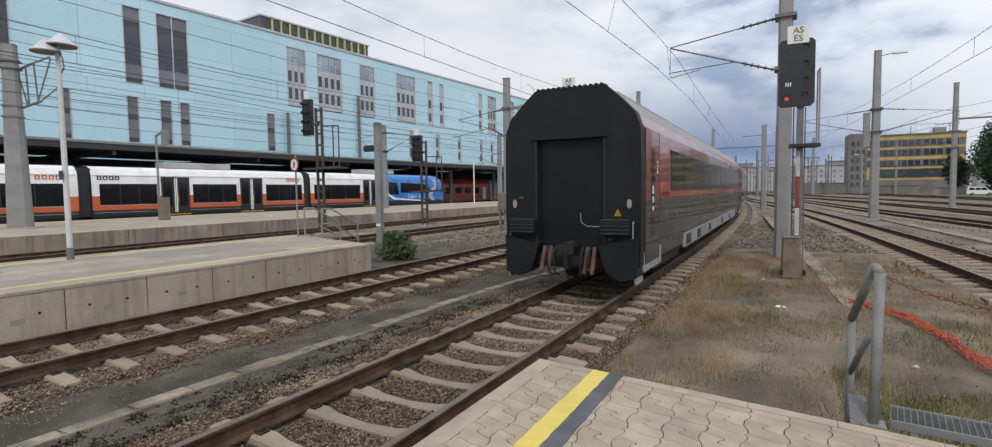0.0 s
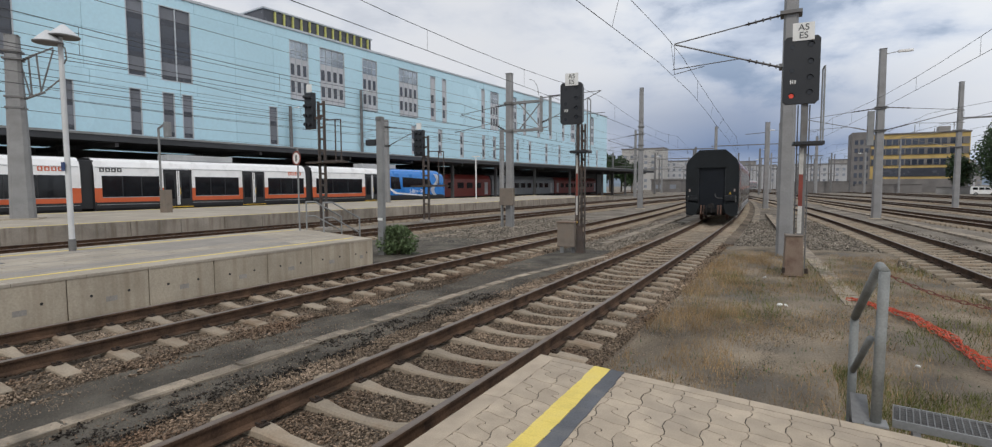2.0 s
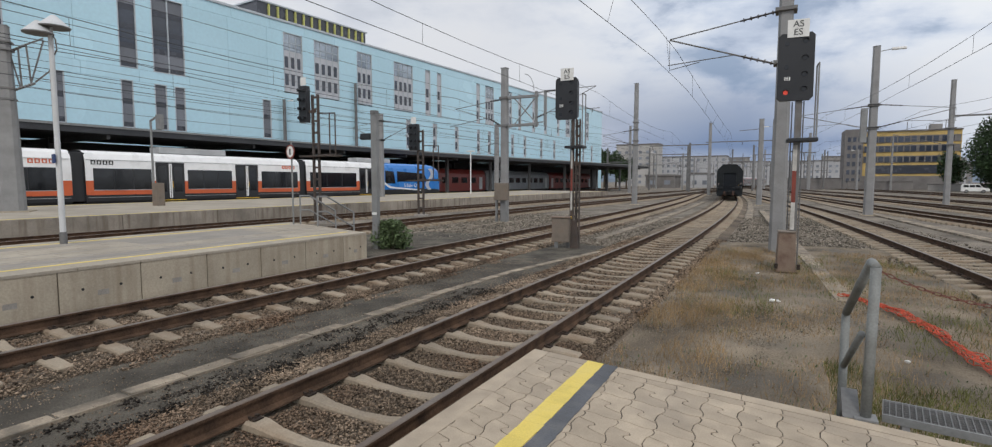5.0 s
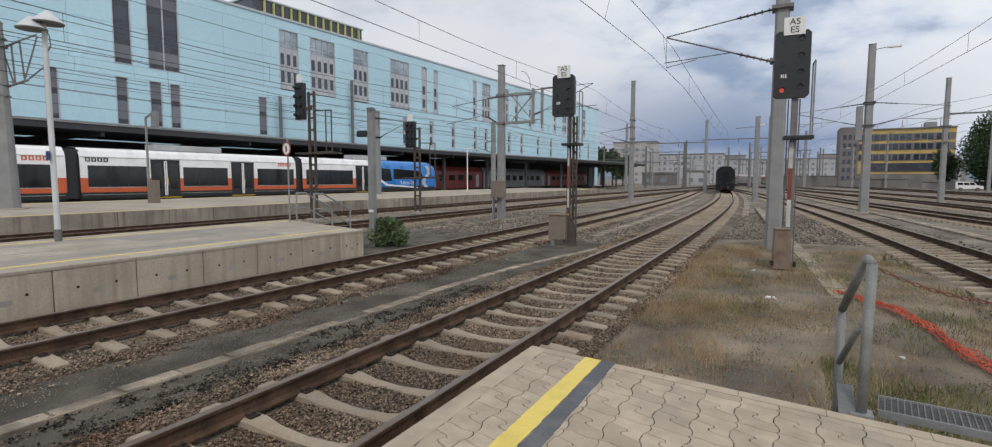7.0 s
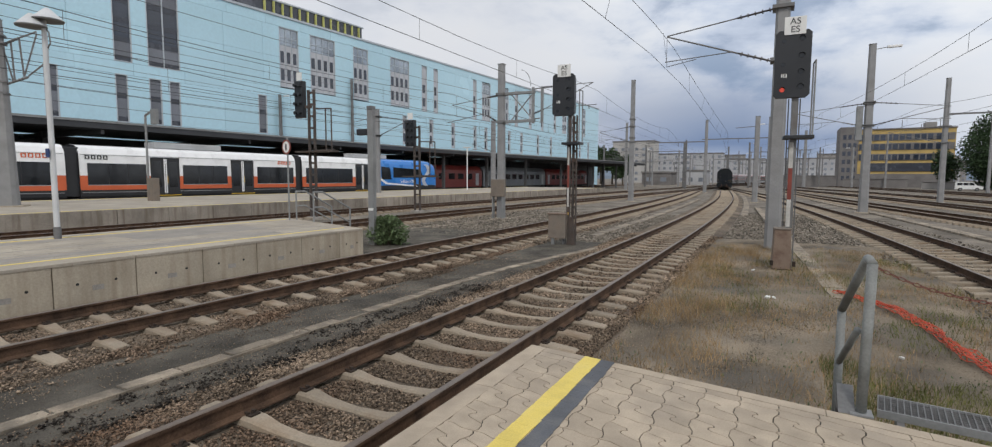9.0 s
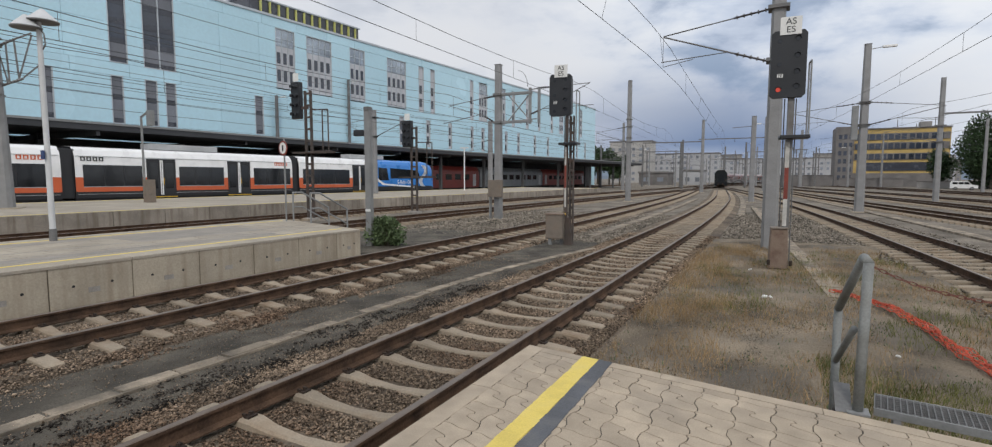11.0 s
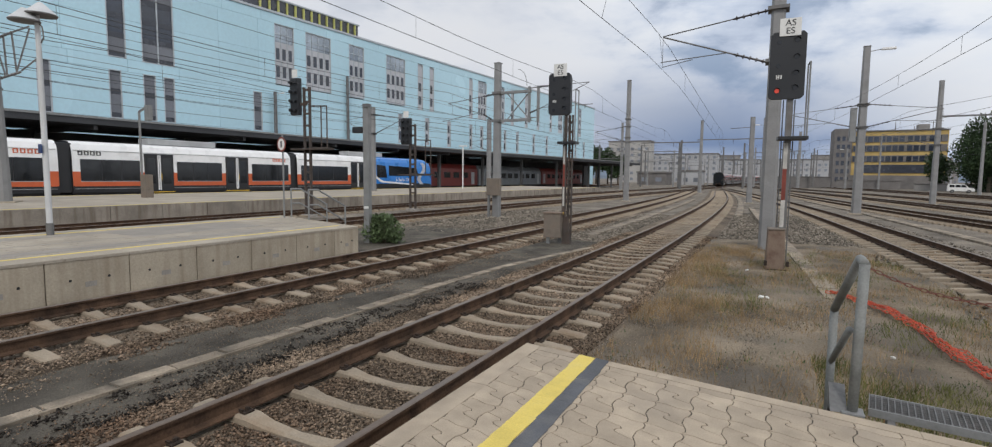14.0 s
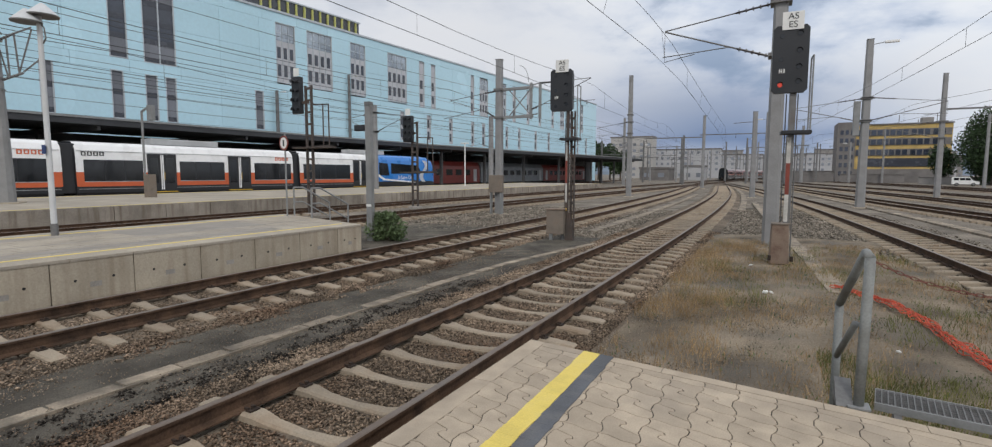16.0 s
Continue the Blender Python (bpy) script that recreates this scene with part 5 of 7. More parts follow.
wire_run("contact and messenger wire over a track", east3_x, -4, 250, 5.66, 6.8, 30, 6, 0.011, 66.6)
wire_run("contact and messenger wire over a track", east5_x, -4, 250, 5.66, 6.8, 30, 6, 0.013, 66.6)


def feeder(x0, z0, x1, z1, y0=-40, y1=200, r=0.014, sag=0.35):
    w = thing("feeder_wire", Matrix.Identity(4), "dark feeder wire strung along the station", "overhead wire", "overhead wires")
    bm = bmesh.new()
    n = 30
    pts = [(x0 + (x1 - x0) * k / n, y0 + (y1 - y0) * k / n, z0 + (z1 - z0) * k / n - sag * abs(math.sin(k / n * math.pi * 5))) for k in range(n + 1)]
    cable(bm, pts, r)
    part("strand", bm, "wire", w)


for x, z in ((-31.2, 9.3), (-31.6, 8.2), (-33.0, 7.4), (-36.5, 6.9), (-37.5, 8.0), (-40.5, 6.6), (-41.0, 7.6), (-44.5, 8.6), (-45.0, 10.0), (-29.0, 10.4), (-41.5, 11.2)):
    feeder(x, z, x + 7.5, z + 0.3)

# ---- signals ----
M["galv_rust"] = mat("brown_painted_steel", (0.075, 0.062, 0.055), 0.7, 0.2, var=0.2, scale=4, fine=40, bump=0.2, stain=(0.12, 0.07, 0.05), stain_amt=0.5, stain_scale=3)
M["red_on"] = glow("lit_red_lens", (1.0, 0.1, 0.05), 0.4, (0.3, 0.03, 0.02))
M["lens"] = mat("dark_signal_lens", (0.02, 0.022, 0.026), 0.12, var=0.1, bump=0.0)
M["white_worn"] = mat("worn_white_band", (0.5, 0.49, 0.46), 0.6, var=0.1, scale=5, fine=40, bump=0.1, stain=(0.16, 0.12, 0.09), stain_amt=0.6, stain_scale=4)
M["sign_white"] = mat("white_sign", (0.72, 0.72, 0.7), 0.5, var=0.04, scale=4, fine=60, bump=0.03)


def big_signal(name_label, x, y, z0, zb0, zb1, w, face_dx, post_dx, red, pw=0.07, post_mat="galv_dark"):
    """Main signal: rounded black board, lamps in two columns, a plate above, banded post and steel foot box."""
    s = thing("railway_signal", pose(x, y, z0, 0, 0, 4), name_label, "railway signal", "main signals")
    h0, h1 = zb0 - z0, zb1 - z0
    bm = bmesh.new()
    c = 0.07
    prof = [(face_dx - w / 2 + c, h0), (face_dx + w / 2 - c, h0), (face_dx + w / 2, h0 + c), (face_dx + w / 2, h1 - c), (face_dx + w / 2 - c, h1), (face_dx - w / 2 + c, h1), (face_dx - w / 2, h1 - c), (face_dx - w / 2, h0 + c)]
    part("board", prism(prof, -0.12, 0.02, "y"), "black", s, "rounded black signal board")
    part("housing", bbox(face_dx - w * 0.36, face_dx + w * 0.42, 0.02, 0.35, h0 + 0.1, h1 - 0.08, 0.04), "black", s)
    hh = h1 - h0
    for dx, f in ((-0.26, 0.12), (-0.26, 0.5), (-0.26, 0.85), (0.24, 0.16), (0.24, 0.38), (0.24, 0.62), (0.24, 0.87)):
        px_, pz = face_dx + dx * w, h0 + f * hh
        lit = red and dx < 0 and f < 0.2
        bm = bmesh.new()
        tube(bm, (px_, -0.128, pz), (px_, -0.1, pz), 0.052, n=16)
        part("lens", bm, "red_on" if lit else "lens", s, "lit red lens" if lit else "")
        if not lit and dx < 0:
            continue
        bm = bmesh.new()
        n = 10
        for k in range(n):
            a0, a1 = math.pi * k / n, math.pi * (k + 1) / n
            q = []
            for yy, rr in ((-0.12, 0.064), (-0.17, 0.066)):
                for a in (a0, a1):
                    q.append(bm.verts.new((px_ + rr * math.cos(a), yy, pz + rr * math.sin(a))))
            bm.faces.new((q[0], q[1], q[3], q[2]))
        bmesh.ops.solidify(bm, geom=bm.faces[:], thickness=0.006)
        part("hood", bm, "black", s)
    # the small code plate on the board, unreadable figures as bars
    q = face_dx - 0.22 * w
    zc = h0 + 0.33 * hh
    for a, b in ((-0.06, -0.04), (-0.015, 0.005), (0.03, 0.055)):
        part("code_bar", bbox(q + a, q + b, -0.128, -0.118, zc - 0.045, zc + 0.045), "sign_white", s)
    part("code_bar", bbox(q - 0.06, q + 0.005, -0.128, -0.118, zc - 0.008, zc + 0.008), "sign_white", s)
    pl = part("name_plate", bbox(face_dx - 0.2, face_dx + 0.24, -0.14, -0.125, h1 - 0.1, h1 + 0.3, 0.005), "sign_white", s, "white plate with black letters")
    for k, tx in enumerate(("AS", "ES")):
        text_mesh("letters", tx, 0.2, "black", pl, pose(face_dx + 0.02, -0.144, h1 + 0.19 - k * 0.18, 90, 0, 0))
    # post
    part("post", bbox(post_dx - pw, post_dx + pw, -0.05, 0.05, 0.9, h0 + 0.2, 0.008), post_mat, s)
    for z, hgt, mt in ((h0 - 1.62, 0.6, "white_worn"), (h0 - 2.36, 0.74, "red"), (h0 - 3.0, 0.64, "white_worn"), (h0 - 3.27, 0.07, "yellow_sign")):
        part("band", bbox(post_dx - pw - 0.005, post_dx + 0.01, -0.062, -0.05, z, z + hgt), mt, s, "painted post band")
    part("ledge", bbox(post_dx - 0.22, post_dx + 0.4, -0.25, 0.25, h0 - 0.95, h0 - 0.87, 0.01), "black", s, "small black maintenance step")
    part("ledge_rail", tubes([((post_dx + 0.36, -0.2, h0 - 0.9), (post_dx + 0.36, -0.2, h0 + 0.8)), ((post_dx + 0.36, 0.2, h0 - 0.9), (post_dx + 0.36, 0.2, h0 + 0.8)), ((post_dx + 0.36, -0.2, h0 + 0.8), (post_dx + 0.36, 0.2, h0 + 0.8))], 0.018, 6), "galv", s)
    part("ladder", tubes([((post_dx - 0.12, 0.15, 0.2), (post_dx - 0.12, 0.15, h0)), ((post_dx + 0.12, 0.15, 0.2), (post_dx + 0.12, 0.15, h0))] + [((post_dx - 0.12, 0.15, 0.5 + 0.3 * k), (post_dx + 0.12, 0.15, 0.5 + 0.3 * k)) for k in range(9)], 0.014, 6), post_mat, s)
    return s


SIG_E = big_signal("black main signal showing red on a banded post", 0.12, 14.4, -0.2, 3.86, 5.38, 0.74, 0.02, 0.12, True)
foot = part("foot_box", bbox(-0.2, 0.17, -0.24, 0.18, 0.06, 1.0, 0.025), "rust", SIG_E, "rusty steel foot box")
for v in foot.data.vertices:
    v.co.x = -0.015 + (v.co.x + 0.015) * (1.12 - 0.16 * v.co.z)
part("foot_lid", bbox(-0.2, 0.17, -0.26, 0.2, 1.0, 1.03, 0.008), "greybox", SIG_E)
part("foot", bbox(-0.22, 0.24, -0.26, 0.26, -0.06, 0.07, 0.03), "fastener", SIG_E, "dark rusty base plate")
for dx, dy in ((-0.26, -0.3), (0.2, -0.3)):
    part("bolt", bbox(dx, dx + 0.07, dy - 0.03, dy + 0.05, 0.15, 0.27, 0.01), "fastener", SIG_E)
SIG_M = big_signal("black main signal with banded post and steel box", -6.25, 16.9, -0.26, 4.03, 5.38, 0.74, -0.15, 0.06, False, 0.045, "galv_rust")
for x in (0.15, 0.27):
    part("lattice_bar", bbox(x - 0.022, x + 0.022, 0.06, 0.14, 0.0, 4.3), "galv_rust", SIG_M, "dark rusty flat bar")
for k in range(13):
    part("lattice_rung", bbox(0.15, 0.27, 0.07, 0.13, 0.3 + 0.31 * k, 0.38 + 0.31 * k), "galv_rust", SIG_M)
part("foot_box", bbox(-0.55, 0.03, -0.32, 0.1, 0.24, 1.04, 0.02), "greybox", SIG_M, "grey-brown steel relay box")
part("box_lid", bbox(-0.58, 0.06, -0.35, 0.13, 1.04, 1.08, 0.008), "rust", SIG_M)
part("box_leg", bbox(-0.46, -0.36, -0.28, -0.2, 0.0, 0.3), "galv", SIG_M)
part("box_leg", bbox(-0.12, -0.02, -0.1, 0.0, 0.0, 0.3), "galv_dark", SIG_M)
part("post_foot", prism([(0.02, 0.0), (0.3, 0.0), (0.19, 0.95), (0.06, 0.95)], -0.08, 0.08, "y"), "galv_rust", SIG_M)


def lattice_signal(x, y, zt, head, hw, label, top_frame=True):
    s = thing("lattice_signal", pose(x, y, -0.3, 0, 0, 0), label, "railway signal", "lattice signals")
    h = zt + 0.3
    legs = [((sx * 0.2, 0, 0), (sx * 0.17, 0, h)) for sx in (-1, 1)]
    bm = bmesh.new()
    for a, b in legs:
        box(bm, a[0] - 0.05, a[0] + 0.05, -0.06, 0.06, 0, h)
    k = 0.5
    while k < h:
        box(bm, -0.17, 0.17, -0.05, 0.05, k, k + 0.1)
        k += 0.62
    part("lattice", bm, "galv_rust", s, "brown riveted ladder mast")
    hx, z0, z1 = head
    part("board", bbox(hx - hw / 2, hx + hw / 2, -0.2, 0.1, z0 + 0.3, z1 + 0.3, 0.06), "black", s, "black signal head")
    n = 4
    for j in range(n):
        zz = z0 + 0.3 + (z1 - z0) * (j + 0.5) / n
        for dx in (-0.25, 0.25):
            bm = bmesh.new()
            tube(bm, (hx + dx * hw, -0.36, zz), (hx + dx * hw, -0.18, zz), 0.09, n=10)
            part("hood", bm, "black", s)
    part("plate", bbox(hx - 0.2, hx + 0.2, -0.12, -0.1, z1 + 0.33, z1 + 0.75), "sign_white", s, "small white plate")
    part("bracket", bbox(min(hx, 0), max(hx, 0), -0.05, 0.05, z0 + 0.8, z0 + 0.95), "galv_rust", s)
    if top_frame:
        bm = bmesh.new()
        for a, b in (((0.2, 0, h - 1.0), (1.4, 0, h - 1.05)), ((1.4, 0, h - 1.05), (1.4, 0, h - 3.2)), ((1.0, 0, h - 1.0), (1.0, 0, h - 3.2)), ((0.2, 0, h - 3.2), (1.6, 0, h - 3.2))):
            tube(bm, a, b, 0.035, n=6)
        part("platform_frame", bm, "galv_rust", s, "thin maintenance platform frame")
        part("platform_floor", bbox(-1.0, 1.6, -0.3, 0.3, h - 3.3, h - 3.22), "galv_rust", s)
    part("base", bbox(-0.35, 0.35, -0.3, 0.3, -0.02, 0.15, 0.02), "concrete_dark", s)
    return s


lattice_signal(-22.2, 20.9, 6.6, (-0.75, 5.15, 7.1), 0.6, "black signal head on a brown lattice mast")
lattice_signal(-20.9, 28.5, 5.3, (-0.45, 4.0, 5.7), 0.7, "smaller black signal on a brown lattice mast")

# ---- lamps, posts and stairs on the opposite platform ----


def double_lamp(x, y, z0, top):
    l = thing("platform_lamp", pose(x, y, z0), "white platform lamp with two conical shades", "lamp post")
    h = top - z0
    bm = bmesh.new()
    tube(bm, (0, 0, 0), (0, 0, h - 0.2), 0.062, 0.05, n=14)
    part("post", bm, "lamp_grey", l)
    bm = bmesh.new()
    tube(bm, (0, 0, 0), (0, 0, 0.28), 0.075, 0.075, n=14)
    part("collar", bm, "galv_dark", l, "rusty base collar")
    for dx, dy, dz, r in ((0.03, 0.06, 0.0, 0.31), (-0.08, -0.2, -0.17, 0.29)):
        bm = bmesh.new()
        tube(bm, (dx, dy, h - 0.32 + dz), (dx, dy, h - 0.06 + dz), r, 0.04, n=28)
        part("shade", bm, "lamp_grey", l, "white conical shade")
        bm = bmesh.new()
        tube(bm, (dx, dy, h - 0.345 + dz), (dx, dy, h - 0.32 + dz), r * 0.97, n=28)
        part("diffuser", bm, "galv_dark", l)
    part("hook", bent([Vector((0.1, 0, h - 0.55)), Vector((0.2, 0, h - 0.62)), Vector((0.24, 0, h - 0.85)), Vector((0.12, 0, h - 0.95))], 0.015), "galv_dark", l)
    part("sticker", bbox(-0.07, 0.07, -0.1, -0.08, 1.85, 2.05), "sticker_blue", l, "dark blue sticker")


M["lamp_grey"] = mat("grey_white_lamp_paint", (0.56, 0.57, 0.58), 0.5, var=0.05, scale=2, fine=40, bump=0.08, stain=(0.42, 0.41, 0.39), stain_amt=0.4)
M["sticker_blue"] = mat("dark_blue_sticker", (0.02, 0.045, 0.14), 0.4, var=0.1, bump=0)
double_lamp(-14.55, 6.05, 0.545, 5.75)


def small_lamp(x, y, z0, top, s=1):
    l = thing("platform_lamp", pose(x, y, z0), "slim grey platform lamp with short arm", "lamp post")
    h = top - z0
    part("post", tubes([((0, 0, 0), (0, 0, h - 0.35)), ((0, 0, h - 0.35), (s * 0.9, 0, h - 0.05))], 0.065), "galv", l)
    part("lamp_head", bbox(s * 0.8 - 0.1, s * 0.8 + 0.35, -0.12, 0.12, h - 0.9, h - 0.03, 0.03), "galv", l)
    part("cabinet", bbox(0.15, 0.75, -0.2, 0.2, 0, 1.35, 0.02), "greybox", l, "grey control cabinet at its foot")


small_lamp(-33.2, 18.5, 0.54, 5.9)
for x, y, top, foot in ((-33.0, 55, 5.6, 0.54), (-30.6, 85, 5.8, -0.3)):
    l = thing("platform_lamp", pose(x, y, foot), "slim pale platform lamp", "lamp post")
    part("post", tubes([((0, 0, 0), (0, 0, top - foot))], 0.07), "white", l)
    part("lamp_head", bbox(-0.5, 0.5, -0.15, 0.15, top - foot - 0.08, top - foot + 0.04, 0.02), "white", l)


def build_steel_post():
    p = thing("steel_post", pose(-11.75, 13.55, -0.3), "galvanised steel channel post beside a bush", "post")
    h = 4.45
    part("channel", prism([(-0.11, -0.07), (0.11, -0.07), (0.11, 0.07), (0.085, 0.07), (0.085, -0.045), (-0.085, -0.045), (-0.085, 0.07), (-0.11, 0.07)], 0, h, "z"), "galv", p)
    part("head_box", bbox(-0.1, 0.1, -0.1, 0.1, h, h + 0.12, 0.01), "galv_dark", p)
    part("camera_box", bbox(-0.55, -0.12, -0.1, 0.1, 2.65 + 1.0, 2.85 + 1.0, 0.03), "black", p, "small black box on the post")
    part("tag", bbox(-0.1, 0.1, -0.09, -0.075, 1.2, 1.28), "sign_white", p)


build_steel_post()
back = build_mast(-33.1, 39.0, 0.5, 8.2, 0.48, 0.4, "grey catenary mast on the far platform")
cantilever(back, 1, 3.6, 6.6, 5.4, 0.25)
cantilever(back, -1, 3.4, 6.6, 5.4, 0.25)


def build_stairs():
    """Short concrete steps down from the slanting platform end, with tube railings."""
    s = thing("stairs", pose(-14.3, opposite_end(-14.3) + 0.005, 0, 0, 0, -18.2), "short concrete stairs with galvanised tube railings", "stairs")
    for k in range(4):
        part("step", bbox(0.05, 1.25, 0.28 * k, 0.28 * (k + 1) - 0.004, -0.3, 0.38 - 0.17 * k, 0.008), "concrete", s)
    for x in (0.0, 1.3):
        part("railing", bent([Vector((x, -0.1, 0.545)), Vector((x, -0.1, 1.5)), Vector((x, 0.22, 1.5)), Vector((x, 1.17, 0.95)), Vector((x, 1.17, -0.3))], 0.028), "galv", s, "galvanised tube railing")
        part("middle_rail", bent([Vector((x, -0.1, 1.02)), Vector((x, 0.2, 1.02)), Vector((x, 1.17, 0.46))], 0.024), "galv", s)
        part("stringer", bbox(x - 0.03, x + 0.03, 0.0, 1.16, -0.3, 0.1, 0.008), "concrete_dark", s)


build_stairs()


def round_sign():
    p = thing("round_sign", pose(-14.42, 12.5, 0.545, 0, 0, -8), "round white sign with red rim on a thin pole", "sign")
    part("pole", tubes([((0, 0, 0), (0, 0, 2.75))], 0.028), "galv", p)
    bm = bmesh.new()
    tube(bm, (0, -0.05, 2.42), (0, -0.035, 2.42), 0.24, n=24)
    disc = part("disc", bm, "red", p, "red rim")
    bm = bmesh.new()
    tube(bm, (0, -0.056, 2.42), (0, -0.05, 2.42), 0.185, n=24)
    part("face", bm, "sign_white", disc)
    bm = bmesh.new()
    box(bm, -0.035, 0.035, -0.062, -0.056, 2.32, 2.52)
    part("pictogram", bm, "black", disc)


round_sign()

for x, y, top in ((-58.35, 49.6, 12.7), (-57.4, 62.0, 16.6)):
    m = build_mast(x, y, -0.3, top, 0.42, 0.34, "brown lattice mast rising behind the platform roof", 0, "galv_dark")
    lamp_arm(m, top + 0.2, 1)

# ---- railing, chain, grating step at the platform end ----


def build_railing():
    r = thing("handrail", pose(0.5, 3.86, 0.545), "galvanised tube handrail leading down from the platform end", "handrail")
    b0, b1 = Vector((0, 0, 0)), Vector((0.012, 0, 0.93))
    a1 = Vector((-0.042, 0.9, 0.45))
    part("front_post", bent([b0, b1], 0.029, 14), "handrail", r, smooth=True)
    part("top_rail", bent([b1, Vector((-0.005, 0.06, 0.955)), a1], 0.028, 14), "handrail", r, smooth=True)
    part("rear_post", bent([a1, Vector((-0.042, 0.9, -0.72))], 0.029, 12), "handrail", r, smooth=True)
    part("middle_rail", bent([Vector((-0.035, 0.06, 0.505)), Vector((-0.042, 0.88, 0.05))], 0.022, 10), "handrail", r, smooth=True)
    part("base_plate", bbox(-0.06, 0.06, -0.06, 0.06, 0.0, 0.012), "galv", r)
    part("stringer", prism([(0.05, 0.0), (0.45, -0.55), (0.45, -0.72), (0.3, -0.72), (0.05, -0.3)], -0.13, -0.1, "x"), "galv_dark", r, "dark steel stair cheek")
    part("cheek_plate", prism([(-0.04, 0.0), (0.16, 0.0), (0.16, 0.12)], -0.12, -0.03, "x"), "galv_dark", r)


def build_grating():
    g = thing("grating_step", pose(0.6, 3.98, 0.546, 0, 0, -8), "galvanised steel grating step beyond the platform edge", "grating")
    L, W = 1.6, 0.29
    part("frame", bbox(0, L, 0, 0.012, -0.05, 0, 0.002), "galv", g)
    part("frame", bbox(0, L, W - 0.012, W, -0.05, 0, 0.002), "galv", g)
    bm = bmesh.new()
    k = 0.0
    while k < L:
        box(bm, k, k + 0.006, 0.01, W - 0.01, -0.035, -0.003)
        k += 0.034
    for j in range(1, 8):
        y = W * j / 8
        box(bm, 0, L, y - 0.002, y + 0.002, -0.03, -0.004)
    tagged(part("grating_mesh", bm, "galv_dark", g, "welded grating bars"), kind="stuff")
    part("tray", bbox(0, L, 0.0, W, -0.3, -0.2), "galv_dark", g)
    part("bracket", bbox(0.1, 0.14, -0.12, W, -0.7, -0.05), "galv_dark", g)
    part("bracket", bbox(L - 0.14, L - 0.1, -0.12, W, -0.7, -0.05), "galv_dark", g)


def build_chain():
    c = thing("chain", Matrix.Identity(4), "rusty red barrier chain hanging from the handrail", "chain")
    a, b = Vector((0.53, 3.86, 1.46)), Vector((1.75, 3.72, 1.36))
    n = 34
    pts = []
    for k in range(n + 1):
        u = k / n
        p = a.lerp(b, u)
        p.z -= 0.42 * u * (1 - u) * (1.35 - 0.7 * u)
        pts.append(p)
    for k in range(n):
        p, q = pts[k], pts[k + 1]
        d = (q - p)
        bm = bmesh.new()
        ring = []
        for j in range(10):
            an = 2 * math.pi * j / 10
            ring.append(Vector((math.cos(an) * 0.0235, math.sin(an) * 0.0095, 0)))
        cable(bm, ring + ring[:1], 0.003, 5)
        ob = part("link", bm, "chain" if k < 18 else "sign_white", c)
        ob.matrix_basis = Matrix.Translation((p + q) / 2) @ d.to_track_quat("X", "Z").to_matrix().to_4x4() @ pose(0, 0, 0, 90 * (k % 2) + 15)
    o = thing("barrier_post", pose(1.76, 3.72, 0.545), "galvanised tube post holding a chain", "post")
    part("tube", bent([Vector((0, 0, 0)), Vector((0, 0, 0.9)), Vector((0, 0.9, 0.45)), Vector((0, 0.9, -0.7))], 0.034, 12), "galv", o)


build_railing()
build_grating()
build_chain()


def build_net():
    """Crumpled orange barrier net lying along the verge."""
    rnd = random.Random(5)
    way_pts = [Vector(p) for p in ((1.04, 11.7, -0.15), (1.36, 11.3, -0.15), (1.72, 10.55, -0.15), (1.95, 9.55, -0.15), (2.05, 8.4, -0.15), (2.21, 7.45, -0.15), (2.4, 6.5, -0.15))]
    dense = []
    for a, b in zip(way_pts, way_pts[1:]):
        n = max(2, int((b - a).length / 0.06))
        dense += [a.lerp(b, k / n) for k in range(n)]
    rows = 9
    grid = []
    for i, p in enumerate(dense):
        row = []
        for j in range(rows):
            u = j / (rows - 1) - 0.5
            side = u * (0.17 + 0.13 * noise.noise(Vector((i * 0.09, 3, 1)))) + 0.09 * noise.noise(Vector((i * 0.13, j * 0.5, 0)))
            up = 0.02 + 0.07 * abs(noise.noise(Vector((i * 0.16, j * 0.45, 4)))) + 0.07 * (1 - abs(2 * u)) * (0.5 + 0.5 * noise.noise(Vector((i * 0.07, 0, 9))))
            row.append(p + Vector((side * 0.95, side * 0.35, up)) + Vector((rnd.uniform(-0.012, 0.012), rnd.uniform(-0.012, 0.012), rnd.uniform(-0.015, 0.015))))
        grid.append(row)
    bm = bmesh.new()
    for i in range(len(grid) - 1):
        for j in range(rows):
            tube(bm, grid[i][j], grid[i + 1][j], 0.0065, n=4, caps=False)
        if i % 2 == 0:
            for j in range(rows - 1):
                tube(bm, grid[i][j], grid[i][j + 1], 0.0065, n=4, caps=False)
    tagged(part("barrier_net", bm, "orange_net"), "crumpled orange plastic barrier net on the grass", "barrier net")


build_net()

for x, y, s in ((-0.1, 10.5, 0.05), (0.0, 10.45, 0.035), (1.35, 7.6, 0.03), (-0.45, 13.5, 0.04)):
    bm = bmesh.new()
    bmesh.ops.create_icosphere(bm, subdivisions=2, radius=s, matrix=Matrix.Translation((x, y, -0.1)) @ Matrix.Diagonal((1, 0.7, 0.45, 1)))
    for v in bm.verts:
        v.co += Vector((0, 0, 0.035 * noise.noise(v.co * 17)))
    tagged(part("litter", bm, "sign_white"), "crumpled white paper litter on the verge", "litter", "litter")

# ---- concrete cable ducts and kerbs in the ground ----
M["kerb"] = mat("worn_kerb_concrete", (0.25, 0.222, 0.19), 0.93, var=0.2, scale=3, fine=50, bump=0.4, each=0.2, stain=(0.085, 0.078, 0.07), stain_amt=0.95, stain_scale=3.2)


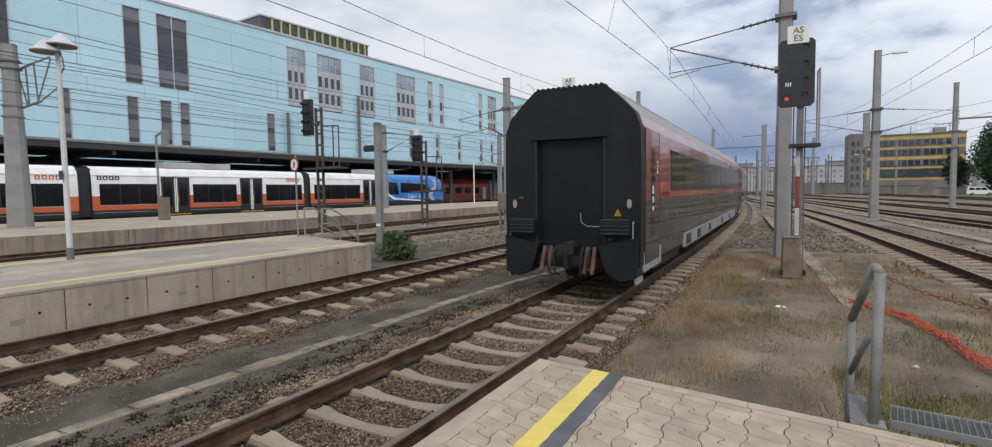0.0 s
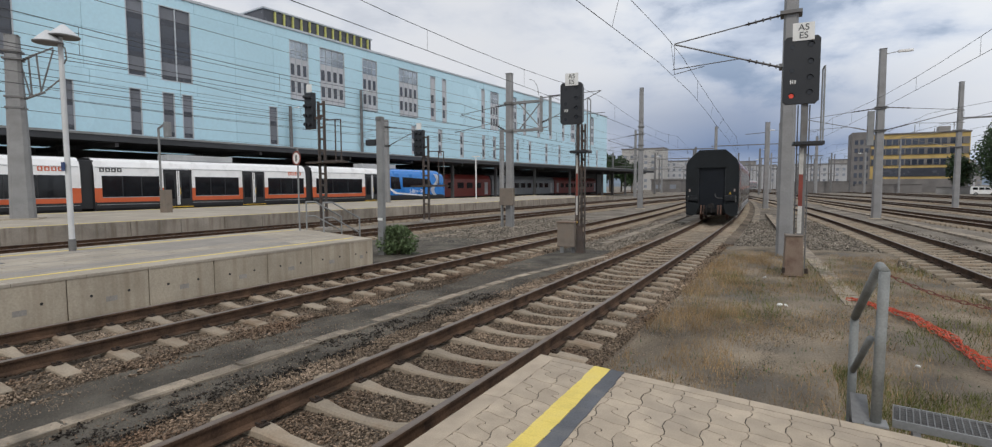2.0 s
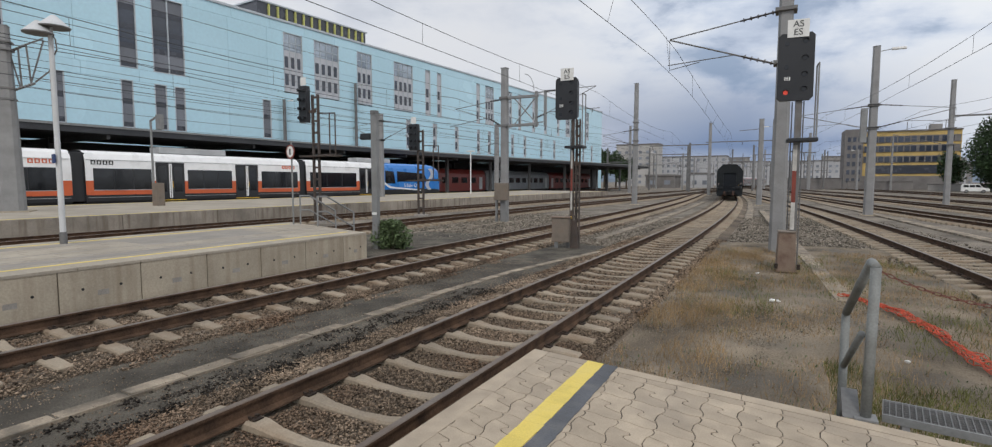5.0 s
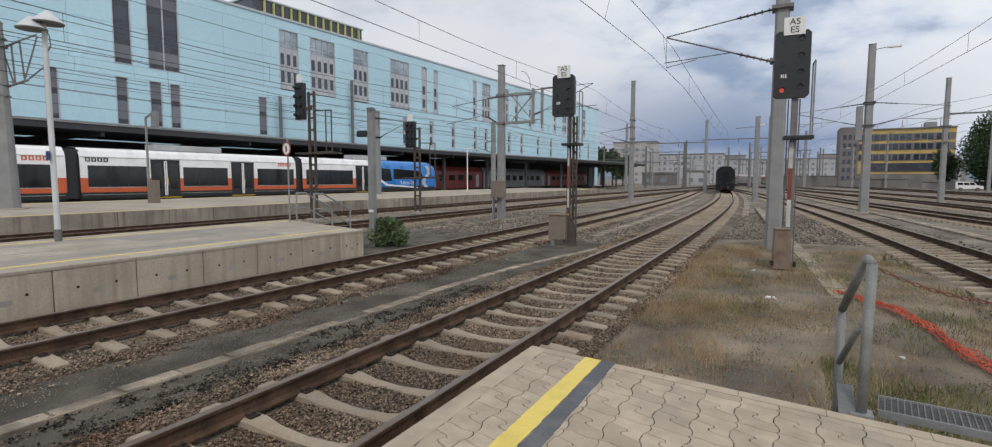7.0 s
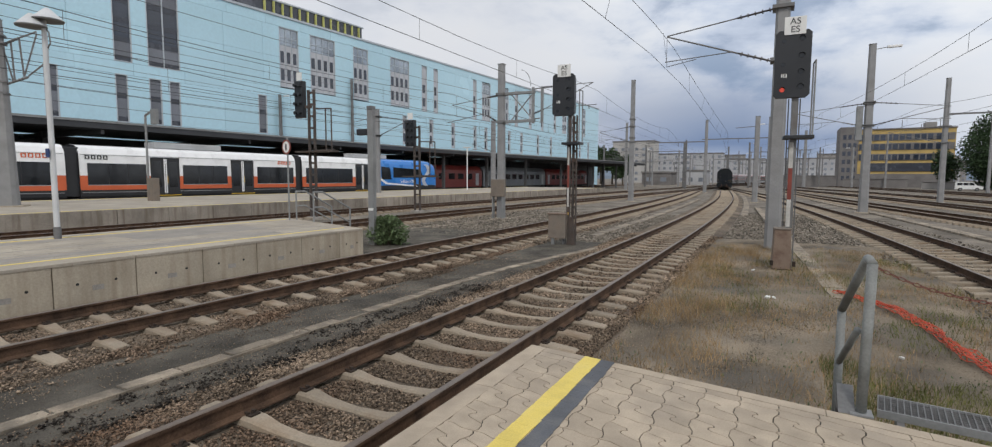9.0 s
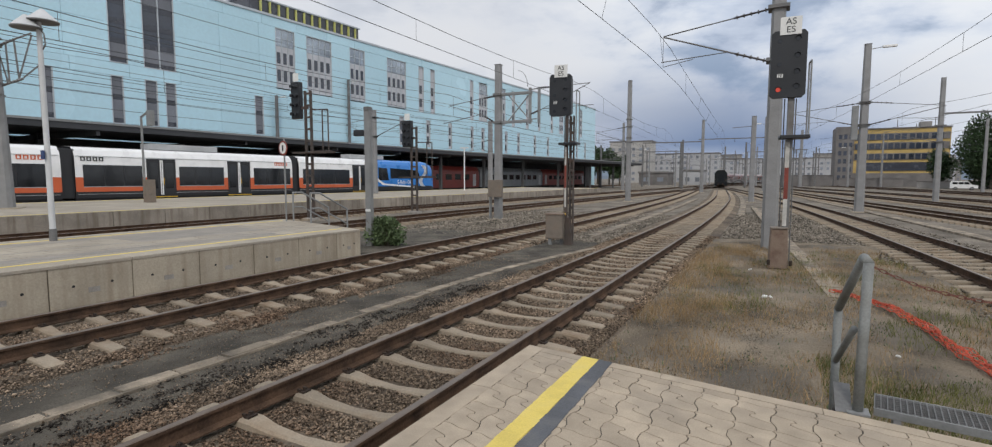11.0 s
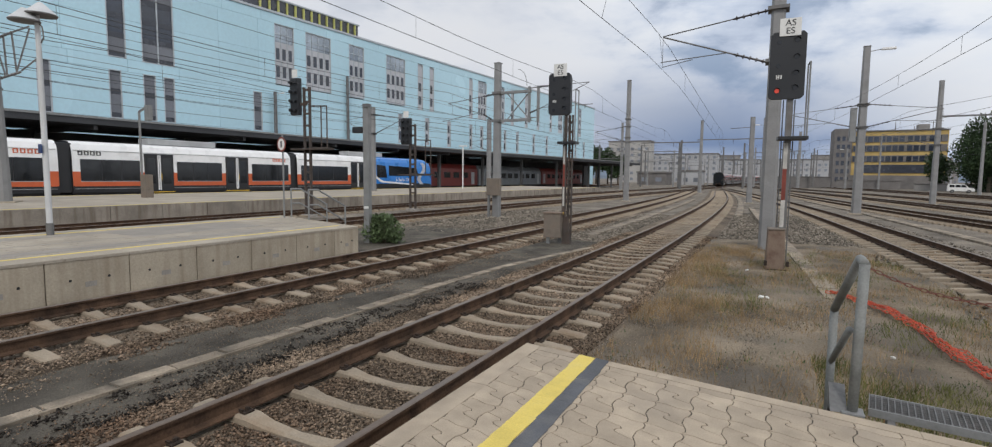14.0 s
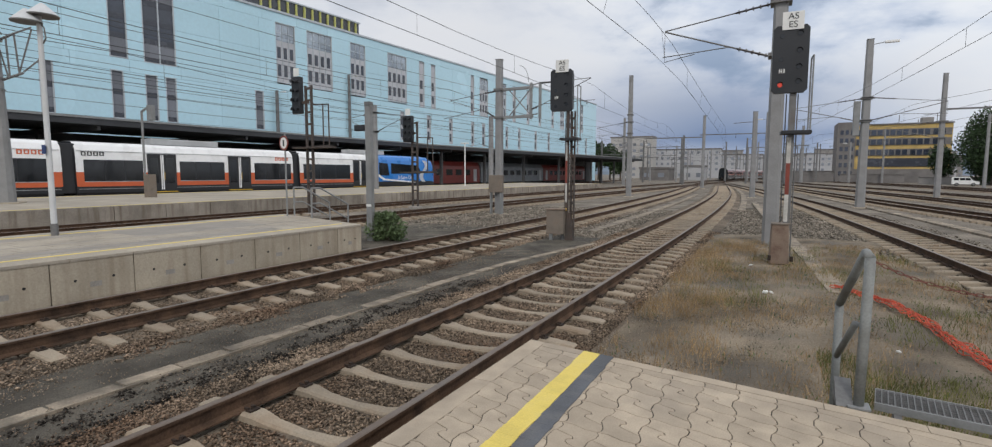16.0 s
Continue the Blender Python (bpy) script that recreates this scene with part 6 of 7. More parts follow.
def slab_row(name, label, pts, width, length, top, gap=0.02, wob=0.01):
    d = thing(name, Matrix.Identity(4), label, "cable duct", kind="structure")
    rnd = random.Random(len(label))
    line = [Vector(p) for p in pts]
    a, k = line[0].copy(), 0
    while k < len(line) - 1:
        seg = line[k + 1] - a
        if seg.length < length:
            k += 1
            continue
        u = seg.normalized()
        b = a + u * (length - gap)
        c = (a + b) / 2
        ob = part("slab", bbox(-width / 2, width / 2, -(length - gap) / 2, (length - gap) / 2, -0.2, 0, 0.008), "kerb", d)
        ob.matrix_basis = Matrix.Translation((c.x + rnd.uniform(-wob, wob), c.y, top + rnd.uniform(-wob, wob) * 0.8)) @ Matrix.Rotation(math.atan2(-u.x, u.y) + rnd.uniform(-0.02, 0.02), 4, "Z")
        a = a + u * length


slab_row("cable_duct_1", "worn concrete slabs of a cable duct between two tracks", [(-6.0, -2, 0), (-5.98, 9, 0), (-5.85, 12, 0), (-5.35, 15, 0), (-4.95, 17, 0)], 0.2, 0.62, -0.222, 0.03, 0.012)
slab_row("cable_duct_2", "pale concrete duct curving past the signal", [(1.1, 11.2, 0), (0.95, 13, 0), (0.78, 16, 0), (0.45, 20, 0), (-0.35, 29.5, 0), (-1.5, 46, 0)], 0.34, 1.0, -0.13)
slab_row("cable_duct_3", "pale concrete duct between yard tracks", [(8.2, 12, 0), (7.1, 26.2, 0), (5.3, 48, 0), (3.2, 66, 0)], 0.5, 1.0, -0.22)
slab_row("cable_duct_4", "pale concrete walkway beside the curving track", [(main_x(y) + 1.95, y, 0) for y in np.arange(36, 112, 4.0)], 0.42, 1.5, -0.22)
slab_row("cable_duct_5", "pale concrete duct between two tracks", [(-6.3, 20, 0), (-6.4, 30, 0), (second_x(45) + 2.4, 45, 0), (second_x(62) + 2.4, 62, 0)], 0.4, 1.2, -0.22)
slab_row("cable_duct_6", "thin pale kerb beside yard tracks", [(-14.2, 18.5, 0), (-13.4, 26, 0), (-12.2, 36, 0)], 0.16, 1.2, -0.24)
tagged(part("duct_edge", bbox(-5.84, -5.81, -2, 8.5, -0.4, -0.205), "kerb"), "thin pale edge strip in the walkway", "edge strip", kind="structure")

# ---- ballast stones ----


def stones(name, label, count, spot, size, material, seed):
    """Many small angular stones in one mesh."""
    rs = np.random.RandomState(seed)
    lump = np.array([(1.3, 0, 0), (-1.3, 0, 0), (0, 1.3, 0), (0, -1.3, 0), (0, 0, 1.3), (0, 0, -1.3)], float)
    sides = np.array([(0, 2, 4), (2, 1, 4), (1, 3, 4), (3, 0, 4), (2, 0, 5), (1, 2, 5), (3, 1, 5), (0, 3, 5)])
    if size < 0.022:
        lump = np.array([(-1, -1, -1), (1, -1, -1), (0, 1, -1), (0, 0, 1)], float)
        sides = np.array([(0, 2, 1), (0, 1, 3), (1, 2, 3), (2, 0, 3)])
    nv, nf = len(lump), sides.shape[1]
    pos = spot(rs, count)
    n = len(pos)
    v = (np.repeat(lump[None], n, 0) * (1 + rs.uniform(-0.45, 0.2, (n, nv, 3))) + rs.uniform(-0.4, 0.4, (n, nv, 3))) * rs.uniform(0.5, 1.35, (n, 1, 3)) * np.array((1, 1, 0.7))
    s = size * rs.uniform(0.55, 1.25, (n, 1, 1)) * rs.uniform(0.7, 1.15, (n, 1, 3)) * 0.5
    v *= s
    a, b = rs.uniform(0, 6.28, n), rs.uniform(-0.8, 0.8, n)
    ca, sa, cb, sb = np.cos(a), np.sin(a), np.cos(b), np.sin(b)
    y = v[:, :, 1] * cb[:, None] - v[:, :, 2] * sb[:, None]
    z = v[:, :, 1] * sb[:, None] + v[:, :, 2] * cb[:, None]
    x = v[:, :, 0]
    v = np.stack((x * ca[:, None] - y * sa[:, None], x * sa[:, None] + y * ca[:, None], z), 2) + pos[:, None, :]
    f = (sides[None] + (np.arange(n) * nv)[:, None, None]).reshape(-1, nf)
    me = bpy.data.meshes.new(name)
    me.vertices.add(n * nv)
    me.vertices.foreach_set("co", v.reshape(-1))
    me.loops.add(len(f) * nf)
    me.loops.foreach_set("vertex_index", f.reshape(-1).astype(np.int32))
    me.polygons.add(len(f))
    me.polygons.foreach_set("loop_start", np.arange(0, len(f) * nf, nf, dtype=np.int32))
    me.update(calc_edges=True)
    me.materials.append(M[material])
    tagged(new(name, me), label, "gravel", kind="stuff")


def bed(fx, y0, y1, half_l, half_r, phase, z=-0.228):
    fxs = np.vectorize(fx)

    def spot(rs, n):
        y = rs.uniform(y0, y1, n)
        d = rs.uniform(-half_l, half_r, n)
        k = (y - phase) / 0.65
        k = np.abs(k - np.round(k)) * 0.65
        keep = (k > 0.105) | (np.abs(d) > 1.31)
        keep &= ~((np.abs(np.abs(d) - 0.7535) < 0.1))
        y, d = y[keep], d[keep]
        out = np.maximum(0, np.abs(d) - 1.35)
        zz = z + rs.uniform(-0.025, 0.02, len(y)) - out * 0.1
        return np.stack((fxs(y) + d, y, zz), 1)
    return spot


def patch(f_in, x0, x1, y0, y1, z):
    def spot(rs, n):
        x, y = rs.uniform(x0, x1, n), rs.uniform(y0, y1, n)
        keep = np.array([f_in(a, b) for a, b in zip(x, y)])
        x, y = x[keep], y[keep]
        return np.stack((x, y, z + rs.uniform(-0.02, 0.02, len(x))), 1)
    return spot


stones("ballast", "brown-grey track ballast stones", 95000, bed(main_x, 1.5, 8.5, 1.85, 1.5, 3.73), 0.029, "stone", 1)
stones("ballast", "brown-grey track ballast stones", 52000, bed(main_x, 8.5, 22, 1.85, 1.7, 3.73), 0.038, "stone", 2)
stones("ballast", "brown-grey track ballast stones", 66000, bed(second_x, 1.8, 14, 1.6, 1.55, 5.62), 0.031, "stone", 3)
stones("ballast", "brown-grey track ballast stones", 9000, bed(second_x, 14, 28, 1.6, 1.7, 5.62), 0.06, "stone", 4)
stones("gravel", "pale grey gravel between the tracks", 16000, patch(lambda x, y: x < second_x(y) - 1.6 and x > -15.5, -15.6, -9.5, 17.5, 34, -0.27), 0.085, "stone_grey", 5)
stones("gravel", "pale grey gravel beside the curving track", 15000, patch(lambda x, y: x > main_x(y) + 1.7 and x < east1_x(y) - 1.3, -2.4, 3.6, 18.5, 38, -0.27), 0.085, "stone_grey", 6)
stones("gravel", "pale grey gravel between two tracks", 8000, patch(lambda x, y: second_x(y) + 1.6 < x < main_x(y) - 1.8, -7.4, -5.2, 17.5, 34, -0.27), 0.08, "stone_grey", 7)
stones("gravel", "pale grey gravel beside a yard track", 9000, patch(lambda x, y: abs(x - east1_x(y)) < 2.1 and abs(abs(x - east1_x(y)) - 0.75) > 0.1, 0, 7.4, 10, 36, -0.25), 0.07, "stone_grey", 8)
stones("gravel", "scattered dark crumbs on the walkway", 9000, patch(lambda x, y: -7.1 < x < -5.2 and noise.noise(Vector((x * 1.1, y * 0.5, 3))) > -0.1, -7.1, -5.2, 1.5, 12, -0.235), 0.02, "stone", 9)
stones("gravel", "black oil-soaked stones strewn beside the track", 9000, patch(lambda x, y: abs(x + 5.42) < 0.45 * (0.75 + 0.7 * noise.noise(Vector((x * 2.0, y * 0.9, 2)))) and noise.noise(Vector((x * 4.5, y * 3.6, 6))) + 0.4 * noise.noise(Vector((x * 19, y * 19, 1))) > 0.0, -5.8, -4.85, 1.9, 9.5, -0.232), 0.031, "stone_black", 14)
stones("gravel", "brown and grey stones at the walkway edge", 9000, patch(lambda x, y: noise.noise(Vector((x * 2.2, y * 1.2, 8))) > 0.0, -7.35, -6.75, 1.6, 13, -0.226), 0.034, "stone", 15)
stones("gravel", "fine grit on the dark walkway", 22000, patch(lambda x, y: second_x(y) + 1.45 < x < main_x(y) - 1.6 and noise.noise(Vector((x * 1.3, y * 0.6, 9))) > -0.25, -7.3, -5.0, 1.6, 14, -0.238), 0.016, "stone", 12)
stones("gravel", "grey grit where the verge is bare", 26000, patch(lambda x, y: main_x(y) + 1.6 < x < 1.4 and noise.noise(Vector((x * 0.8, y * 0.5, 5))) < 0.1, -1.9, 1.4, 4.3, 12, -0.154), 0.018, "stone_grey", 13)
stones("gravel", "small stones strewn over the verge", 14000, patch(lambda x, y: main_x(y) + 1.6 < x < 3.4 and noise.noise(Vector((x * 0.7, y * 0.45, 1))) > -0.05, -1.9, 3.4, 4.3, 18, -0.152), 0.016, "stone", 10)

# ---- grass and bushes ----
M["grass_dry"] = mat("dry_grass", (0.305, 0.21, 0.112), 0.8, var=0.2, scale=2, fine=30, bump=0.0, island=0.35, spec=0.2)
M["grass_green"] = mat("short_green_grass", (0.1, 0.12, 0.035), 0.8, var=0.2, scale=2, fine=30, bump=0.0, island=0.4, tint=(0.15, 0.15, 0.05), spec=0.2)
M["leaf_dark"] = mat("dark_green_leaf", (0.035, 0.062, 0.025), 0.6, var=0.2, scale=0.6, fine=8, bump=0.0, island=0.5, spec=0.3)
M["leaf_bush"] = mat("bush_leaf", (0.095, 0.135, 0.06), 0.6, var=0.2, scale=2, fine=20, bump=0.0, island=0.45, spec=0.3)
M["bark"] = mat("grey_brown_bark", (0.1, 0.08, 0.06), 0.95, var=0.25, scale=3, fine=20, bump=0.6)


def blades(name, label, count, spot, h0, h1, w, material, seed, z=-0.15):
    rs = np.random.RandomState(seed)
    p = spot(rs, count)
    n = len(p)
    h = rs.uniform(h0, h1, n)
    a = rs.uniform(0, 6.28, n)
    lean = rs.uniform(0.1, 0.7, n) * h
    b = rs.uniform(0, 6.28, n)
    dx, dy = np.cos(a) * w, np.sin(a) * w
    v = np.zeros((n, 3, 3))
    v[:, 0] = p; v[:, 1] = p; v[:, 2] = p
    v[:, 0, 0] -= dx; v[:, 0, 1] -= dy; v[:, 1, 0] += dx; v[:, 1, 1] += dy
    v[:, 2, 0] += np.cos(b) * lean; v[:, 2, 1] += np.sin(b) * lean; v[:, 2, 2] += h
    me = bpy.data.meshes.new(name)
    me.vertices.add(n * 3)
    me.vertices.foreach_set("co", v.reshape(-1))
    me.loops.add(n * 3)
    me.loops.foreach_set("vertex_index", np.arange(n * 3, dtype=np.int32))
    me.polygons.add(n)
    me.polygons.foreach_set("loop_start", np.arange(0, n * 3, 3, dtype=np.int32))
    me.update(calc_edges=True)
    me.materials.append(M[material])
    tagged(new(name, me), label, "grass", kind="stuff")


def verge(x, y):
    return main_x(y) + 1.65 < x < 3.6 - 0.06 * (y - 5) and y > end_y(x) + 0.05


def clump(x, y, s, t):
    """Patchiness of the growth: broad drifts, small tufts and a ragged edge."""
    return noise.noise(Vector((x * s, y * s * 0.8, t))) + 0.55 * noise.noise(Vector((x * s * 4.1, y * s * 3.3, t + 7))) + 0.25 * math.sin(91.7 * x + 57.3 * y)


blades("grass", "tall dry grass along the track", 12000, patch(lambda x, y: verge(x, y) and x < -0.6 + 0.35 * math.sin(y * 1.3) and clump(x, y, 0.9, 2) > 0.05 and y > 6.5, -2, -0.4, 5.5, 17.5, -0.16), 0.08, 0.3, 0.003, "grass_dry", 21)
blades("grass", "thin dry grass on the verge", 40000, patch(lambda x, y: verge(x, y) and clump(x, y, 0.75, 5) > 0.0, -1.9, 3.4, 4.2, 19, -0.16), 0.03, 0.14, 0.0034, "grass_dry", 22)
blades("grass", "short green grass at the platform end", 52000, patch(lambda x, y: verge(x, y) and ((y < end_y(x) + 0.9 + 0.5 * clump(x, y, 1.2, 3) and x < 0.4) or (x > 0.5 and y < 6.9 + clump(x, y, 0.8, 4))) and clump(x, y, 1.5, 6) > -0.25, -1.8, 3.2, 3.6, 7.4, -0.16), 0.03, 0.1, 0.0034, "grass_green", 23)
blades("grass", "low dark weeds scattered over the verge", 9000, patch(lambda x, y: verge(x, y) and clump(x, y, 1.9, 12) > 0.3, -1.8, 3.3, 3.6, 14, -0.16), 0.015, 0.05, 0.009, "leaf_bush", 25)
blades("grass", "green grass tufts round the signal foot", 24000, patch(lambda x, y: verge(x, y) and clump(x, y, 0.8, 8) > 0.25, -1.6, 3.2, 8, 18, -0.16), 0.03, 0.16, 0.004, "grass_green", 24)


def leaves(name, centre, radii, count, size, material, parent, seed, lumps=9, label=""):
    """A crown of leaf clumps: small crossed leaves gathered on uneven lobes."""
    rs = np.random.RandomState(seed)
    c = np.array(centre)
    lob = rs.normal(size=(lumps, 3)); lob /= np.linalg.norm(lob, axis=1)[:, None]
    lob = lob * rs.uniform(0.25, 0.75, (lumps, 1))
    rad = rs.uniform(0.3, 0.55, lumps)
    k = rs.randint(0, lumps, count)
    d = rs.normal(size=(count, 3)); d /= np.linalg.norm(d, axis=1)[:, None]
    p = (lob[k] + d * (rad[k] * rs.uniform(0.55, 1.08, count))[:, None]) * np.array(radii) + c
    u = rs.normal(size=(count, 3)); u /= np.linalg.norm(u, axis=1)[:, None]
    w = np.cross(u, rs.normal(size=(count, 3))); w /= np.linalg.norm(w, axis=1)[:, None]
    s = size * rs.uniform(0.5, 1.3, (count, 1))
    v = np.stack((p - u * s, p + w * s * 0.45, p + u * s, p - w * s * 0.45), 1)
    me = bpy.data.meshes.new(name)
    me.vertices.add(count * 4)
    me.vertices.foreach_set("co", v.reshape(-1))
    me.loops.add(count * 4)
    me.loops.foreach_set("vertex_index", np.arange(count * 4, dtype=np.int32))
    me.polygons.add(count)
    me.polygons.foreach_set("loop_start", np.arange(0, count * 4, 4, dtype=np.int32))
    me.update(calc_edges=True)
    me.materials.append(M[material])
    ob = new(name, me)
    ob.parent = parent
    return ob


def tree(x, y, h, radii, seed, count=7000, size=0.4, z0=-0.3, label="broad dark green tree"):
    t = thing("tree", pose(x, y, z0), label, "tree", "trees")
    bm = bmesh.new()
    tube(bm, (0, 0, 0), (0, 0, h * 0.55), h * 0.028, h * 0.016, n=10)
    rnd = random.Random(seed)
    for k in range(7):
        a = rnd.uniform(0, 6.28)
        z = h * rnd.uniform(0.28, 0.5)
        tube(bm, (0, 0, z), (math.cos(a) * radii[0] * 0.6, math.sin(a) * radii[1] * 0.6, z + h * rnd.uniform(0.12, 0.3)), h * 0.011, h * 0.004, n=6)
    part("trunk", bm, "bark", t)
    leaves("crown", (0, 0, h - radii[2]), radii, count, size, "leaf_dark", t, seed, 14)
    return t


tree(42.5, 156, 17.0, (7.8, 6, 8.2), 1, 22000, 0.32)
tree(50, 152, 17.5, (7.5, 6, 8.4), 2, 18000, 0.32)
tree(35.5, 165, 11, (3.5, 3, 5), 3, 4000, 0.35)
for i, (x, y, h) in enumerate(((-62, 205, 15), (-56, 200, 13.5), (-51, 196, 12), (-67, 215, 14))):
    tree(x, y, h, (4.6, 4, 5.2), 10 + i, 3500, 0.5, -0.3, "dark green tree beyond the platform roof")


def build_bush():
    b = thing("bush", pose(-11.35, 14.0, -0.26), "leafy green bush at the platform end", "bush")
    bm = bmesh.new()
    rnd = random.Random(7)
    for k in range(26):
        a, r = rnd.uniform(0, 6.28), rnd.uniform(0.1, 0.75)
        tube(bm, (math.cos(a) * r * 0.3, math.sin(a) * r * 0.3, 0), (math.cos(a) * r, math.sin(a) * r, rnd.uniform(0.4, 1.05)), 0.008, 0.004, n=5)
    part("stems", bm, "bark", b)
    leaves("foliage", (0, 0, 0.5), (0.95, 0.7, 0.62), 4200, 0.065, "leaf_bush", b, 77, 16)


build_bush()

# ---- the yellow building, van and sheds beyond the yard ----
M["ochre"] = mat("yellow_ochre_render", (0.5, 0.355, 0.13), 0.85, var=0.1, scale=0.4, fine=10, bump=0.1, stain=(0.25, 0.2, 0.11), stain_amt=0.4, stain_scale=0.3)
M["drab"] = mat("weathered_grey_render", (0.17, 0.16, 0.155), 0.9, var=0.14, scale=0.4, fine=10, bump=0.15)
M["shed"] = mat("pale_shed_wall", (0.26, 0.25, 0.24), 0.9, var=0.12, scale=0.4, fine=10, bump=0.1)
M["far_white"] = mat("distant_pale_wall", (0.4, 0.405, 0.42), 0.9, var=0.08, scale=0.1, fine=3, bump=0.05)


def build_ochre():
    m = pose(15.5, 190, -0.3)
    b = thing("yellow_building", m, "four-storey yellow and grey office block with window bands", "office building")
    W, H = 27.0, 16.6
    part("wall", bbox(4.6, W, 0.3, 14, 0, H), "ochre", b)
    part("roof", bbox(4.4, W + 0.2, 0.0, 14.2, H, H + 0.35, 0.03), "drab", b)
    part("stair_tower", bbox(0, 4.6, -0.4, 12, 0, H + 1.0), "drab", b, "grey stair tower with small windows")
    part("ground_floor", bbox(4.6, W, 0.1, 0.32, 0, 3.9), "drab", b)
    for k, z in enumerate((4.6, 7.9, 10.9, 13.6)):
        if k == 0:
            # the shade over this row is put in as a dark sheet
            part("dark_band", bbox(6.0, W - 3, 0.1, 0.4, z, z + 2.4), "band_dark", b, "window band with its shade painted as one dark sheet")
            continue
        part("window_band", bbox(4.8, W - 0.2, 0.12, 0.31, z - 0.15, z + 1.75), "drab", b)
        x = 5.0
        while x < W - 1.3:
            wdw = part("window", bbox(x, x + 1.15, 0.02, 0.15, z, z + 1.55, 0.02), "office_pane", b)
            x += 1.5 if int(x) % 5 else 1.9
    for k in range(6):
        for j in range(3):
            part("window", bbox(0.7 + j * 1.3, 1.5 + j * 1.3, -0.45, -0.3, 2 + k * 2.4, 3.3 + k * 2.4, 0.02), "office_pane", b)
    for x, h in ((7, 2.2), (15.5, 3.0), (20, 1.6), (24.3, 3.2)):
        part("roof_mast", tubes([((x, 5, H + 0.3), (x, 5, H + h))], 0.09, 6), "galv_dark", b)
    part("plant_box", bbox(20.6, 23.2, 3, 6, H + 0.3, H + 2.0, 0.05), "shed", b)


build_ochre()
for nm, x0, x1, y0, y1, h, mt, lab in (("boundary_wall", 15.5, 30, 176, 176.4, 2.3, "drab", "long low grey wall before the yellow building"), ("shed", 41.5, 47, 128, 134, 4.0, "drab", "small grey hut under trees"), ("boundary_wall", -2, 14.5, 182, 182.4, 3.2, "drab", "grey boundary wall beyond the yard"), ("boundary_wall", 30, 70, 160, 160.4, 1.6, "shed", "low pale wall behind a parked van")):
    b = thing(nm, pose(0, 0, -0.3), lab, "wall" if "wall" in nm else "shed")
    part("body", bbox(x0, x1, y0, y1, 0, h, 0.03), mt, b)
    part("coping", bbox(x0 - 0.1, x1 + 0.1, y0 - 0.15, y1 + 0.15, h, h + 0.18, 0.03), "drab", b)
    x = x0 + 1.2
    while nm == "shed" and x < x1 - 1.5:
        part("window", bbox(x, x + 1.1, y0 - 0.03, y0 + 0.02, 1.0, 2.1, 0.01), "office_pane", b)
        x += 2.4


def build_van():
    v = thing("van", pose(32.2, 142.5, -0.3, 0, 0, -8), "white compact van parked beside the yard", "van")
    prof = [(0, 0.35), (4.3, 0.35), (4.35, 0.75), (4.2, 0.95), (3.35, 1.1), (2.75, 1.78), (0.25, 1.85), (0.02, 1.5)]
    part("body", prism(prof, -0.85, 0.85, "y"), "white", v)
    for x0, x1 in ((0.3, 1.1), (1.25, 2.05), (2.15, 2.75)):
        part("side_window", prism([(x0, 1.15), (x1 + (0.35 if x0 > 2 else 0), 1.15), (x1, 1.65), (x0, 1.65)], -0.87, -0.84, "y"), "pane", v)
    for x in (0.8, 3.4):
        for s in (-1, 1):
            bm = bmesh.new()
            tube(bm, (x, s * 0.7, 0.33), (x, s * 0.88, 0.33), 0.33, n=18)
            w = part("wheel", bm, "black_matt", v)
            bm = bmesh.new()
            tube(bm, (x, s * 0.86, 0.33), (x, s * 0.89, 0.33), 0.2, n=14)
            part("rim", bm, "galv", w)
    part("bumper", bbox(4.2, 4.42, -0.8, 0.8, 0.35, 0.65, 0.05), "black_matt", v)


build_van()

# ---- the town and the hills far beyond ----
# the blue of distance haze is painted into the hill colour
M["hill"] = mat("haze_tinted_wooded_hill", (0.13, 0.17, 0.22), 0.95, var=0.12, scale=0.004, fine=0.02, bump=0.0)


# cream render greyed in its base colour to stand for haze
M["far_cream"] = mat("hazed_cream_wall", (0.4, 0.39, 0.375), 0.9, var=0.08, scale=0.1, fine=3, bump=0.05)
# distance haze and sky reflection are put into this lighter pane colour
M["far_pane"] = mat("hazed_window", (0.2, 0.22, 0.255), 0.35, var=0.1, scale=0.2, fine=3, bump=0.0, each=0.25)


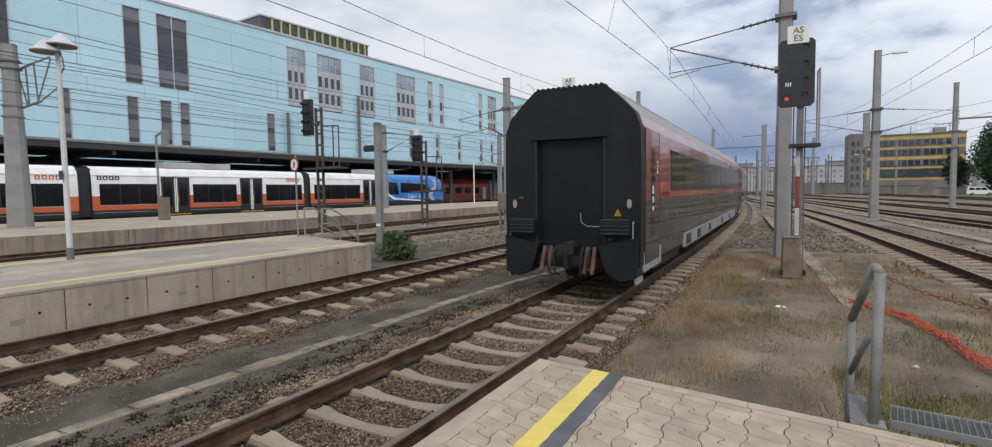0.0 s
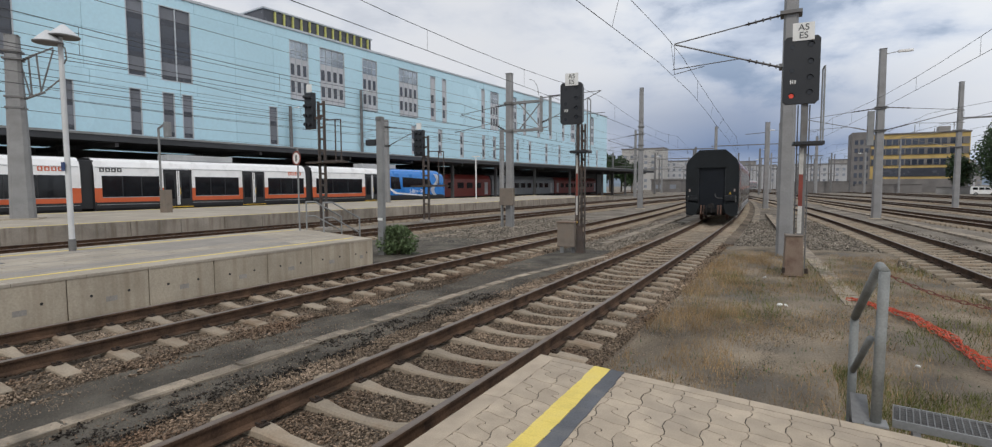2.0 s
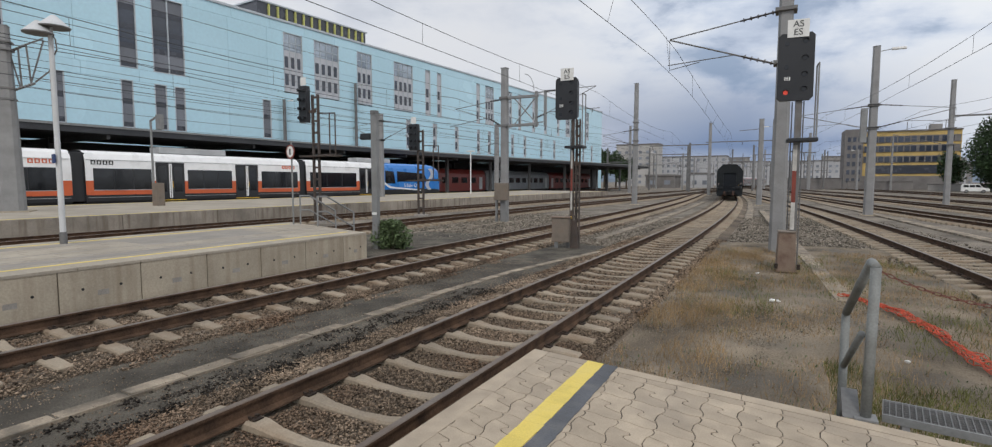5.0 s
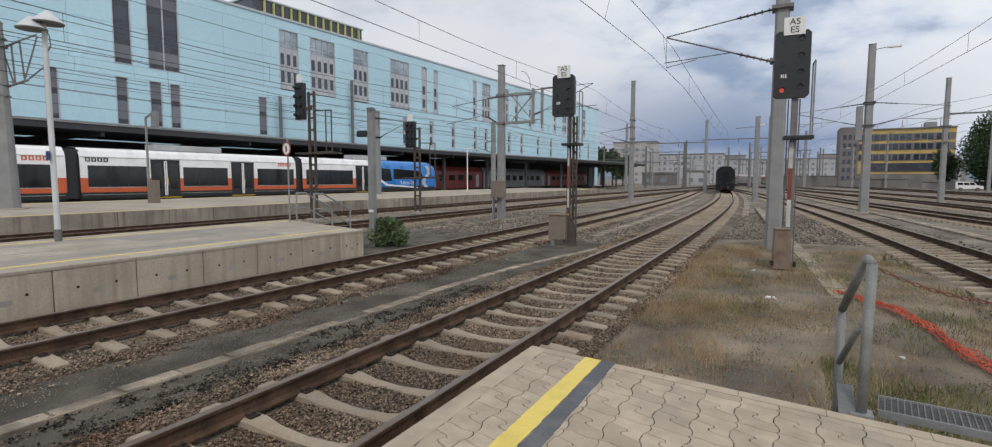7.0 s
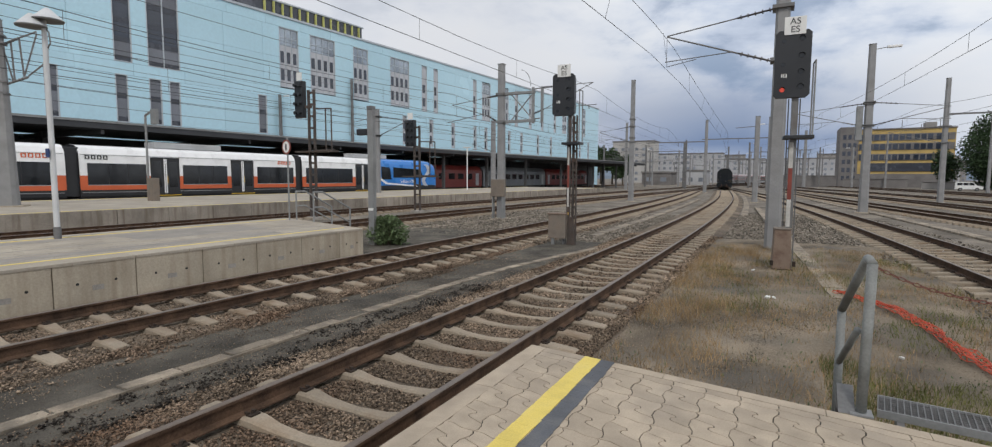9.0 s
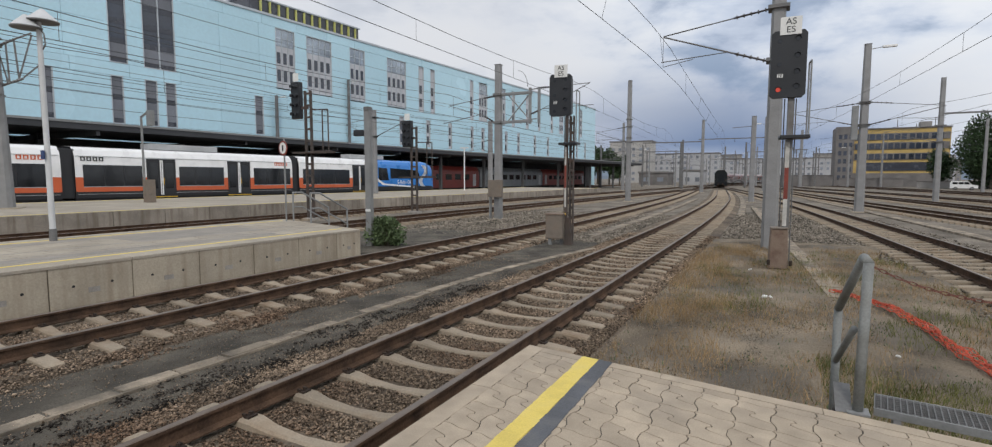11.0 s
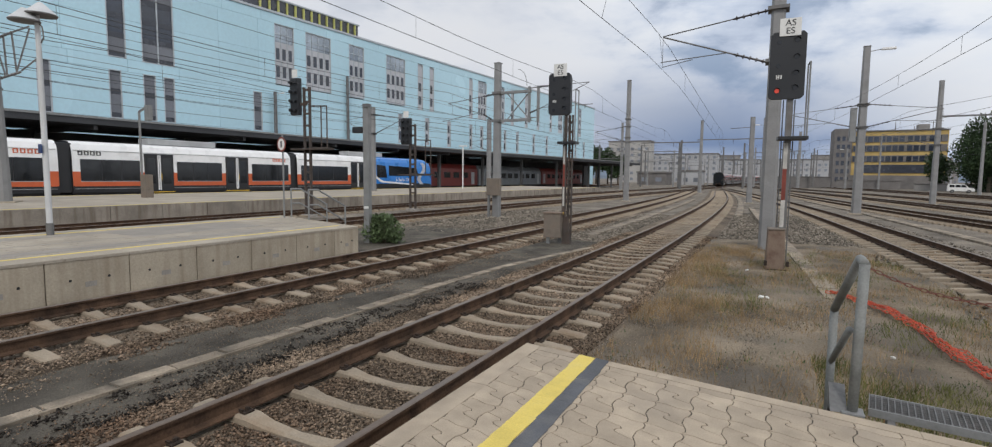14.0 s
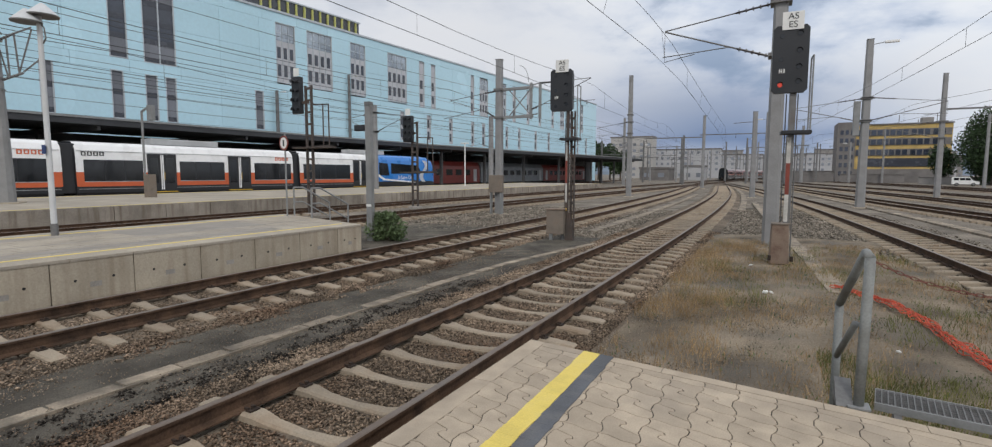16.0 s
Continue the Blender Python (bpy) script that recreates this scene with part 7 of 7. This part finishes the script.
def town():
    rnd = random.Random(23)
    blocks = [(-84, -61, 300, 22.5, "far_cream"), (-68, -30, 340, 17.0, "far_white"), (-30, -8, 360, 14, "far_white"), (-44, -34, 196, 4.2, "drab"), (-31, -24, 210, 5.0, "far_white"), (-4, 30, 390, 15, "far_white")]
    for k in range(26):
        x = rnd.uniform(-60, 110)
        y = rnd.uniform(430, 800)
        w = rnd.uniform(14, 34)
        blocks.append((x, x + w, y, rnd.uniform(12, 26), rnd.choice(("far_white", "far_white", "shed", "shed"))))
    for x0, x1, y, h, mt in blocks:
        b = thing("town_building", pose(0, y, -0.3), "distant pale town building with rows of windows", "building", "town buildings")
        part("wall", bbox(x0, x1, 0, 12, 0, h), mt, b)
        part("roof", bbox(x0 - 0.3, x1 + 0.3, -0.3, 12.3, h, h + 0.6), "drab", b)
        nfl = max(1, int(h / 3.3))
        nx = max(2, int((x1 - x0) / 3.4))
        for f in range(nfl):
            for c in range(nx):
                xx = x0 + (c + 0.3) * (x1 - x0) / nx
                if rnd.random() < 0.75:
                    part("window", bbox(xx, xx + (x1 - x0) / nx * 0.42, -0.12, 0.05, 1.2 + f * 3.3, 2.7 + f * 3.3), "far_pane", b)


def hills():
    bm = bmesh.new()
    lo, hi = [], []
    for k in range(121):
        x = -2600 + k * 43
        h = 62 + 45 * noise.noise(Vector((x * 0.0011, 2, 0))) + 14 * noise.noise(Vector((x * 0.006, 5, 0)))
        if x > 300:
            h += 30 * min(1, (x - 300) / 600)
        lo.append(bm.verts.new((x, 2000, -2)))
        hi.append((bm.verts.new((x, 2350, h * 0.7)), bm.verts.new((x, 2700, h))))
    for i in range(120):
        bm.faces.new((lo[i], lo[i + 1], hi[i + 1][0], hi[i][0]))
        bm.faces.new((hi[i][0], hi[i + 1][0], hi[i + 1][1], hi[i][1]))
    tagged(part("hills", bm, "hill"), "low wooded hills on the horizon, tinted blue for haze", "hills", kind="structure")


town()
hills()

# ---- interlocking pavers of the camera's platform ----


def clip_poly(poly, f):
    out = []
    for i, p in enumerate(poly):
        q = poly[(i + 1) % len(poly)]
        a, b = f(p), f(q)
        if a >= 0:
            out.append(p)
        if (a >= 0) != (b >= 0):
            t = a / (a - b)
            out.append((p[0] + (q[0] - p[0]) * t, p[1] + (q[1] - p[1]) * t))
    return out


def paver_solid(poly, z0, z1):
    bm = bmesh.new()
    n = len(poly)
    rows = []
    for z, k in ((z0, 0.0), (z1 - 0.002, 0.0), (z1, 0.0014)):
        ring = []
        for x, y in inset(poly, k):
            ring.append(bm.verts.new((x, y, z)))
        rows.append(ring)
    for a, b in zip(rows, rows[1:]):
        for i in range(n):
            bm.faces.new((a[i], a[(i + 1) % n], b[(i + 1) % n], b[i]))
    top = bm.faces.new(rows[-1])
    bm.normal_update()
    bmesh.ops.triangulate(bm, faces=[top], ngon_method="EAR_CLIP")
    bm.normal_update()
    return bm


def inset(poly, k):
    """The outline drawn in by k on every side (corners counter-clockwise)."""
    out = []
    n = len(poly)
    for i, (x, y) in enumerate(poly):
        ax, ay = x - poly[i - 1][0], y - poly[i - 1][1]
        bx, by = poly[(i + 1) % n][0] - x, poly[(i + 1) % n][1] - y
        la, lb = math.hypot(ax, ay) or 1, math.hypot(bx, by) or 1
        nx, ny = -ay / la - by / lb, ax / la + bx / lb
        d = math.hypot(nx, ny) or 1
        f = k / max(0.6, d / 2)
        out.append((x + nx / d * f, y + ny / d * f))
    return out


def lay_pavers():
    W, D, L, slope = 0.2175, 0.3367, 0.105, -0.14
    # two stones hook into one another in each field
    seam = [(0, 0.71), (0.34, 0.655), (0.5, 0.635), (0.55, 0.57), (0.42, 0.5), (0.41, 0.43), (0.52, 0.38), (1, 0.29)]
    low = [(0, 0), (0.3, 0.03), (0.66, -0.03), (1, 0), (1.075, 0.08), (1.06, 0.2)] + seam[::-1] + [(-0.06, 0.62), (-0.075, 0.4), (0, 0.29), (0.06, 0.2), (0.075, 0.08)]
    high = seam + [(0.925, 0.4), (0.94, 0.62), (1, 0.71), (1.06, 0.8), (1.075, 0.92), (1, 1), (0.66, 0.97), (0.3, 1.03), (0, 1), (0.075, 0.92), (0.06, 0.8)]
    forms = []
    for f in (low, high):
        poly = inset([(u * W, v * D + slope * u * W) for u, v in f], 0.0028)
        forms.append((poly, shared("paver", paver_solid(poly, -0.04, 0.0), "paver")))
    rnd = random.Random(2)
    for k in range(-7, 17):
        for j in range(-7, 4):
            xo, yo = -0.395 + k * W, 3.387 + j * D + slope * k * W
            if yo < 1.0 or xo > 3.1:
                continue
            for poly, mesh in forms:
                at = [(x + xo, y + yo) for x, y in poly]
                lim = (lambda p: end_y(p[0]) - 0.106 - p[1])
                edge = (lambda p: p[0] + 1.706)
                z = 0.5485 + rnd.uniform(-0.0007, 0.0007)
                if all(lim(p) >= 0 and edge(p) >= 0 for p in at):
                    piece("paver", mesh, NEAR, Matrix.Translation((xo, yo, z)) @ Matrix.Rotation(rnd.uniform(-0.008, 0.008), 4, "Z"))
                    continue
                cut = clip_poly(clip_poly(at, lim), edge)
                if len(cut) > 2 and max(p[1] for p in cut) - min(p[1] for p in cut) > 0.02 and max(p[0] for p in cut) - min(p[0] for p in cut) > 0.02:
                    part("paver", paver_solid(cut, z - 0.04, z), "paver", NEAR)
    part("rear_paving", prism([(-1.69, -40), (6, -40), (6, 1.19), (3.1, 1.19), (3.1, 1.5), (-1.69, 1.5)], 0.53, 0.5468, "z"), "paver", NEAR)
    part("side_paving", prism([(3.1, 1.2), (6, 1.2), (6, end_y(6) - 0.1), (3.1, end_y(3.1) - 0.1)], 0.53, 0.549, "z"), "paver", NEAR)
    # painted lines, one length to each paver
    for nm, xa, xb, mt, lab in (("yellow_line", -1.325, -1.19, "yellow", "yellow safety line paint"), ("dark_line", -1.187, -1.075, "slate", "dark grey line paint")):
        y = 0.2
        while y < end_y(xa) - 0.12:
            e = min(y + L, end_y(xa) - 0.005)
            if end_y(xa) - e < 0.12:
                e = end_y(xa) - 0.004
            w = [rnd.uniform(-0.005, 0.005) for _ in range(4)]
            dy = -0.15 * (xb - xa) if e > end_y(xa) - 0.02 else 0
            part(nm, prism([(xa + w[0], y + 0.0004), (xb + w[1], y + 0.0004), (xb + w[2], e - 0.0004 + dy), (xa + w[3], e - 0.0004)], 0.545, 0.5535, "z"), mt, NEAR, lab)
            y = e


lay_pavers()

# ---- what moves: the express train leaves ----


def rail_point(s, fx, table={}):
    if not table:
        acc, y = 9.0, 9.0
        table[0] = ([], [])
        while y < 460:
            table[0][0].append(acc); table[0][1].append(y)
            acc += math.hypot(fx(y + 0.5) - fx(y), 0.5)
            y += 0.5
    y = float(np.interp(s, table[0][0], table[0][1]))
    return Vector((fx(y), y, 0))


TIMES = (0, 1, 2, 3, 4, 6.5, 9, 11.5, 13.5, 16)
RUN = (9.5, 20.4, 31.1, 41.9, 53.4, 82.5, 110.3, 137.0, 158.0, 184.0)


def motions():
    for k, car in enumerate(CARS):
        rows = []
        for i in range(33):
            t = i * 0.5
            s = float(np.interp(t, TIMES, RUN)) + k * LEN
            a, b = rail_point(s + 3.4, main_x), rail_point(s + LEN - 3.4, main_x)
            d = (b - a).normalized()
            rows.append((t, Matrix.Translation(a - d * 3.4 + Vector((-0.14, 0, 0))) @ Matrix.Rotation(math.atan2(-d.x, d.y), 4, "Z")))
        walk(car, rows)


motions()
